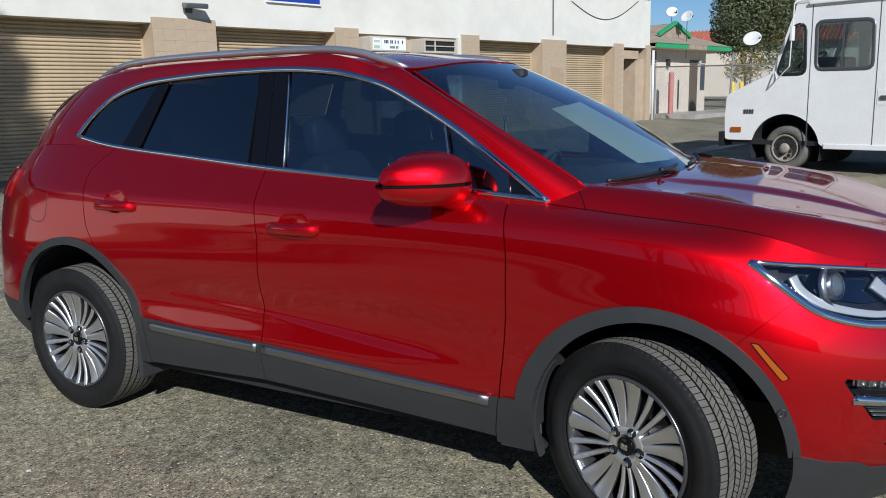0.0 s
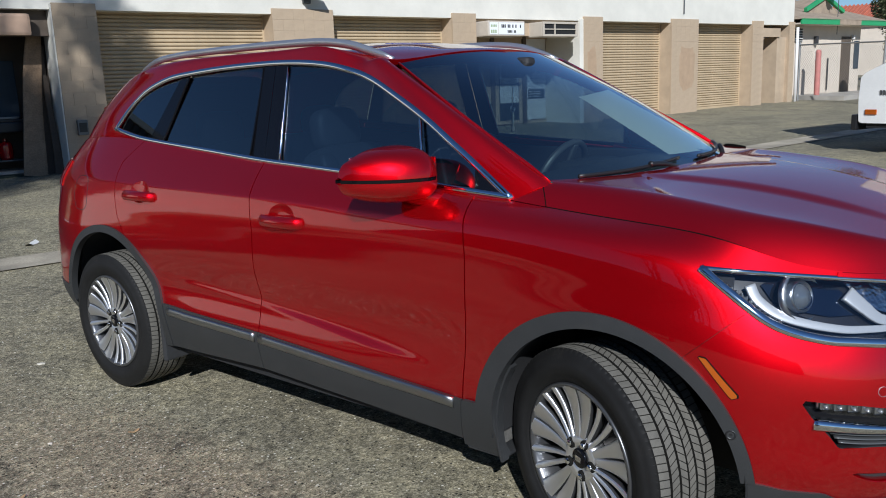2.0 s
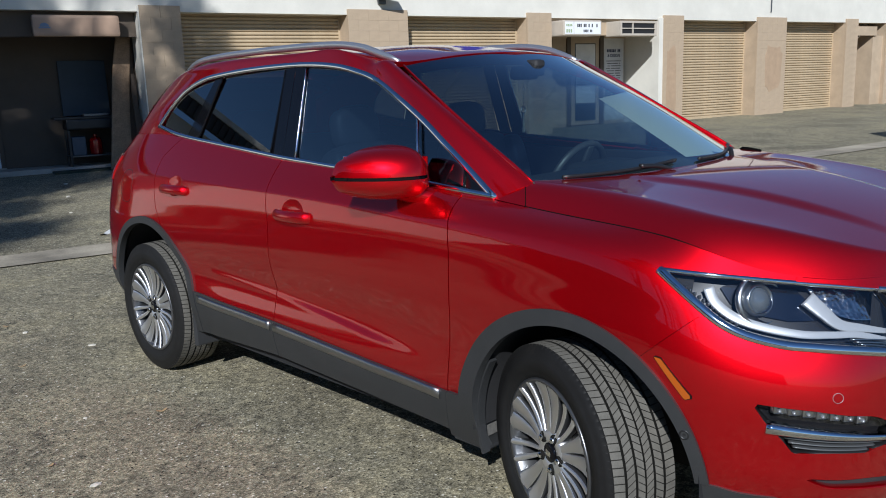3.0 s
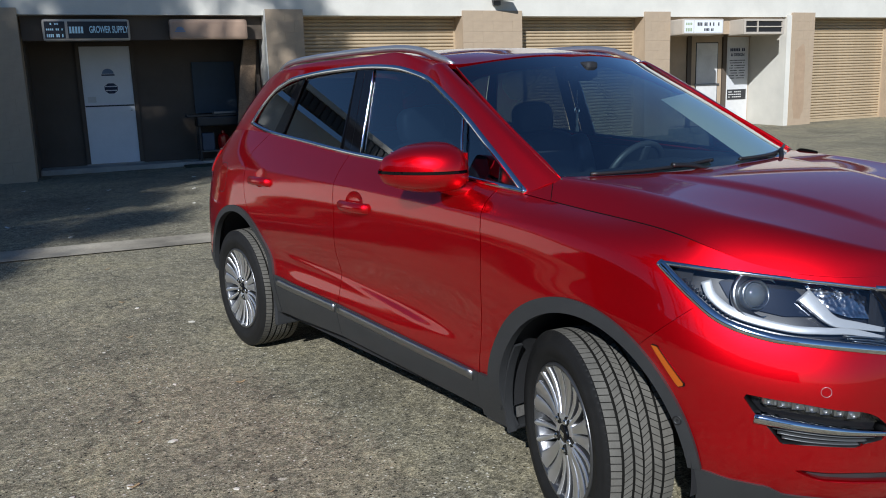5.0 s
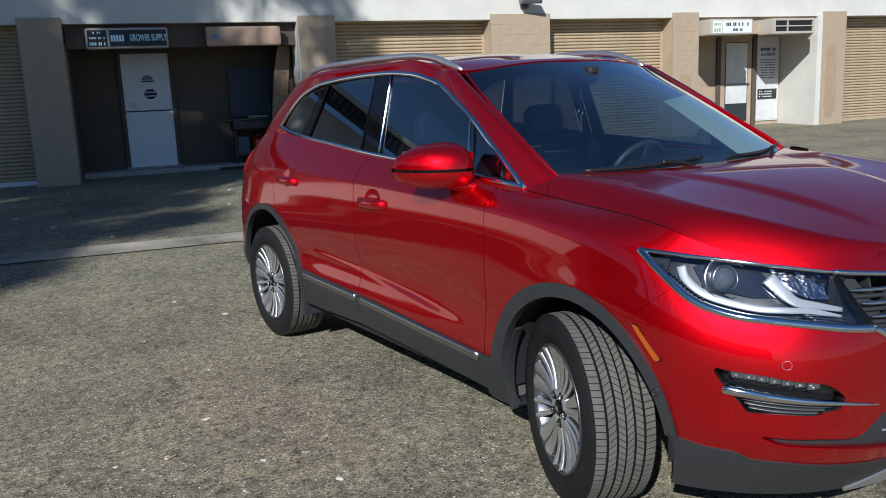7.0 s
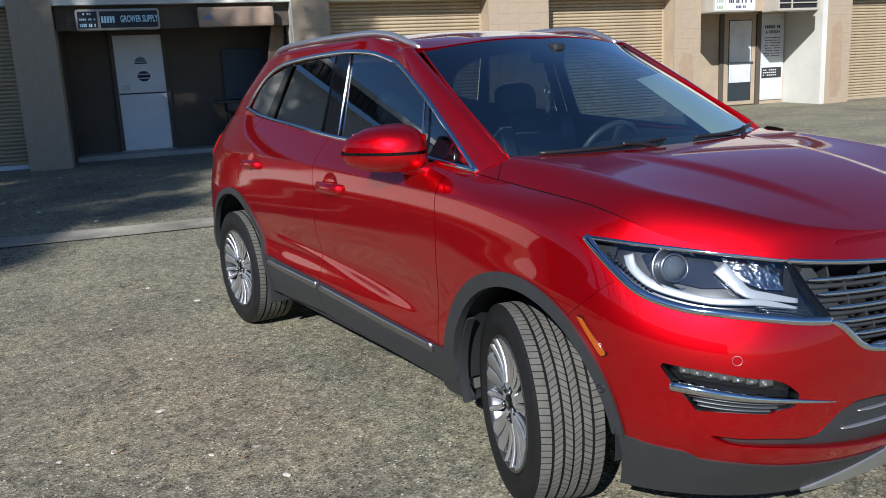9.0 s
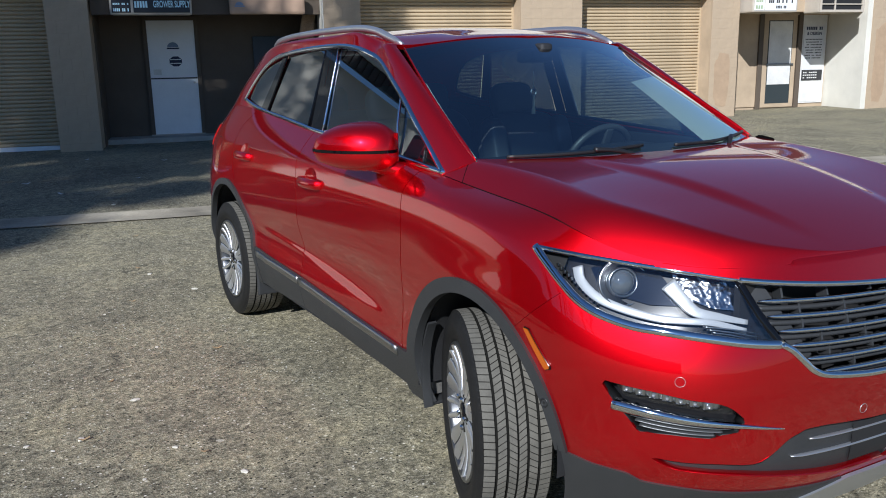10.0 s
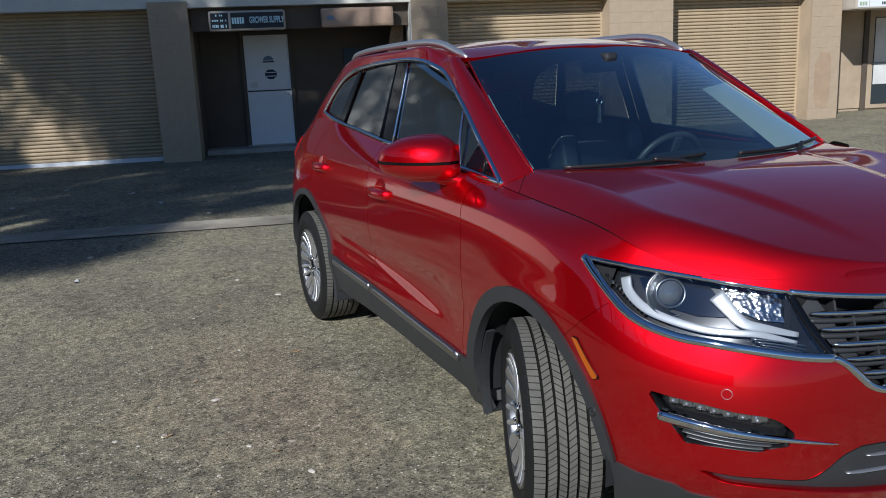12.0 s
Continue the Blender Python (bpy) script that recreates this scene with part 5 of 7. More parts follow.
flank_pair("wheel_arch_flare", patch(shifted(LOWER, .012), span(u_at(-.6), u_at(.62), .014), np.linspace(0, .75, 70), [front_flare_sd, lambda p: p.z - (.235 if p.x < 0 else .405)]), M_GREY, car, "grey plastic wheel arch flare", .03)
flank_pair("wheel_arch_flare", patch(shifted(LOWER, .012), span(u_at(-3.2), u_at(-2.1), .014), np.linspace(0, .75, 70), [rear_flare_sd, lambda p: p.z - (.27 if p.x > -2.6 else .40)]), M_GREY, car, "grey plastic wheel arch flare", .03)
flank_pair("lower_bumper", patch(shifted(LOWER, .006), span(u_at(.2), LOWER_T[15], .018), np.linspace(0, .42, 30), [
    lambda p: float(np.interp(fq(p), *GREY_LINE)) - p.z, lambda p: p.x - .30, lambda p: math.hypot(p.x - OPEN_F[0], p.z - OPEN_F[1]) - OPEN_F[2] - .01 if p.z > .2 else 1, lambda p: p.z - .225]), M_GREY, car, "grey plastic lower bumper", .014)
flank_pair("skid_plate", patch(shifted(LOWER, .012), span(u_at(.6), LOWER_T[15], .03), np.linspace(0, .25, 12), [
    lambda p: min(.18 + .35 * max(0, fq(p) - .33), .27) + .045 - p.z, lambda p: fq(p) - .33]), M_SATIN, car, "silver skid plate", .01)

# wheel wells, floor and inner shell
for cx, cz in ((OPEN_F[0], OPEN_F[1]), (OPEN_R[0], OPEN_R[1])):
    bm = patch(lambda a, w: (cx + .418 * math.cos(a), w, cz + .418 * math.sin(a)), np.linspace(-.12, math.pi + .12, 40), np.linspace(.40, .872, 6))
    box(bm, cx - .40, cx + .40, .38, .40, .2, cz + .40)
    flank_pair("wheel_well", bm, M_LINER, car, "black felt wheel well liner", orient=False)
flank_pair("mud_guard", patch(lambda t, w: (-.305 - .075 * t - .035 * math.sin(math.pi * t), w, .60 - .34 * t), np.linspace(0, 1, 10), np.linspace(.50, .845, 6)), M_GUARD, car, "dusty grey mud guard", .012, orient=False)
def arch_return(a, w):
    q = OPEN_F[2] + .003
    return (OPEN_F[0] - q * math.cos(a), w, OPEN_F[1] - q * math.sin(a))


flank_pair("arch_return", patch(arch_return, np.linspace(-.55, .33, 18), np.linspace(.832, .866, 4)), M_GREY, car, "grey inner edge of the wheel arch", .01, orient=False)
flank_pair("sill_end", boxm(-.485, -.325, .70, .838, .236, .252, .008), M_GREY, car, "grey underside of the sill's end", orient=False, smooth=False)
for a, w in ((.05, .85), (.16, .845), (.27, .85), (-.2, .85)):
    p = Vector(arch_return(a, w))
    flank_pair("bolt", lathe([(.010, -.004), (.010, .004), (.006, .007), (.0003, .0075)], p, (math.cos(a), 0, math.sin(a)), 10), M_BLACK_PLASTIC, car, orient=False)
flank_pair("mud_guard", boxm(-2.31, -2.285, .60, .868, .20, .42, .01), M_GREY_DARK, car, "black mud guard", orient=False, smooth=False)
flank_pair("inner_shell", patch(shifted(LOWER, -.035), span(u_at(-3.1), u_at(.45), .08), np.linspace(.12, .99, 18), [out_of(OPEN_F, .01), out_of(OPEN_R, .01)]), M_DARK, car, "dark inner shell")
bm = boxm(-3.3, .72, -.50, .50, .24, .42)
box(bm, -2.24, -.42, -.80, .80, .25, .40)
part("underbody", bm, M_DARK, car, "dark underbody")

# headlights
def front_pairs(pts, depth=0.0, n=8, closed=True):
    out = []
    for q, z in outline(pts, n, closed):
        p, nn = on_front(q, z)
        out.append((p - nn * depth, nn))
    return out


u_f = span(u_at(.22), LOWER_T[15], .012)
v_f = np.linspace(.35, 1, 60)
HLD = shifted(LOWER, -.055)
housing = flank_pair("headlight", patch(HLD, u_f, v_f, [lambda p: hl_sd(fq(p), p.z) + .014]), M_LAMP_BLACK, car, "clear headlight with chrome surround and white light guide")
flank_pair("lens", patch(shifted(LOWER, -.002), u_f, v_f, [lambda p: hl_sd(fq(p), p.z)]), M_CLEAR, housing, "clear plastic lens")
flank_pair("surround", sweep(front_pairs([HL[6]] + HL[7:] + [HL[0]], -.001, 6, False), .025, .008), M_CHROME, housing, "chrome surround", orient=False)
flank_pair("surround", sweep(front_pairs(HL[:5], -.001, 6, False), .013, .006), M_CHROME, housing, "chrome surround", orient=False)
flank_pair("divider", sweep(front_pairs([HL[4], HL[5], HL[6]], .004, 6, False), .022, .006), M_BLACK_GLOSS, housing, "gloss black divider", orient=False)
GUIDE = [(-.165, .940), (-.150, .905), (-.100, .868), (-.030, .845), (.060, .829), (.140, .826), (.215, .822), (.298, .800)]
flank_pair("light_guide", sweep(front_pairs(GUIDE, .026, 8, False), .026, .0015, sink=.012, taper=lambda t: 1.1 - .55 * t), M_GUIDE, housing, "white light guide", orient=False)
GUIDE2 = [(.085, .915), (.125, .880), (.165, .850), (.225, .838), (.300, .822)]
flank_pair("light_guide", sweep(front_pairs(GUIDE2, .026, 8, False), .036, .0015, sink=.012, taper=lambda t: 1.2 - .85 * t), M_GUIDE, housing, "white light guide", orient=False)
refl = [(-.110, .925), (-.04, .935), (.075, .925), (.12, .878), (.15, .845), (.06, .842), (-.03, .858), (-.085, .883)]
r_sd = polygon_sd(refl)
flank_pair("reflector", patch(shifted(LOWER, -.046), u_f, v_f, [lambda p: r_sd(fq(p) + .02, p.z)]), M_LAMP_GREY, housing, "silver reflector")
refl2 = [(.105, .925), (.245, .912), (.300, .835), (.225, .842), (.165, .860)]
r2_sd = polygon_sd(refl2)
flank_pair("reflector", patch(shifted(LOWER, -.042), u_f, v_f, [lambda p: r2_sd(fq(p) + .02, p.z)]), M_CUT_SILVER, housing, "faceted silver reflector")


for q, z, r in ((-.018, .905, .034),):
    p, n = on_front(q, z)
    n = (n + Vector((1.2, 0, 0))).normalized()
    o = p - n * .045
    flank_pair("projector", lathe([(r * 1.25, -.01), (r * 1.25, .012), (r * 1.12, .016), (r * 1.05, .004)], o, n), M_SILVER, housing, "silver projector ring", orient=False)
    flank_pair("projector_lens", lathe([(r * 1.05, .002), (r * .95, .012), (r * .75, .020), (r * .45, .025), (.0005, .027)], o, n), M_LENS, housing, "glass projector lens", orient=False)

p, n = on_front(-.018, .905)
n = (n + Vector((1.2, 0, 0))).normalized()
flank_pair("bowl", lathe([(.043, -.004), (.052, .003), (.062, .012), (.066, .020), (.066, -.004)], p - n * .050, n, 28), M_SILVER, housing, "silver bowl round the projector", orient=False)
for k in range(11):
    t = k / 10
    for row, dz in ((0, 0.0), (1, -.010)):
        q, z = -.225 + .115 * t + .010 * row, .940 - .078 * t + dz
        p, n = on_front(q, z)
        m = Matrix.Translation(p - n * .030) @ n.to_track_quat("X", "Z").to_matrix().to_4x4() @ pose(0, 0, 0, 0, 18, 25)
        flank_pair("facet", boxm(-.004, .003, -.0042, .0042, -.0042, .0042, .0012, m=m), M_SILVER, housing, "small silver facet", orient=False, smooth=False)
for k in range(4):
    pts = [(.185 + .012 * k, .812 - .007 * k), (.25 + .006 * k, .806 - .008 * k), (.318 + .003 * k, .794 - .010 * k)]
    flank_pair("rib", sweep(front_pairs(pts, .018, 5, False), .0045, .003, sink=.008), M_SILVER, housing, "thin silver rib", orient=False)

# grille
grille = part("grille", patch(shifted(LOWER, -.07), span(u_at(.6), LOWER_T[15], .02), np.linspace(.3, 1, 40), [lambda p: grille_sd(fq(p), p.z) + .02]), M_DARK, car, "split grille with chrome bars")
me_l = boxm(.76, .78, -.52, .52, .60, .93)
part("backing", me_l, M_DARK, grille)
frame_pts = [(.3675, .911), (.603, .885), (.72, .878)]
flank_pair("grille_frame", sweep(front_pairs([HL[4]] + frame_pts, -.001, 8, False), .018, .010), M_CHROME, grille, "chrome frame", orient=False)
flank_pair("grille_frame", sweep(front_pairs([HL[6], (.404, .742), (.432, .713), (.459, .685), (.493, .668), (.56, .655), (.622, .647), (.735, .641)], -.001, 6, False), .020, .010), M_CHROME, grille, "chrome frame", orient=False)
for k in range(6):
    f = (k + 1) / 7
    zs = .905 - .262 * f
    q0 = float(np.interp(zs, [.646, .685, .713, .757, .835, .92], [.60, .462, .435, .385, .322, .262])) + .016
    pts = [(q0 + (.742 - q0) * i / 6, zs + .004 - .020 * ((q0 + (.742 - q0) * i / 6) - .30) / .44) for i in range(7)]
    bar = flank_pair("grille_bar", sweep(front_pairs(pts, .010, 4, False), .0145, .010, sink=.004, taper=lambda t: min(1, .35 + t * 8)), M_CHROME, grille, "chrome bar", orient=False)
    low = [(q, z - .016) for q, z in pts]
    flank_pair("bar_base", sweep(front_pairs(low, .026, 4, False), .015, .010, sink=.006), M_GREY_DARK, bar, "dark grey bar base", orient=False)
    for j in range(3):
        qq = q0 + .06 + .115 * j + .02 * (k % 2)
        if qq < .70:
            p, n = on_front(qq, zs + .018)
            flank_pair("rib", boxm(-.020, .020, -.003, .003, -.020, .018, m=Matrix.Translation(p - n * .035) @ n.to_track_quat("X", "Z").to_matrix().to_4x4()), M_GREY_DARK, bar, orient=False, smooth=False)
wing = [(.268, .905), (.318, .905), (.395, .80), (.455, .715), (.44, .705), (.385, .760), (.330, .828)]
w_sd = polygon_sd(wing)
flank_pair("wing_panel", patch(shifted(LOWER, -.028), span(u_at(.6), LOWER_T[15], .012), np.linspace(.3, 1, 60), [lambda p: w_sd(fq(p), p.z)]), M_GREY_DARK, grille, "satin grey panel")

# fog lamp units
fog = flank_pair("fog_lamp", patch(shifted(LOWER, -.05), u_f, np.linspace(.15, .8, 60), [lambda p: fog_sd(fq(p), p.z) + .01]), M_LAMP_BLACK, car, "black fog lamp recess with a row of small lamps")
flank_pair("edge", sweep(front_pairs(FOG, .012, 3, True), .006, .012, closed=True, sink=.04), M_BLACK_PLASTIC, fog, orient=False)
led_line = [(-.002, .628), (.06, .622), (.13, .613), (.19, .605), (.235, .594)]
led_pts = outline(led_line, 2, False)
for k in range(7):
    q, z = led_pts[min(len(led_pts) - 1, k + (k > 3))] if k < 7 else led_pts[-1]
    q, z = -.002 + .215 * k / 6, float(np.interp(-.002 + .215 * k / 6, [a for a, b in led_line], [b for a, b in led_line]))
    p, n = on_front(q, z)
    m = Matrix.Translation(p - n * .030) @ n.to_track_quat("X", "Z").to_matrix().to_4x4()
    flank_pair("lamp_cell", boxm(-.01, .010, -.013, .013, -.011, .011, .003, m=m), M_SILVER, fog, "silver lamp cell", orient=False, smooth=False)
    flank_pair("bulb", lathe([(.006, .0), (.006, .008), (.003, .012), (.0003, .013)], p - n * .021, n, 10), M_BULB, fog, orient=False)
trough = [(-.020, .630), (.06, .622), (.13, .613), (.19, .605), (.245, .592)]
flank_pair("trough", sweep(front_pairs(trough, .034, 8, False), .030, .002, sink=.006, taper=lambda t: 1 - .35 * t), M_SILVER, fog, "silver trough behind the small lamps", orient=False)
cover = [(-.03, .645), (.08, .634), (.162, .621), (.23, .613), (.262, .600), (.285, .578), (.22, .586), (.13, .598), (.05, .606), (-.005, .610)]
c_sd = polygon_sd(cover)
flank_pair("cover", patch(shifted(LOWER, -.010), u_f, np.linspace(.2, .75, 50), [lambda p: c_sd(fq(p), p.z)]), M_CLEAR, fog, "clear cover")
strip = [(-.035, .586), (.068, .575), (.176, .564), (.289, .552), (.395, .534)]
flank_pair("chrome_strip", sweep(front_pairs(strip, -.004, 8, False), .030, .010, sink=.02, taper=lambda t: 1.0 - .88 * t ** 1.5), M_CHROME, fog, "chrome strip", orient=False)
for k in range(3):
    pts = [(.012 + .012 * k, .556 - .013 * k), (.10, .548 - .012 * k), (.20 - .0 * k, .541 - .0105 * k), (.27 - .02 * k, .538 - .009 * k)]
    flank_pair("slat", sweep(front_pairs(pts, .018, 6, False), .007, .010, sink=.02), M_GREY_SATIN, fog, "grey slat", orient=False)

# lower grille
lower = flank_pair("lower_grille", patch(shifted(LOWER, -.020), u_f, np.linspace(0, .7, 60), [lambda p: lg_sd(fq(p), p.z) + .012]), M_GREY_DARK, car, "dark grey lower grille")
flank_pair("edge", sweep(front_pairs(LGRILLE[10:] + LGRILLE[:9], .008, 3, False), .005, .008, sink=.02), M_PAINT, lower, "", orient=False)
for z, q0 in ((.478, .475), (.432, .430)):
    flank_pair("bright_line", sweep(front_pairs([(q0, z), (q0 + .12, z - .004), (.74, z - .008)], .018, 8, False), .007, .008, taper=lambda t: min(1, .4 + 6 * t)), M_SATIN, lower, "thin bright line", orient=False)
# dark patch laid over the grille for the shade of its openings
flank_pair("mesh_opening", patch(shifted(LOWER, -.014), u_f, np.linspace(0, .7, 50), [lambda p: min(fq(p) - .58, .495 - p.z, p.z - .365)]), M_DARK, lower)

# marker lamps and sensors
MARK = [(.350, .747), (.368, .745), (.455, .650), (.437, .643)]
m_sd = polygon_sd(MARK)
flank_pair("marker_border", patch(shifted(LOWER, .004), span(u_at(.28), u_at(.55), .006), np.linspace(.3, .7, 60), [lambda p: m_sd(p.x, p.z) + .0025]), M_BLACK_GLOSS, car, "", .010)
flank_pair("side_marker", patch(shifted(LOWER, .007), span(u_at(.28), u_at(.55), .006), np.linspace(.3, .7, 60), [lambda p: m_sd(p.x, p.z)]), M_AMBER, car, "amber side marker", .012)
for q, z in ((fq(Vector((.754, .694, 0))), .670), (fq(Vector((.944, .20, 0))), .545)):
    p, n = on_front(q, z)
    flank_pair("parking_sensor", lathe([(.0125, -.002), (.0125, .0008), (.0002, .0008)], p, n, 20), M_PAINT_DARK, car, "round red parking sensor", orient=False, smooth=False)
    flank_pair("sensor_ring", lathe([(.0136, -.001), (.0136, .0012), (.0126, .0012), (.0126, -.001)], p, n, 20), M_SATIN, car, "thin bright ring", orient=False)
p, n = on_side(.438, .546)
flank_pair("parking_sensor", lathe([(.014, .006), (.014, .0135), (.010, .0135), (.009, .0115), (.0002, .0125)], p, n, 20), M_BLACK_PLASTIC, car, "round black sensor in the flare", orient=False)

# fuel door and tail lamp
fl = [on_side(math.copysign(abs(math.cos(a)) ** .7, math.cos(a)) * .072 - 2.90, math.copysign(abs(math.sin(a)) ** .7, math.sin(a)) * .085 + .985) for a in np.linspace(0, 2 * math.pi, 40, endpoint=False)]
flank_pair("fuel_door_seam", sweep(fl, .0035, .0007, closed=True), M_RUBBER_TRIM, car, "dark seam of the fuel door", orient=False)
flank_pair("tail_lamp", patch(shifted(LOWER, .006), span(0, u_at(-2.95), .025), np.linspace(.6, .98, 20), [lambda p: -3.16 - p.x + (p.z - 1.05) * .4, lambda p: 1.13 - p.z, lambda p: p.z - 1.0]), M_TAIL, car, "red tail lamp", .01)
gate = lambda u, v: (-3.34 + .27 * v + .07 * abs(u) ** 3, u * (.64 - .19 * v), 1.19 + .335 * v - .05 * v * abs(u) ** 3)
part("tailgate", patch(gate, np.linspace(-1, 1, 20), np.linspace(0, 1, 6)), M_PAINT, car, smooth=True)
part("rear_window", patch(lambda u, v: Vector(gate(u * .86, .08 + .8 * v)) + Vector((-.006, 0, .004)), np.linspace(-1, 1, 16), np.linspace(0, 1, 5)), M_PRIVACY, car, smooth=True)
bm = patch(lambda x, y: (x, y, 1.535 + (x + 3.0) * .34 - .075 * (abs(y) / .545) ** 4), np.linspace(-3.20, -2.97, 7), np.linspace(-.545, .545, 28))
sp = part("spoiler", bm, M_PAINT, car, "red roof spoiler", smooth=True)
sp.modifiers.new("thickness", 'SOLIDIFY').thickness = .03

REAR_EDGE = ([1.30, 1.36, 1.48, 1.53], [-3.21, -3.18, -3.10, -3.02])
REAR_WRAP = ([1.32, 1.40, 1.48, 1.52], [.0, .055, .095, .08])
flank_pair("rear_window_corner", patch(shifted(UPPER, .003), np.linspace(0, .3, 24), np.linspace(.1, .6, 40), [
    lambda p: float(np.interp(p.z, *REAR_EDGE)) + float(np.interp(p.z, *REAR_WRAP)) - p.x, lambda p: 1.515 - p.z, lambda p: p.z - 1.33]), M_BLACK_GLOSS, car, "dark wrapped corner of the rear window")

# door handles
for hx, hz in HANDLES:
    def bowl(a, r):
        x, z = hx + .078 * r * math.cos(a), hz + .012 + .052 * r * math.sin(a)
        p, n = on_side(x, z)
        return p - n * (.008 * (1 - r ** 2.5) + .0005)
    cup = flank_pair("handle_cup", patch(bowl, np.linspace(0, 2 * math.pi, 33), np.linspace(.02, 1, 8)), M_PAINT, car, "hollow behind the door handle")
    line = []
    for k in range(21):
        t = k / 20
        p, n = on_side(hx - .128 + .256 * t, hz - .008 + .002 * t)
        line.append((p + n * (-.016 + .045 * math.sin(math.pi * t) ** .4), n))
    flank_pair("handle", sweep(line, .046, .016, sink=.014, taper=lambda t: min(1, .45 + 9 * t, .45 + 9 * (1 - t)), seg=8), M_PAINT, cup, "body-coloured door handle", orient=False)
# door mirrors
MIR = spline([.795, .82, .87, .93, .985, 1.025, 1.042, 1.050], [
    (-.735, .120, .062), (-.745, .150, .074), (-.757, .168, .079), (-.774, .158, .075), (-.790, .122, .063), (-.806, .072, .046), (-.815, .040, .030), (-.818, .012, .010)])
MIRROR_Z = 1.168


def mirror_pt(y, a):
    """A tall dome over the lamp strip and a flatter shell below it."""
    xr, d, hz = MIR(y)
    c, s = math.cos(a), math.sin(a)
    x = xr + d * (abs(c) ** .75) if c > 0 else xr - .012 * abs(c) ** .5
    return (x, y, MIRROR_Z + (1.36 * hz * s ** .85 if s > 0 else -1.05 * hz * abs(s) ** .65))


ys = np.concatenate((np.linspace(.795, .985, 16), np.linspace(.995, 1.05, 12)))
ang = np.linspace(-math.pi, math.pi, 65)
mir = flank_pair("door_mirror", patch(mirror_pt, ys, ang, [lambda p: p.z - MIRROR_Z - .007]), M_PAINT, car, "red door mirror with a thin lamp strip", orient=False)
flank_pair("lower_shell", patch(mirror_pt, ys, ang, [lambda p: MIRROR_Z - .005 - p.z]), M_PAINT, mir, orient=False)
flank_pair("lamp_strip", patch(lambda y, a: Vector(mirror_pt(y, a)) - Vector((.006, 0, 0)), ys, ang, [lambda p: MIRROR_Z + .008 - p.z, lambda p: p.z - MIRROR_Z + .006]), M_BLACK_GLOSS, mir, "dark indicator strip", orient=False)
flank_pair("inner_cap", boxm(-.735, -.62, .792, .80, 1.125, 1.235, .003), M_PAINT, mir, orient=False, smooth=False)
flank_pair("mirror_glass", boxm(-.004, .0, .82, 1.015, 1.140, 1.245, .0015, m=Matrix.Translation((-.776, .92, 0)) @ pose(0, 0, 0, 0, 0, 12) @ Matrix.Translation((-.012, -.92, 0))), M_MIRROR, mir, "mirror glass", orient=False, smooth=False)
arm = [(Vector(p), Vector((.25, .55, -.75)).normalized()) for p in outline([(-.60, .74, 1.060), (-.640, .795, 1.080), (-.675, .86, 1.105), (-.69, .92, 1.125)], 6, False)]
flank_pair("mirror_arm", sweep(arm, .090, .024, sink=.03, taper=lambda t: 1 - .25 * t, seg=10), M_PAINT, mir, orient=False)


# wheels
def tyre_bm():
    """Sidewalls, five ribs parted by grooves, and slanting cuts across the ribs."""
    bm = bmesh.new()
    R = .346
    prof = [(.232, -.098), (.238, -.108), (.250, -.1145), (.262, -.1175), (.264, -.1195), (.285, -.1215), (.300, -.121), (.302, -.1195), (.318, -.1165), (.330, -.111), (.338, -.1045)]
    ribs = [(-.103, -.069), (-.0605, -.0345), (-.0265, -.003), (.003, .0265), (.0345, .0605), (.069, .103)]
    tread = []
    for i, (a, b) in enumerate(ribs):
        tread += [(R - .0035 * (y / .1) ** 2, y, i) for y in (a, (a + b) / 2, b)]
        if i < 5:
            tread += [(R - .009, b + .001, -1), (R - .009, ribs[i + 1][0] - .001, -1)]
    full = [(r, y, -2) for r, y in prof] + tread + [(r, -y, -2) for r, y in reversed(prof)]
    lean = {0: (6.0, 0.0), 1: (-26.0, .35), 2: (30.0, .6), 3: (-30.0, .8), 4: (26.0, .15), 5: (-6.0, .5)}
    pitch = 96
    steps = [(0.0, 0), (.02, 1), (.115, 1), (.135, 0), (.55, 0)]
    cols = []
    for k in range(pitch):
        for f, g in steps:
            col = []
            for r, y, rib in full:
                sl, off = lean.get(rib, (0, 0))
                c = 0 if rib < 0 else sum(ribs[rib]) / 2
                th = 2 * math.pi * (k + f + off + sl * (y - c)) / pitch
                cutd = g and rib >= 0
                col.append(bm.verts.new(((r - (.006 if cutd else 0)) * math.sin(th), y, (r - (.006 if cutd else 0)) * math.cos(th))))
            cols.append((col, g))
    n, nf = len(cols), len(full)
    for i in range(n):
        (a, ga), (b, gb) = cols[i], cols[(i + 1) % n]
        for j in range(nf - 1):
            f = bm.faces.new((a[j], b[j], b[j + 1], a[j + 1]))
            ra, rb = full[j][2], full[j + 1][2]
            top = ra >= 0 and ra == rb and not ga and not gb
            # groove and cut faces take the colours darkened for shade
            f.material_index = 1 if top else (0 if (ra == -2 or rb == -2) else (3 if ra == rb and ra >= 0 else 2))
            f.smooth = ra == -2 and rb == -2
    bmesh.ops.recalc_face_normals(bm, faces=bm.faces[:])
    return bm


def mesh_keep(bm, name, mats, smooth=None):
    me = bpy.data.meshes.new(name)
    bmesh.ops.recalc_face_normals(bm, faces=bm.faces[:])
    if smooth is not None:
        for f in bm.faces:
            f.smooth = smooth
    bm.to_mesh(me)
    bm.free()
    for x in mats:
        me.materials.append(x)
    return me


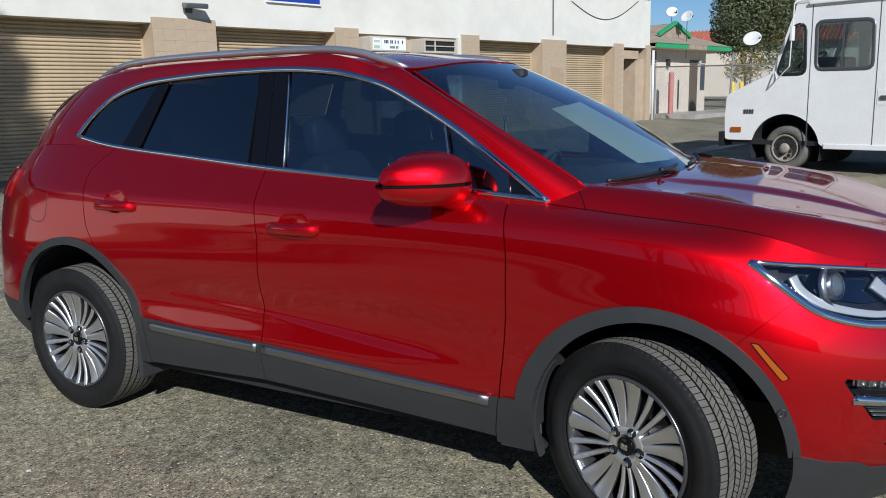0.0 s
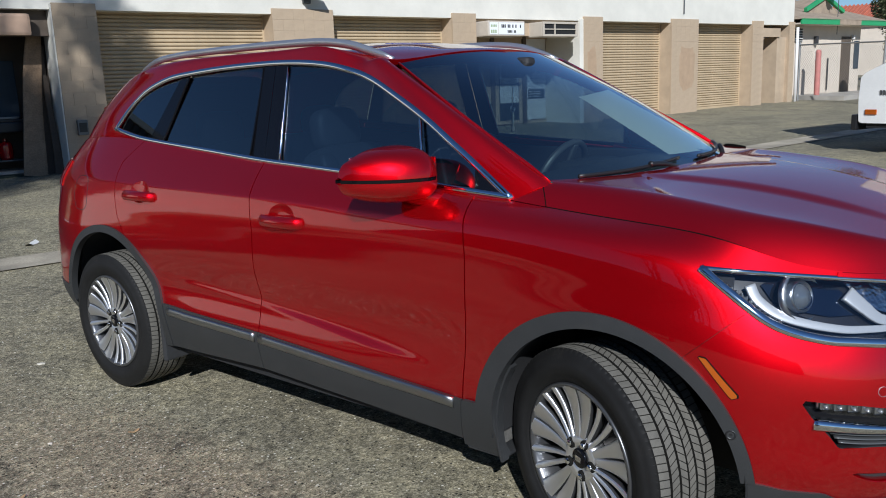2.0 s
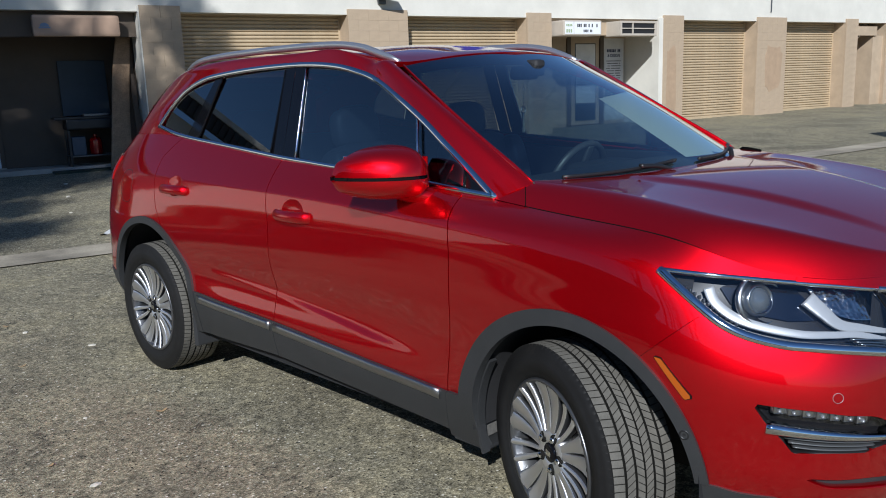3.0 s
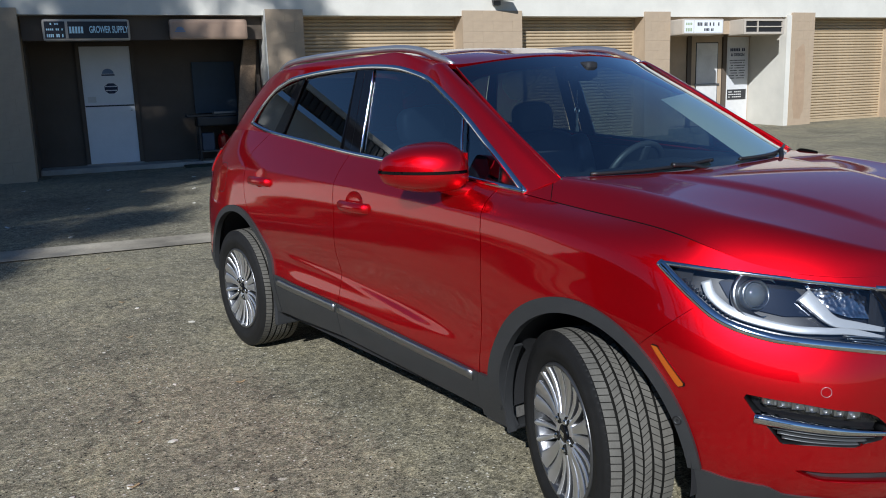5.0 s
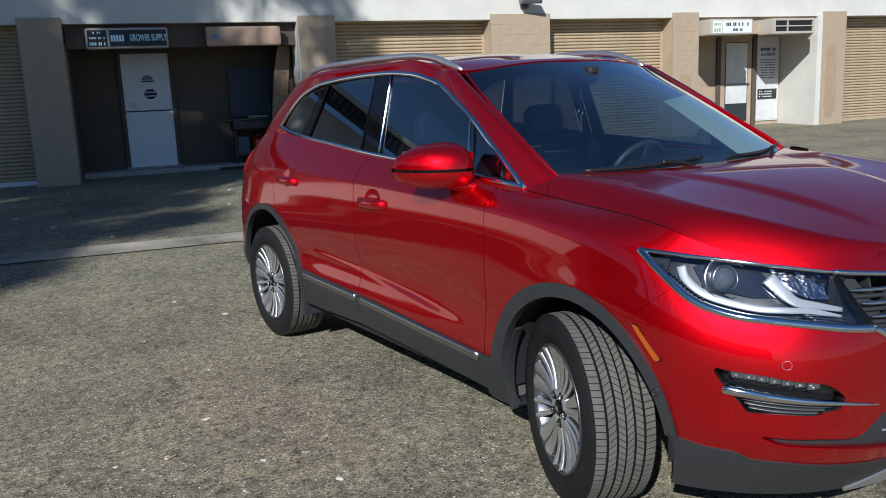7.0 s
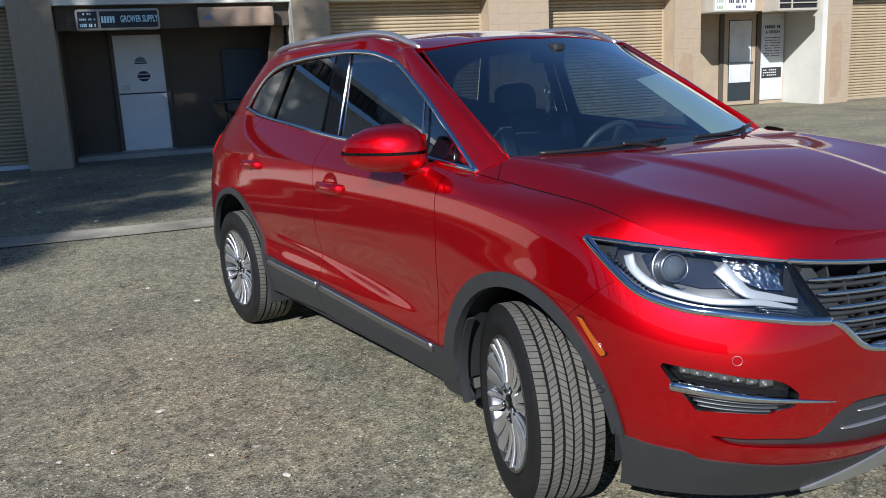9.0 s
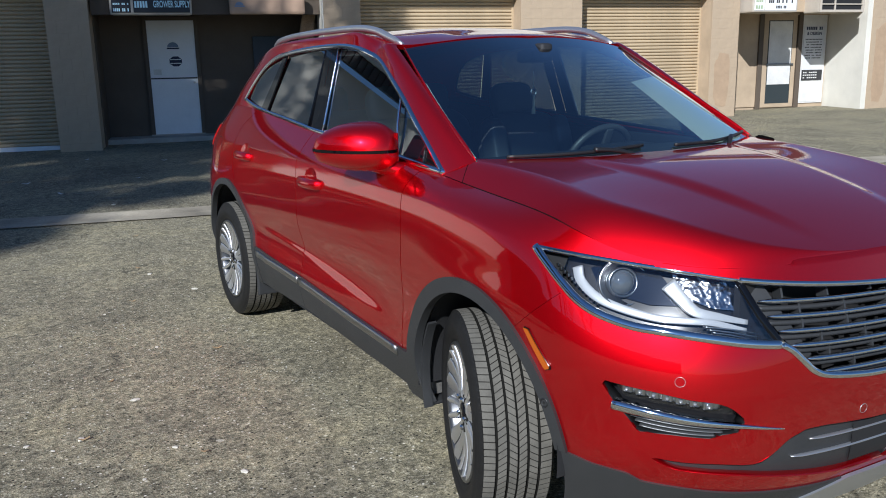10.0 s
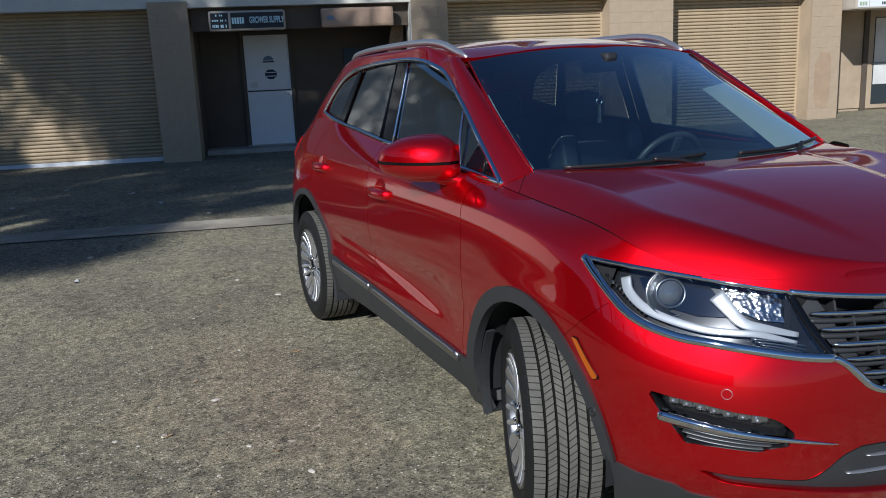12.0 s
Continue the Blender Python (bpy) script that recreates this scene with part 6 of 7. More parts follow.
def spoke_bm(wide):
    """A spoke with a bowed run from hub to rim, rounded shoulders and a shallow channel or ridge."""
    bm = bmesh.new()
    w0, w1 = (.0125, .0345) if wide else (.0074, .0125)
    st = [(.050, -.097), (.070, -.097), (.09, -.095), (.115, -.093), (.14, -.093), (.17, -.096), (.198, -.102), (.216, -.108), (.226, -.111)]
    prev = None
    for r, y in st:
        t = (r - .05) / .176
        w = w0 + (w1 - w0) * t ** 1.5
        dep = .030 - .006 * t
        mid = -.0035 * t if wide else -.005
        ring = [(-w, y + .010), (-w * .94, y + .002), (-w * .70, y), (0, y + mid), (w * .70, y), (w * .94, y + .002), (w, y + .010), (w * .7, y + dep), (-w * .7, y + dep)]
        vs2 = [bm.verts.new((x, yy, r)) for x, yy in ring]
        n = len(ring)
        if prev:
            for j in range(n):
                f = bm.faces.new((prev[j], prev[(j + 1) % n], vs2[(j + 1) % n], vs2[j]))
                f.material_index = 0 if j in (1, 2, 3, 4) else 1
        prev = vs2
    return bm


ME_TYRE = mesh_keep(tyre_bm(), "tyre", [M_RUBBER, M_TREAD, M_HOLLOW, M_SIPE])
ME_RIM = mesh_keep(lathe([(.200, .09), (.206, .06), (.206, -.05), (.212, -.085), (.219, -.100), (.224, -.112), (.2335, -.114), (.2365, -.109), (.2365, -.10), (.236, .095)], (0, 0, 0), (0, 1, 0), 72), "rim", [M_ALLOY_GREY], True)
ME_SPOKES = [mesh_keep(spoke_bm(w), "spoke", [M_ALLOY_MID if w else M_ALLOY, M_ALLOY_GREY], True) for w in (True, False)]
ME_HUB = mesh_keep(lathe([(.0005, -.093), (.036, -.094), (.040, -.098), (.050, -.100), (.066, -.099), (.074, -.092), (.078, -.070), (.06, -.04)], (0, 0, 0), (0, 1, 0), 40), "hub", [M_ALLOY], True)
ME_CAP = mesh_keep(lathe([(.031, -.094), (.031, -.101), (.027, -.104), (.0005, -.1045)], (0, 0, 0), (0, 1, 0), 28), "centre_cap", [M_BLACK_GLOSS], True)
bm = boxm(-.013, .013, -.1065, -.1045, -.009, .009, .0008)
box(bm, -.002, .002, -.1075, -.1055, -.009, .009)
ME_EMBLEM = mesh_keep(bm, "emblem", [M_CHROME], False)
ME_NUT = mesh_keep(lathe([(.0125, -.088), (.0125, -.096), (.0095, -.098), (.0095, -.108), (.006, -.112), (.0003, -.1125)], (0, 0, 0), (0, 1, 0), 10), "lug_nut", [M_CHROME], False)
# flat dark disc stands in for the shade in each nut's hollow
ME_POCKET = mesh_keep(lathe([(.0005, -.1008), (.0170, -.1008), (.0175, -.100), (.0175, -.09)], (0, 0, 0), (0, 1, 0), 18), "nut_pocket", [M_HOLLOW], True)
ME_DISC = mesh_keep(lathe([(.07, -.045), (.155, -.045), (.155, -.02), (.07, -.02)], (0, 0, 0), (0, 1, 0), 40), "brake_disc", [M_DISC], False)
ME_CALIPER = mesh_keep(boxm(-.06, .06, -.065, .01, .10, .17, .012), "caliper", [M_GREY_SATIN], False)
ME_BACK = mesh_keep(lathe([(.0005, .03), (.2, .03), (.2, .04), (.0005, .04)], (0, 0, 0), (0, 1, 0), 40), "backing_plate", [M_DARK], False)


def wheel(x, side, steer):
    """A wheel whose outer face looks along -y of its own axes."""
    w = part("wheel", ME_RIM, None, car, "multi-spoke machined alloy wheel")
    w.matrix_basis = pose(x, side * .789, .346, 0, 0, steer + (0 if side < 0 else 180)) @ pose(0, 0, 0, 0, 7, 0)
    part("tyre", ME_TYRE, None, w, "black treaded tyre")
    for k in range(20):
        part("spoke", ME_SPOKES[0 if k % 4 in (0, 3) else 1], None, w, m=pose(0, 0, 0, 0, 18 * k + (1.5 if k % 4 in (1, 3) else -1.5) * (1 if k % 4 in (1, 2) else 0), 0))
    for me in (ME_HUB, ME_CAP, ME_EMBLEM, ME_DISC, ME_CALIPER, ME_BACK):
        part(me.name.split(".")[0], me, None, w)
    for k in range(5):
        a = 2 * math.pi * (k + .25) / 5
        part("nut_pocket", ME_POCKET, None, w, m=Matrix.Translation((.0545 * math.sin(a), 0, .0545 * math.cos(a))))
        part("lug_nut", ME_NUT, None, w, m=Matrix.Translation((.0545 * math.sin(a), 0, .0545 * math.cos(a))))


for x, side, st in ((.016, -1, -20), (.016, 1, -17), (-2.69, -1, 0), (-2.69, 1, 0)):
    wheel(x, side, st)

# cabin
bm = boxm(-2.95, -.30, -.70, .70, .42, .50, .01)
part("cabin_floor", bm, M_CABIN, car, "dark carpet")
flank_pair("door_card", boxm(-2.5, -.48, .695, .715, .50, 1.13, .01), M_CABIN, car, "dark door lining", orient=False, smooth=False)
part("headliner", patch(lambda u, v: Vector((lambda q: (q[0], q[1] * .96, q[2] - .035))(UPPER(u, v))), np.linspace(UPPER_T[1], UPPER_T[-1] - .06, 30), np.linspace(.62, 1, 8)), M_LINING, car, "grey headliner", smooth=True)
part("headliner", patch(lambda u, v: Vector((lambda q: (q[0], -q[1] * .96, q[2] - .035))(UPPER(u, v))), np.linspace(UPPER_T[1], UPPER_T[-1] - .06, 30), np.linspace(.62, 1, 8)), M_LINING, car, "grey headliner", smooth=True)
bm = patch(lambda u, v: Vector((-.34 - .42 * v - .05 * (1 - abs(u) ** 2) * (1 - v), u * .70, 1.085 + .05 * math.sin(v * 2.2) - .10 * v * v * v)), np.linspace(-1, 1, 30), np.linspace(-.45, 1, 14))
dash = part("dashboard", bm, M_DASH, car, "dark soft dashboard", smooth=True)
dash.modifiers.new("thickness", 'SOLIDIFY').thickness = .02
bm = boxm(-.76, -.42, -.70, .70, .55, .99, .05)
part("fascia", bm, M_CABIN, dash)
bm = boxm(-.80, -.62, .20, .56, 1.04, 1.11, .035)
part("instrument_hood", bm, M_DASH, dash, smooth=True)
bm = lathe([(.185 + .016 * math.cos(a), .016 * math.sin(a)) for a in np.linspace(0, 2 * math.pi, 13)], (0, 0, 0), (0, 0, 1), 40)
box(bm, -.18, .18, -.02, .02, -.02, -.005, .005)
box(bm, -.02, .02, -.18, 0, -.02, -.005, .005)
box(bm, -.07, .07, -.055, .055, -.03, .012, .02)
part("steering_wheel", bm, M_CABIN_GREY, car, "grey leather steering wheel", smooth=True, m=Matrix.Translation((-.86, .37, 1.015)) @ pose(0, 0, 0, 0, -66, 0) @ pose(0, 0, 0, 0, 0, 90))


def cushion(sx, sy, sz, m, e=.45):
    """A padded form with soft corners."""
    def f(a, b):
        p = [abs(v) ** e * (1 if v > 0 else -1) for v in (math.cos(a) * math.cos(b), math.sin(a) * math.cos(b), math.sin(b))]
        return m @ Vector((sx * p[0], sy * p[1], sz * p[2]))
    bm = patch(f, np.linspace(0, 2 * math.pi, 37), np.linspace(-math.pi / 2, math.pi / 2, 19))
    bmesh.ops.remove_doubles(bm, verts=bm.verts[:], dist=.0005)
    return bm


def seat(x, y, rear=False):
    w = .25 if not rear else .60
    s2 = part("seat", cushion(.27, w, .09, Matrix.Translation((x + .24, y, .68))), M_SEAT, car, "grey leather seat", smooth=True)
    lean = Matrix.Translation((x, y, .70)) @ pose(0, 0, 0, 0, -15, 0)
    part("backrest", cushion(.085, w * .96, .29, lean @ Matrix.Translation((-.02, 0, .25))), M_SEAT, s2, smooth=True)
    if not rear:
        for side in (-1, 1):
            part("bolster", cushion(.07, .05, .24, lean @ Matrix.Translation((.05, side * w * .82, .26))), M_SEAT, s2, smooth=True)
    for yy in ((y,) if not rear else (y - .34, y + .34)):
        top = Matrix.Translation((x - (.20 if not rear else .20), yy, 1.285 if not rear else 1.27)) @ pose(0, 0, 0, 0, -8, 0)
        hr = part("headrest", cushion(.055, .125, .095, top, .6), M_SEAT, s2, smooth=True)
        for dy in (-.05, .05):
            part("headrest_post", cyl(bmesh.new(), top @ Vector((0, dy, -.16)), top @ Vector((0, dy, -.07)), .006, seg=8), M_STEEL, hr)


seat(-1.37, -.36)
seat(-1.37, .36)
seat(-2.25, 0, True)
flank_pair("pillar_lining", patch(lambda t, v: Vector(windscreen_pt(.985, v)) + Vector((-.012 - (.21 - .09 * v) * t, -.002 - .012 * t, -.014 - .03 * t)), np.linspace(0, 1, 5), np.linspace(.02, .70, 16)), M_LINING_LIGHT, car, "pale pillar lining", .01, orient=False)
p = Vector(windscreen_pt(0, .86))
bm = boxm(-.02, .02, -.105, .105, -.028, .028, .016, m=Matrix.Translation(p + Vector((-.09, 0, -.035))) @ pose(0, 0, 0, 0, 8, 14))
box(bm, -.02, .05, -.03, .03, .0, .07, .015, m=Matrix.Translation(p + Vector((-.05, 0, -.05))))
rv = part("rear_view_mirror", bm, M_CABIN, car, "dark rear-view mirror", smooth=True)
bm = bmesh.new()
o = p + Vector((-.10, 0, -.10))
cyl(bm, o, o + Vector((0, 0, -.08)), .0015, seg=6)
lathe([(.014, -.003), (.017, 0), (.014, .003), (.011, 0), (.014, -.003)], o + Vector((0, 0, -.092)), (1, 0, 0), 16, bm)
box(bm, -.003, .003, -.006, .006, -.17, -.105, .002, m=Matrix.Translation(o))
box(bm, -.003, .003, -.010, .010, -.19, -.165, .003, m=Matrix.Translation(o))
part("hanging_ornament", bm, M_SILVER, rv, "small silver pendant")

# ---- delivery truck: x forwards from the front axle, y to its left ----
TRUCK = pose(-1.0, 10.8, ground_z(-1.0, 10.8), 0, 0, 162.5)
truck = thing("delivery_truck", "white step van with sloping nose, parked on the lot", "truck", TRUCK)
SIDE = [(1.0, .47), (1.02, .8), (1.0, 1.17), (.92, 1.24), (.25, 1.53), (-.09, 2.50), (-.09, 2.56), (-5.5, 2.56), (-5.5, .36), (-.66, .36), (-.50, .47)]
VENT = [(.17, 1.50), (-.07, 2.25), (-.25, 2.25), (-.28, 1.50)]
DOORW = [(-.44, 1.56), (-.42, 2.27), (-1.24, 2.25), (-1.26, 1.55)]
s_sd, v_sd, d_sd = polygon_sd(SIDE), polygon_sd(VENT), polygon_sd(DOORW)


def truck_side(y, extra, name, mat, off=0.0, label=""):
    bm = patch(lambda x, z: (x, y + off, z), np.linspace(-5.6, 1.1, 90), np.linspace(.3, 2.6, 36), extra)
    ob = part(name, bm, mat, truck, label)
    md = ob.modifiers.new("thickness", 'SOLIDIFY')
    md.thickness, md.offset = .03, 0
    return ob


arch_t = lambda p: math.hypot(p.x, (p.z - .33) * 1.0) - .56
for y in (0.0, -2.1):
    truck_side(y, [lambda p: s_sd(p.x, p.z), arch_t, lambda p: -v_sd(p.x, p.z), lambda p: -d_sd(p.x, p.z), lambda p: math.hypot(p.x + 3.4, p.z - .33) - .5], "side_panel", M_TRUCK)
    truck_side(y, [lambda p: v_sd(p.x, p.z)], "vent_window", M_TRUCK_GLASS, -.012 if y == 0 else .012)
    truck_side(y, [lambda p: d_sd(p.x, p.z)], "door_window", M_TRUCK_GLASS, -.012 if y == 0 else .012)


def rounded(pts, r):
    out = []
    n = len(pts)
    for i in range(n):
        p, a, b = Vector(pts[i]), Vector(pts[i - 1]), Vector(pts[(i + 1) % n])
        for k in range(4):
            t = k / 3
            u, v = p + (a - p).normalized() * r, p + (b - p).normalized() * r
            out.append(tuple(u.lerp(p, t).lerp(p.lerp(v, t), t)))
    return out


for pts, w in ((VENT, .05), (DOORW, .055)):
    line = [(Vector((x, .015, z)), Vector((0, 1, 0))) for x, z in rounded(pts, .10)]
    part("window_rubber", sweep(line, w, .012, closed=True), M_GREY_SATIN if w > .052 else M_BLACK_PLASTIC, truck, smooth=True)
part("window_bar", boxm(-.835, -.805, .0, .022, 1.56, 2.26), M_GREY_SATIN, truck)
part("front", patch(lambda t, y: ((1.0 + .02 * math.sin(math.pi * t)), y, .47 + .70 * t), np.linspace(0, 1, 6), np.linspace(-2.1, 0, 8)), M_TRUCK, truck, smooth=True)
part("nose_top", patch(lambda t, y: (1.0 - .75 * t, y, 1.17 + .36 * t ** .8), np.linspace(0, 1, 8), np.linspace(-2.1, 0, 8)), M_TRUCK, truck, smooth=True)
part("windscreen", patch(lambda t, y: (.25 - .34 * t, y, 1.56 + .92 * t), np.linspace(0, 1, 4), np.linspace(-2.05, -.05, 8)), M_TRUCK_GLASS, truck)
part("roof_box", boxm(-5.5, -.05, -2.14, .035, 2.55, 3.15, .05), M_TRUCK, truck, "white roof box")
part("gutter_rail", boxm(-5.5, -.3, .03, .06, 2.53, 2.57, .008), M_TRUCK, truck)
part("roof_mark", lathe([(.035, .036), (.04, .04), (.028, .042), (.0005, .042)], (-1.0, 0, 2.82), (0, 1, 0), 16), M_GREY_SATIN, truck)
part("floor", boxm(-5.5, .9, -2.05, -.03, .40, .47), M_DARK, truck)
part("front_bumper", boxm(1.03, 1.12, -2.1, .02, .36, .60, .015), M_BLACK_PLASTIC, truck, "black bumper")
for x in (-.35, -1.32):
    part("door_seam", boxm(x - .006, x + .006, .0, .018, .40, 2.56), M_GREY_SATIN, truck)
part("sill", boxm(-5.5, -.62, -.01, .03, .36, .44, .01), M_TRUCK, truck)
part("marker_lamp", boxm(.72, .90, .01, .035, .60, .68, .01), M_AMBER, truck, "amber marker lamp")
bars(truck, M_GREY_SATIN, .52, .70, .93, .07, .022, 4, 3)
part("wheel_well", patch(lambda a, y: (.56 * math.cos(a), y, .33 + .56 * math.sin(a)), np.linspace(-.3, math.pi + .3, 20), np.linspace(-.6, -.01, 3)), M_DARK, truck)
part("wheel_well", boxm(-.6, .6, -.62, -.60, .1, .95), M_DARK, truck)
part("door_handle", boxm(-1.50, -1.40, .012, .045, 1.10, 1.16, .012), M_GREY_SATIN, truck)
part("handle_plate", boxm(-1.57, -1.35, .012, .02, 1.02, 1.24, .004), M_TRUCK, truck)
part("step_light", boxm(-1.80, -1.76, .0, .05, .22, .36, .004), M_GREY_SATIN, truck)
bm = bmesh.new()
for p, q in (((.18, .05, 1.55), (.10, .16, 1.42)), ((.10, .16, 1.42), (-.12, .22, 1.62)), ((-.12, .22, 1.62), (-.14, .20, 2.55)), ((-.14, .20, 2.55), (-.14, .02, 2.62))):
    cyl(bm, p, q, .009, seg=8)
arm_t = part("mirror_arm", bm, M_NOTICE, truck)
part("mirror_head", boxm(-.15, -.11, .15, .25, 2.0, 2.22, .01), M_NOTICE, arm_t)
for x in (0, -3.4):
    for y, s in ((-.02, 1), (-2.08, -1)):
        w = part("wheel", lathe([(.0005, .0), (.19, .0), (.20, .03), (.185, .05), (.21, .055), (.218, .05)], (x, y - .06 * s, .35), (0, s, 0), 32), M_RIM_DUSTY, truck, "dusty steel wheel", smooth=True)
        part("tyre", lathe([(.212, -.12), (.218, .02), (.25, .045), (.30, .05), (.335, .035), (.35, .005), (.35, -.16), (.30, -.19), (.212, -.18)], (x, y - .06 * s, .35), (0, s, 0), 40), M_TREAD, w, "grey worn tyre", smooth=True)
        part("hub", lathe([(.08, .04), (.08, .075), (.06, .095), (.0005, .097)], (x, y - .06 * s, .35), (0, s, 0), 20), M_RIM_DUSTY, w, smooth=True)
        for k in range(6):
            a = math.pi * k / 3
            # dark discs on the steel for the shade in the hand holes
            part("hand_hole", lathe([(.034, .041), (.03, .0445), (.0005, .0445)], (x + .135 * math.cos(a), y - .055 * s, .35 + .135 * math.sin(a)), (0, s, 0), 10), M_DARK, w)
part("seat", boxm(-.75, -.25, -.75, -.2, 1.0, 1.75, .06), M_CABIN, truck)
part("steering_wheel", lathe([(.22 + .015 * math.cos(a), .015 * math.sin(a)) for a in np.linspace(0, 6.283, 9)], (-.18, -.45, 1.72), (.5, 0, .86), 24), M_CABIN, truck, smooth=True)

# ---- small house beyond the building ----
hs = thing("small_house", "cream stucco house with tan shingle roof and green fascia", "house", BF @ Matrix.Translation((27.6, .95, front_ground(29, .9))))
part("wall", boxm(0.0, 4.7, 0, 7, 0, 2.5), M_CREAM, hs)
part("fascia", boxm(-.55, 5.7, -.62, -.56, 2.40, 2.58), M_GREEN, hs, "green fascia board")
part("fascia", boxm(1.9, 3.4, -.632, -.621, 2.40, 2.58), M_SHINGLE, hs, "unpainted part of the fascia")
part("soffit", boxm(-.55, 5.7, -.58, .0, 2.40, 2.44), M_CREAM, hs)
bm = bmesh.new()
c = [(-.6, -.64, 2.56), (5.75, -.64, 2.56), (5.75, 7.5, 2.56), (-.6, 7.5, 2.56), (2.0, 3.4, 3.95), (3.4, 3.4, 3.95)]
v6 = [bm.verts.new(p) for p in c]
for f in ((0, 1, 5, 4), (1, 2, 5), (2, 3, 4, 5), (3, 0, 4), (3, 2, 1, 0)):
    bm.faces.new([v6[i] for i in f])
part("roof", bm, M_SHINGLE, hs, "tan shingle roof")
bm = bmesh.new()
for p, q in (((1.2, .25, 2.95), (2.5, .25, 3.44)), ((2.5, .25, 3.44), (3.8, .25, 2.95))):
    d2 = (Vector(q) - Vector(p))
    m = Matrix.Translation((Vector(p) + Vector(q)) / 2) @ d2.to_track_quat("X", "Z").to_matrix().to_4x4()
    box(bm, -d2.length / 2, d2.length / 2, -.06, .06, -.06, .06, m=m)
part("gable", bm, M_GREEN, hs, "green gable trim")
bm = bmesh.new()
v4 = [bm.verts.new(p) for p in ((1.25, .3, 2.8), (3.75, .3, 2.8), (2.5, .3, 3.41), (1.25, 3, 2.8), (3.75, 3, 2.8), (2.5, 3, 3.41))]
for f in ((0, 1, 2), (0, 2, 5, 3), (1, 4, 5, 2), (3, 5, 4)):
    bm.faces.new([v4[i] for i in f])
part("dormer", bm, M_SHINGLE, hs)
part("door", boxm(3.3, 3.95, -.03, .02, .0, 2.05, .01), M_BROWN, hs, "brown door")
part("window", boxm(4.25, 4.6, -.03, .02, .9, 1.9, .01), M_BOARD, hs)
part("louvre", boxm(.05, .55, -.05, .0, 1.85, 2.3, .01), M_DARK_TRIM, hs)
for k in range(5):
    part("louvre_blade", boxm(.07, .53, -.08, -.03, 1.88 + .085 * k, 1.90 + .085 * k), M_NOTICE, hs)
part("wall_lamp", boxm(1.35, 1.47, -.14, .0, 1.75, 2.05, .03), M_DARK_TRIM, hs)
part("wall_lamp", boxm(4.0, 4.08, -.12, .0, 1.95, 2.1, .02), M_NOTICE, hs)
part("meter_box", boxm(1.5, 1.7, -.1, .0, 1.2, 1.55, .015), M_NOTICE, hs)
part("pipe", cyl(bmesh.new(), (2.3, -.06, .2), (2.3, -.06, 1.3), .025, seg=8), M_DARK_TRIM, hs)
part("panel_door", boxm(1.6, 2.4, -.012, 0, .1, 1.9, .004), M_CREAM, hs)
structure("pavement", boxm(27.0, 34.0, -1.2, 1.0, .1, front_ground(30, 0) + .10, .01), M_CONCRETE, "raised concrete pavement before the house", category="pavement")


def dish(loc, r, tilt, turn, pole):
    ob = thing("satellite_dish", "grey satellite dish on a bent arm", "dish", BF @ Matrix.Translation(loc), "satellite dishes")
    prof = [(r * k / 6, .22 * r * (k / 6) ** 2) for k in range(1, 7)]
    b = lathe([(.001, 0)] + prof, (0, 0, 0), (0, 0, 1), 22)
    p = part("reflector", b, M_NOTICE, ob, smooth=True, m=pose(0, 0, .55, tilt, 0, turn))
    p.modifiers.new("thickness", 'SOLIDIFY').thickness = .015
    b = bmesh.new()
    cyl(b, (0, 0, -pole), (0, 0, .5), .014, seg=8)
    part("mast", b, M_GREY_SATIN, ob)
    b = bmesh.new()
    cyl(b, (0, 0, .5), (0, -r * .9, .5 + r * .3), .015, seg=6)
    box(b, -.03, .03, -r * .95, -r * .85, .45 + r * .3, .55 + r * .3)
    part("arm", b, M_GREY_SATIN, ob)


dish((29.97, 1.28, 3.75), .22, 58, -60, .95)
dish((30.1, .72, 3.55), .24, 58, -95, .95)
dish((28.76, -2.34, 2.5), .30, 52, -80, 2.2)


def bollard(a, d, h, mat, label):
    z = front_ground(a, d)
    ob = part("bollard", lathe([(.0005, h), (.05, h - .005), (.085, h - .04), (.09, h - .09), (.09, 0)], (0, 0, 0), (0, 0, 1), 18), mat, smooth=True)
    ob.matrix_world = BF @ Matrix.Translation((a, d, z + .05))
    tagged(ob, label, "bollard")


bollard(29.74, -1.29, 1.15, M_YELLOW, "bright yellow steel bollard on the pavement")
bollard(30.25, -1.40, 1.15, M_YELLOW, "bright yellow steel bollard on the pavement")
bollard(27.75, .1, 1.55, M_FADED_RED, "faded red and white steel post")

# chain-link fence
F0, F1, F2 = Vector((-7.0, 25.4)), Vector((-4.1, 23.0)), Vector((3.5, 22.0))
fence = thing("chain_link_fence", "grey chain-link fence between steel posts", "fence", Matrix.Identity(4))


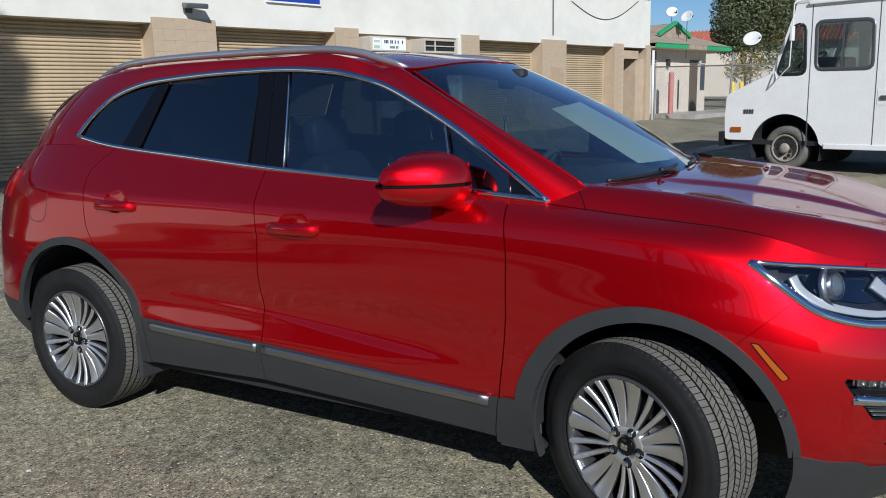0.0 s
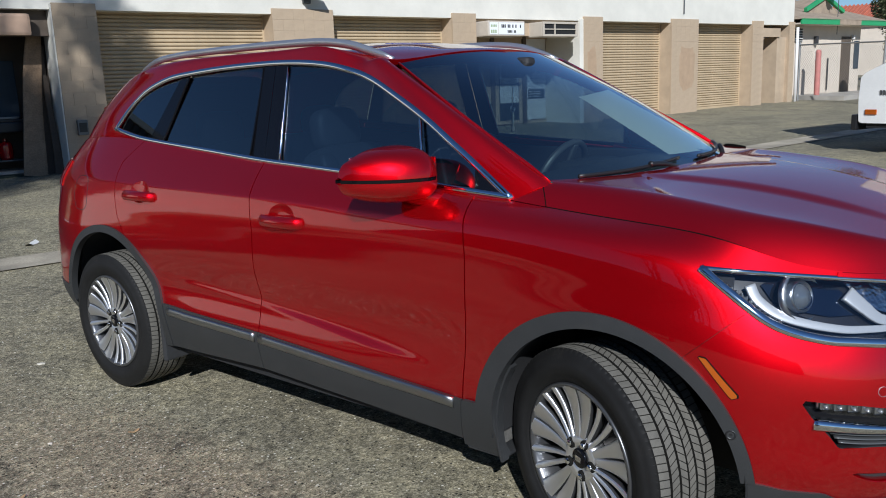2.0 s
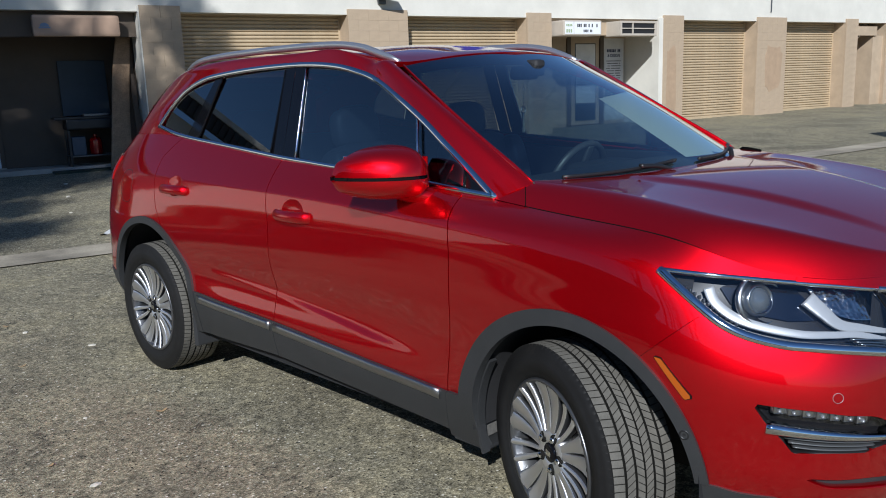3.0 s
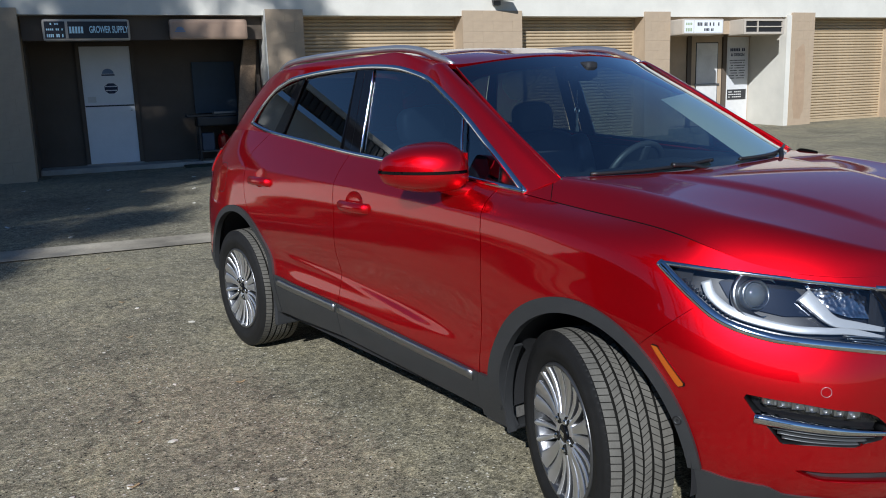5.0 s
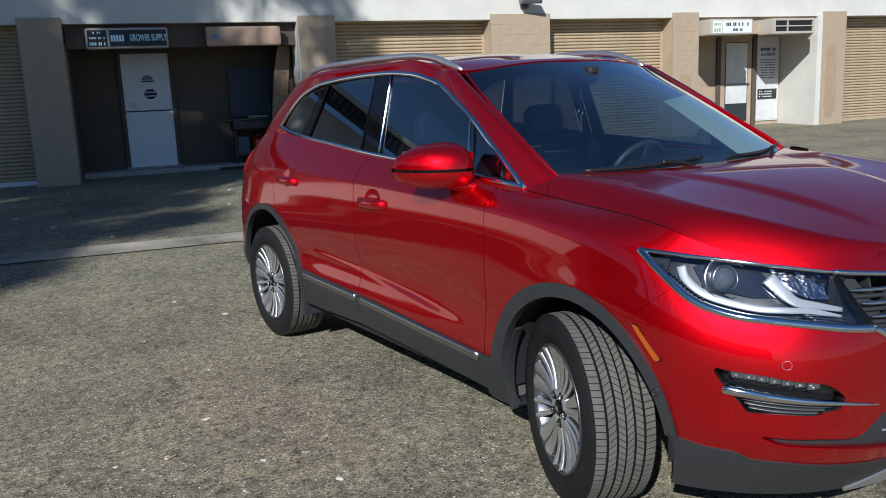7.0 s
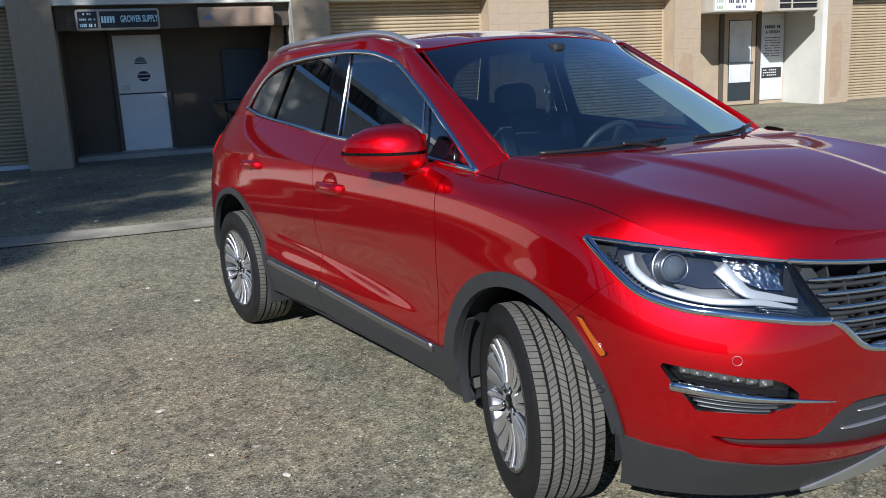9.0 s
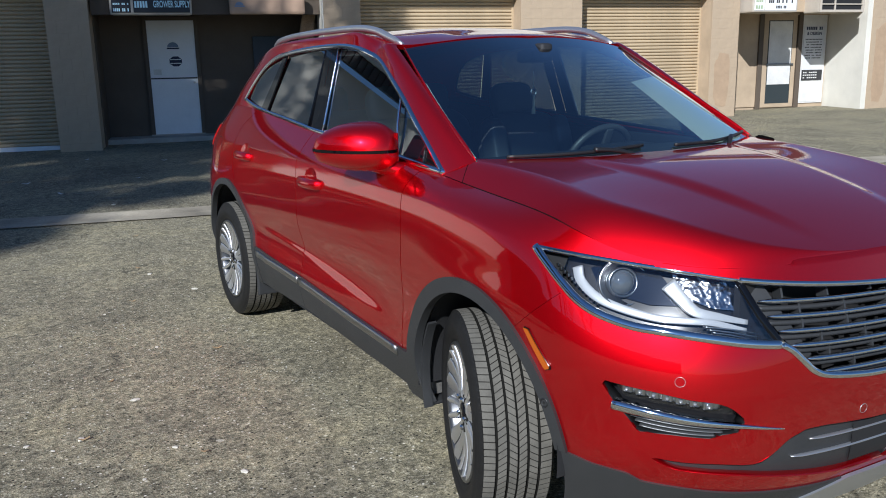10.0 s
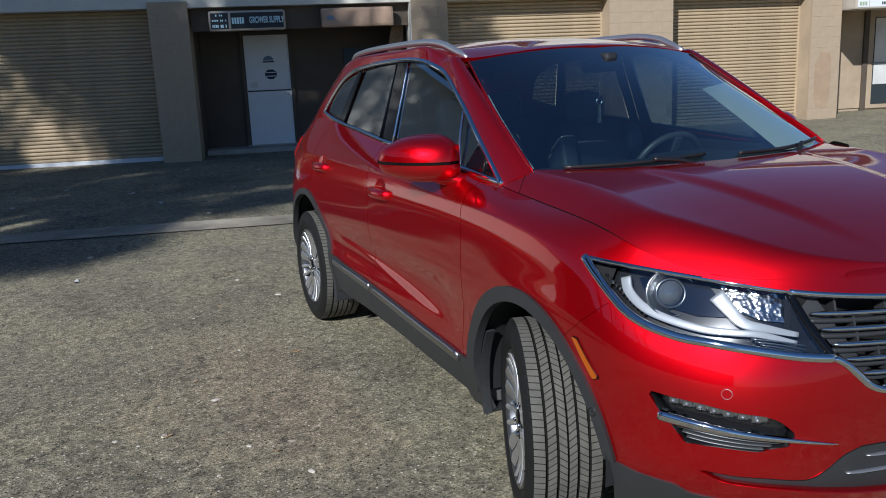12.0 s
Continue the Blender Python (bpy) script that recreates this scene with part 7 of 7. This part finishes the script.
def wire_mesh(a, b, h):
    """Crossing wires as thin strips."""
    bm = bmesh.new()
    L = (b - a).length
    u = (b - a) / L
    n = int(L / .10)
    for k in range(-int(h / .10), n):
        for s in (0, 1):
            x0, z0, x1, z1 = k * .10, 0.0, k * .10 + h, h
            if x0 < 0:
                z0, x0 = -x0, 0.0
            if x1 > L:
                z1, x1 = h - (x1 - L), L
            if s:
                z0, z1 = h - z0, h - z1
            p, q = a + u * x0, a + u * x1
            g0, g1 = ground_z(p.x, p.y), ground_z(q.x, q.y)
            w = .004
            vs4 = [bm.verts.new((p.x, p.y, g0 + z0 - w)), bm.verts.new((q.x, q.y, g1 + z1 - w)), bm.verts.new((q.x, q.y, g1 + z1 + w)), bm.verts.new((p.x, p.y, g0 + z0 + w))]
            bm.faces.new(vs4)
    return bm


for a, b in ((F0, F1), (F1, F2)):
    tagged(part("wire", wire_mesh(a, b, 1.75), M_WIRE, fence, "galvanised wire"), kind="stuff")
    bm = cyl(bmesh.new(), (a.x, a.y, ground_z(*a) + 1.76), (b.x, b.y, ground_z(*b) + 1.76), .022, seg=8)
    part("top_rail", bm, M_WIRE, fence)
for p, h, lean in ((F0, 1.85, 0), (F1, 2.1, 4), (F1.lerp(F2, .35), 1.85, 0), (F1.lerp(F2, .7), 1.85, 0), (F2, 1.85, 0)):
    z = ground_z(*p)
    part("post", cyl(bmesh.new(), (p.x, p.y, z - .05), (p.x + .02 * lean, p.y, z + h), .032, seg=10), M_WIRE, fence)

# far red-tiled building
rb = thing("far_building", "far building with a red tile roof", "building", pose(-12, 66, .6, 0, 0, 0))
part("wall", boxm(-14, 10, 0, 8, 0, 4.3), M_CREAM, rb)
bm = bmesh.new()
v8 = [bm.verts.new(p) for p in ((-15, -.8, 4.2), (11, -.8, 4.2), (11, 4, 5.6), (-15, 4, 5.6), (-15, 9, 4.2), (11, 9, 4.2))]
for f in ((0, 1, 2, 3), (3, 2, 5, 4), (0, 3, 4), (1, 5, 2)):
    bm.faces.new([v8[i] for i in f])
part("roof", bm, M_TILE, rb, "red tile roof")
bm = bmesh.new()
for i in range(86):
    cyl(bm, (-15 + .3 * i, -.82, 4.24), (-15 + .3 * i, 3.98, 5.64), .07, seg=6)
tagged(part("tile_row", bm, M_TILE, rb), kind="stuff")


# ---- trees ----
def tree(name, x, y, height, crown_c, crown_r, leaves, size, seed, label, mat, limbs=9, clumps=26, spread=.34):
    rnd = random.Random(seed)
    g = ground_z(x, y)
    t = thing(name, label, "tree", pose(x, y, g))
    bm = bmesh.new()
    cz = crown_c[2]
    pts = [Vector((0, 0, -.2))]
    for k in range(1, 7):
        pts.append(Vector((rnd.uniform(-.15, .15) * k * .5, rnd.uniform(-.15, .15) * k * .5, cz * k / 6)))
    for k in range(6):
        cyl(bm, pts[k], pts[k + 1], .10 * height / 9 * (1 - k / 7.5), .10 * height / 9 * (1 - (k + 1) / 7.5), 10)
    centres = []
    for k in range(clumps):
        th, ph = rnd.uniform(0, 2 * math.pi), math.acos(rnd.uniform(-.75, 1))
        r = rnd.uniform(.45, .98)
        centres.append(Vector((crown_c[0] + crown_r[0] * r * math.sin(ph) * math.cos(th), crown_c[1] + crown_r[1] * r * math.sin(ph) * math.sin(th), cz + crown_r[2] * r * math.cos(ph))))
    for k in range(limbs):
        c = centres[k]
        s = pts[rnd.randint(2, 5)]
        mid = (s + c) / 2 + Vector((0, 0, rnd.uniform(-.2, .5)))
        cyl(bm, s, mid, .032 * height / 9, .022 * height / 9, 7)
        cyl(bm, mid, c, .022 * height / 9, .010 * height / 9, 6)
    part("trunk", bm, M_BARK, t, smooth=True)
    vs2, fs = [], []
    for k in range(leaves):
        c = centres[rnd.randrange(clumps)]
        sp2 = min(crown_r) * spread
        p = c + Vector((rnd.gauss(0, sp2), rnd.gauss(0, sp2), rnd.gauss(0, sp2 * .7)))
        if sum(((p[i] - (crown_c[0], crown_c[1], cz)[i]) / crown_r[i]) ** 2 for i in range(3)) > 1.15:
            continue
        a = Vector((rnd.uniform(-1, 1), rnd.uniform(-1, 1), rnd.uniform(-.7, .7))).normalized()
        b = a.orthogonal().normalized()
        q = rnd.uniform(0, 6.28)
        b = (b * math.cos(q) + a.cross(b) * math.sin(q))
        l, w = size * rnd.uniform(.7, 1.3), size * rnd.uniform(.28, .45)
        i = len(vs2)
        vs2 += [p - a * l / 2, p + b * w / 2, p + a * l / 2, p - b * w / 2]
        fs.append((i, i + 1, i + 2, i + 3))
    me = bpy.data.meshes.new("crown")
    me.from_pydata([tuple(v) for v in vs2], [], fs)
    me.materials.append(mat)
    tagged(part("crown", me, None, t), kind="stuff")
    return t


SHADE = "tall broad-leaved tree whose shade falls on the lot"
tree("shade_tree", 5.75, -18.6, 14.5, (0, 0, 12.0), (2.7, 2.7, 1.4), 16000, .22, 4, SHADE, M_LEAF, clumps=14, spread=0.21)
tree("shade_tree", 2.2, -22.1, 14.5, (0, 0, 12.0), (2.9, 2.9, 1.5), 17000, .22, 5, SHADE, M_LEAF, clumps=15, spread=0.22)
tree("shade_tree", -0.14, -13.0, 15.5, (0, 0, 13.0), (2.9, 2.9, 2.0), 16000, .22, 9, SHADE, M_LEAF, clumps=15, spread=0.23)
tree("shade_tree", -3.4, -16.45, 15.5, (0, 0, 13.0), (3.4, 3.4, 2.5), 32000, .22, 11, SHADE, M_LEAF, clumps=25, spread=0.21)
tree("shade_tree", 4.1, -16.7, 14.0, (0, 0, 12.0), (2.6, 2.3, 1.4), 14000, .22, 31, SHADE, M_LEAF, clumps=13, spread=0.21)
tree("shade_tree", 0.5, -15.5, 14.5, (0, 0, 12.6), (2.5, 2.5, 1.7), 20000, .22, 32, SHADE, M_LEAF, clumps=17, spread=.24)
tree("shade_tree", -1.7, -10.6, 15.0, (0, 0, 13.2), (2.2, 2.2, 1.6), 11000, .22, 34, SHADE, M_LEAF, clumps=11, spread=.24)
tree("shade_tree", 0.9, -19.3, 15.0, (0, 0, 12.8), (2.6, 2.6, 1.7), 14000, .22, 33, SHADE, M_LEAF, clumps=13, spread=0.21)
tree("far_tree", -7.4, 45.5, 7.6, (0.3, 0, 4.6), (2.15, 2.1, 3.1), 60000, .17, 12, "olive-green tree behind the small house", M_LEAF_FAR, clumps=40)
tree("garden_bush", -5.6, 34.5, 3.2, (0, 0, 1.8), (.8, .8, .9), 1500, .14, 15, "yellowish bush beside the small house", M_LEAF_YELLOW, 5, 12)
tree("garden_bush", -4.4, 40.5, 3.6, (0, 0, 1.8), (1.7, 1.2, 1.2), 2500, .18, 16, "dark green bush behind the fence", M_LEAF_FAR, 5, 14)

# ---- litter on the asphalt ----
rnd = random.Random(21)


def leaf_litter(x, y, s, mat, k):
    bm = bmesh.new()
    pts = []
    for i in range(9):
        a = 2 * math.pi * i / 9
        r = s * (0.5 + .5 * abs(math.cos(a))) * rnd.uniform(.8, 1.15)
        pts.append(bm.verts.new((r * math.cos(a), r * .55 * math.sin(a), s * .18 * math.cos(2 * a) + .006)))
    c = bm.verts.new((0, 0, .004))
    for i in range(9):
        bm.faces.new((c, pts[i], pts[(i + 1) % 9]))
    ob = part("fallen_leaf", bm, mat, smooth=True)
    ob.matrix_world = pose(x, y, ground_z(x, y) + .002, 0, 0, rnd.uniform(0, 360))
    tagged(ob, "dry tan leaf lying on the asphalt", "leaf", "fallen leaves")


for x, y, s in ((-2.1, -1.17, .03), (-1.28, -1.95, .028), (-1.9, -1.75, .02), (-3.3, -1.4, .025), (-4.6, -2.3, .05), (-6.9, .6, .12), (-4.2, -1.2, .03), (-8.3, -1.3, .06), (-7.8, -2.2, .05), (-9.4, -1.6, .06), (-10.3, -2.4, .06), (-.9, -1.55, .016), (-5.4, -1.0, .03), (-3.0, -2.4, .02), (-11.6, -.6, .05), (-10.8, .4, .05), (-9.1, -.3, .04)):
    leaf_litter(x, y, s, M_DRY_LEAF if s < .04 else M_NOTICE, 0)

def stone_chip(x, y, s):
    bm = bmesh.new()
    bmesh.ops.create_icosphere(bm, subdivisions=1, radius=s)
    for v in bm.verts:
        v.co = Vector((v.co.x * rnd.uniform(.8, 1.3), v.co.y * rnd.uniform(.6, 1.0), v.co.z * .35 + s * .12))
    ob = part("stone_chip", bm, M_CHIP)
    ob.matrix_world = pose(x, y, ground_z(x, y), 0, 0, rnd.uniform(0, 360))
    tagged(ob, "small pale stone chip on the asphalt", "stone", "stone chips")


for x, y, s in ((-1.29, -1.96, .020), (-1.6, -1.69, .022), (-1.34, -2.16, .013), (-1.24, -2.07, .010), (-1.01, -1.64, .014), (-.66, -1.46, .018), (-5.48, -2.18, .035), (-3.97, -1.16, .020), (-3.38, -.98, .022), (-.8, -1.8, .010), (-2.6, -1.9, .010), (-3.1, -1.6, .011), (-1.75, -2.3, .009), (-2.3, -1.45, .012), (-7.2, -.9, .03), (-6.4, -1.7, .03), (.1, -1.75, .012), (-.35, -2.0, .010), (-9.0, -3.0, .04), (-8.6, .9, .03), (-10.0, 1.4, .04), (-11.4, 1.9, .04)):
    stone_chip(x, y, s)

# blocks of the pillars
for ob, a0, a1 in PILLAR_OBS:
    n = max(1, round((a1 - a0) / .42))
    w = (a1 - a0) / n
    g = front_ground((a0 + a1) / 2)
    rows = int((2.92 - g) / .2) + 1
    for r in range(rows):
        z = 2.92 - .2 * (r + 1)
        edges = [a0 + w * i for i in range(n + 1)] if r % 2 == 0 or n == 1 else [a0] + [a0 + w * (i + .5) for i in range(n)] + [a1]
        for e0, e1 in zip(edges, edges[1:]):
            part("block", block_mesh(e1 - e0, .2), None, ob, m=Matrix.Translation((e0, 0, z)))
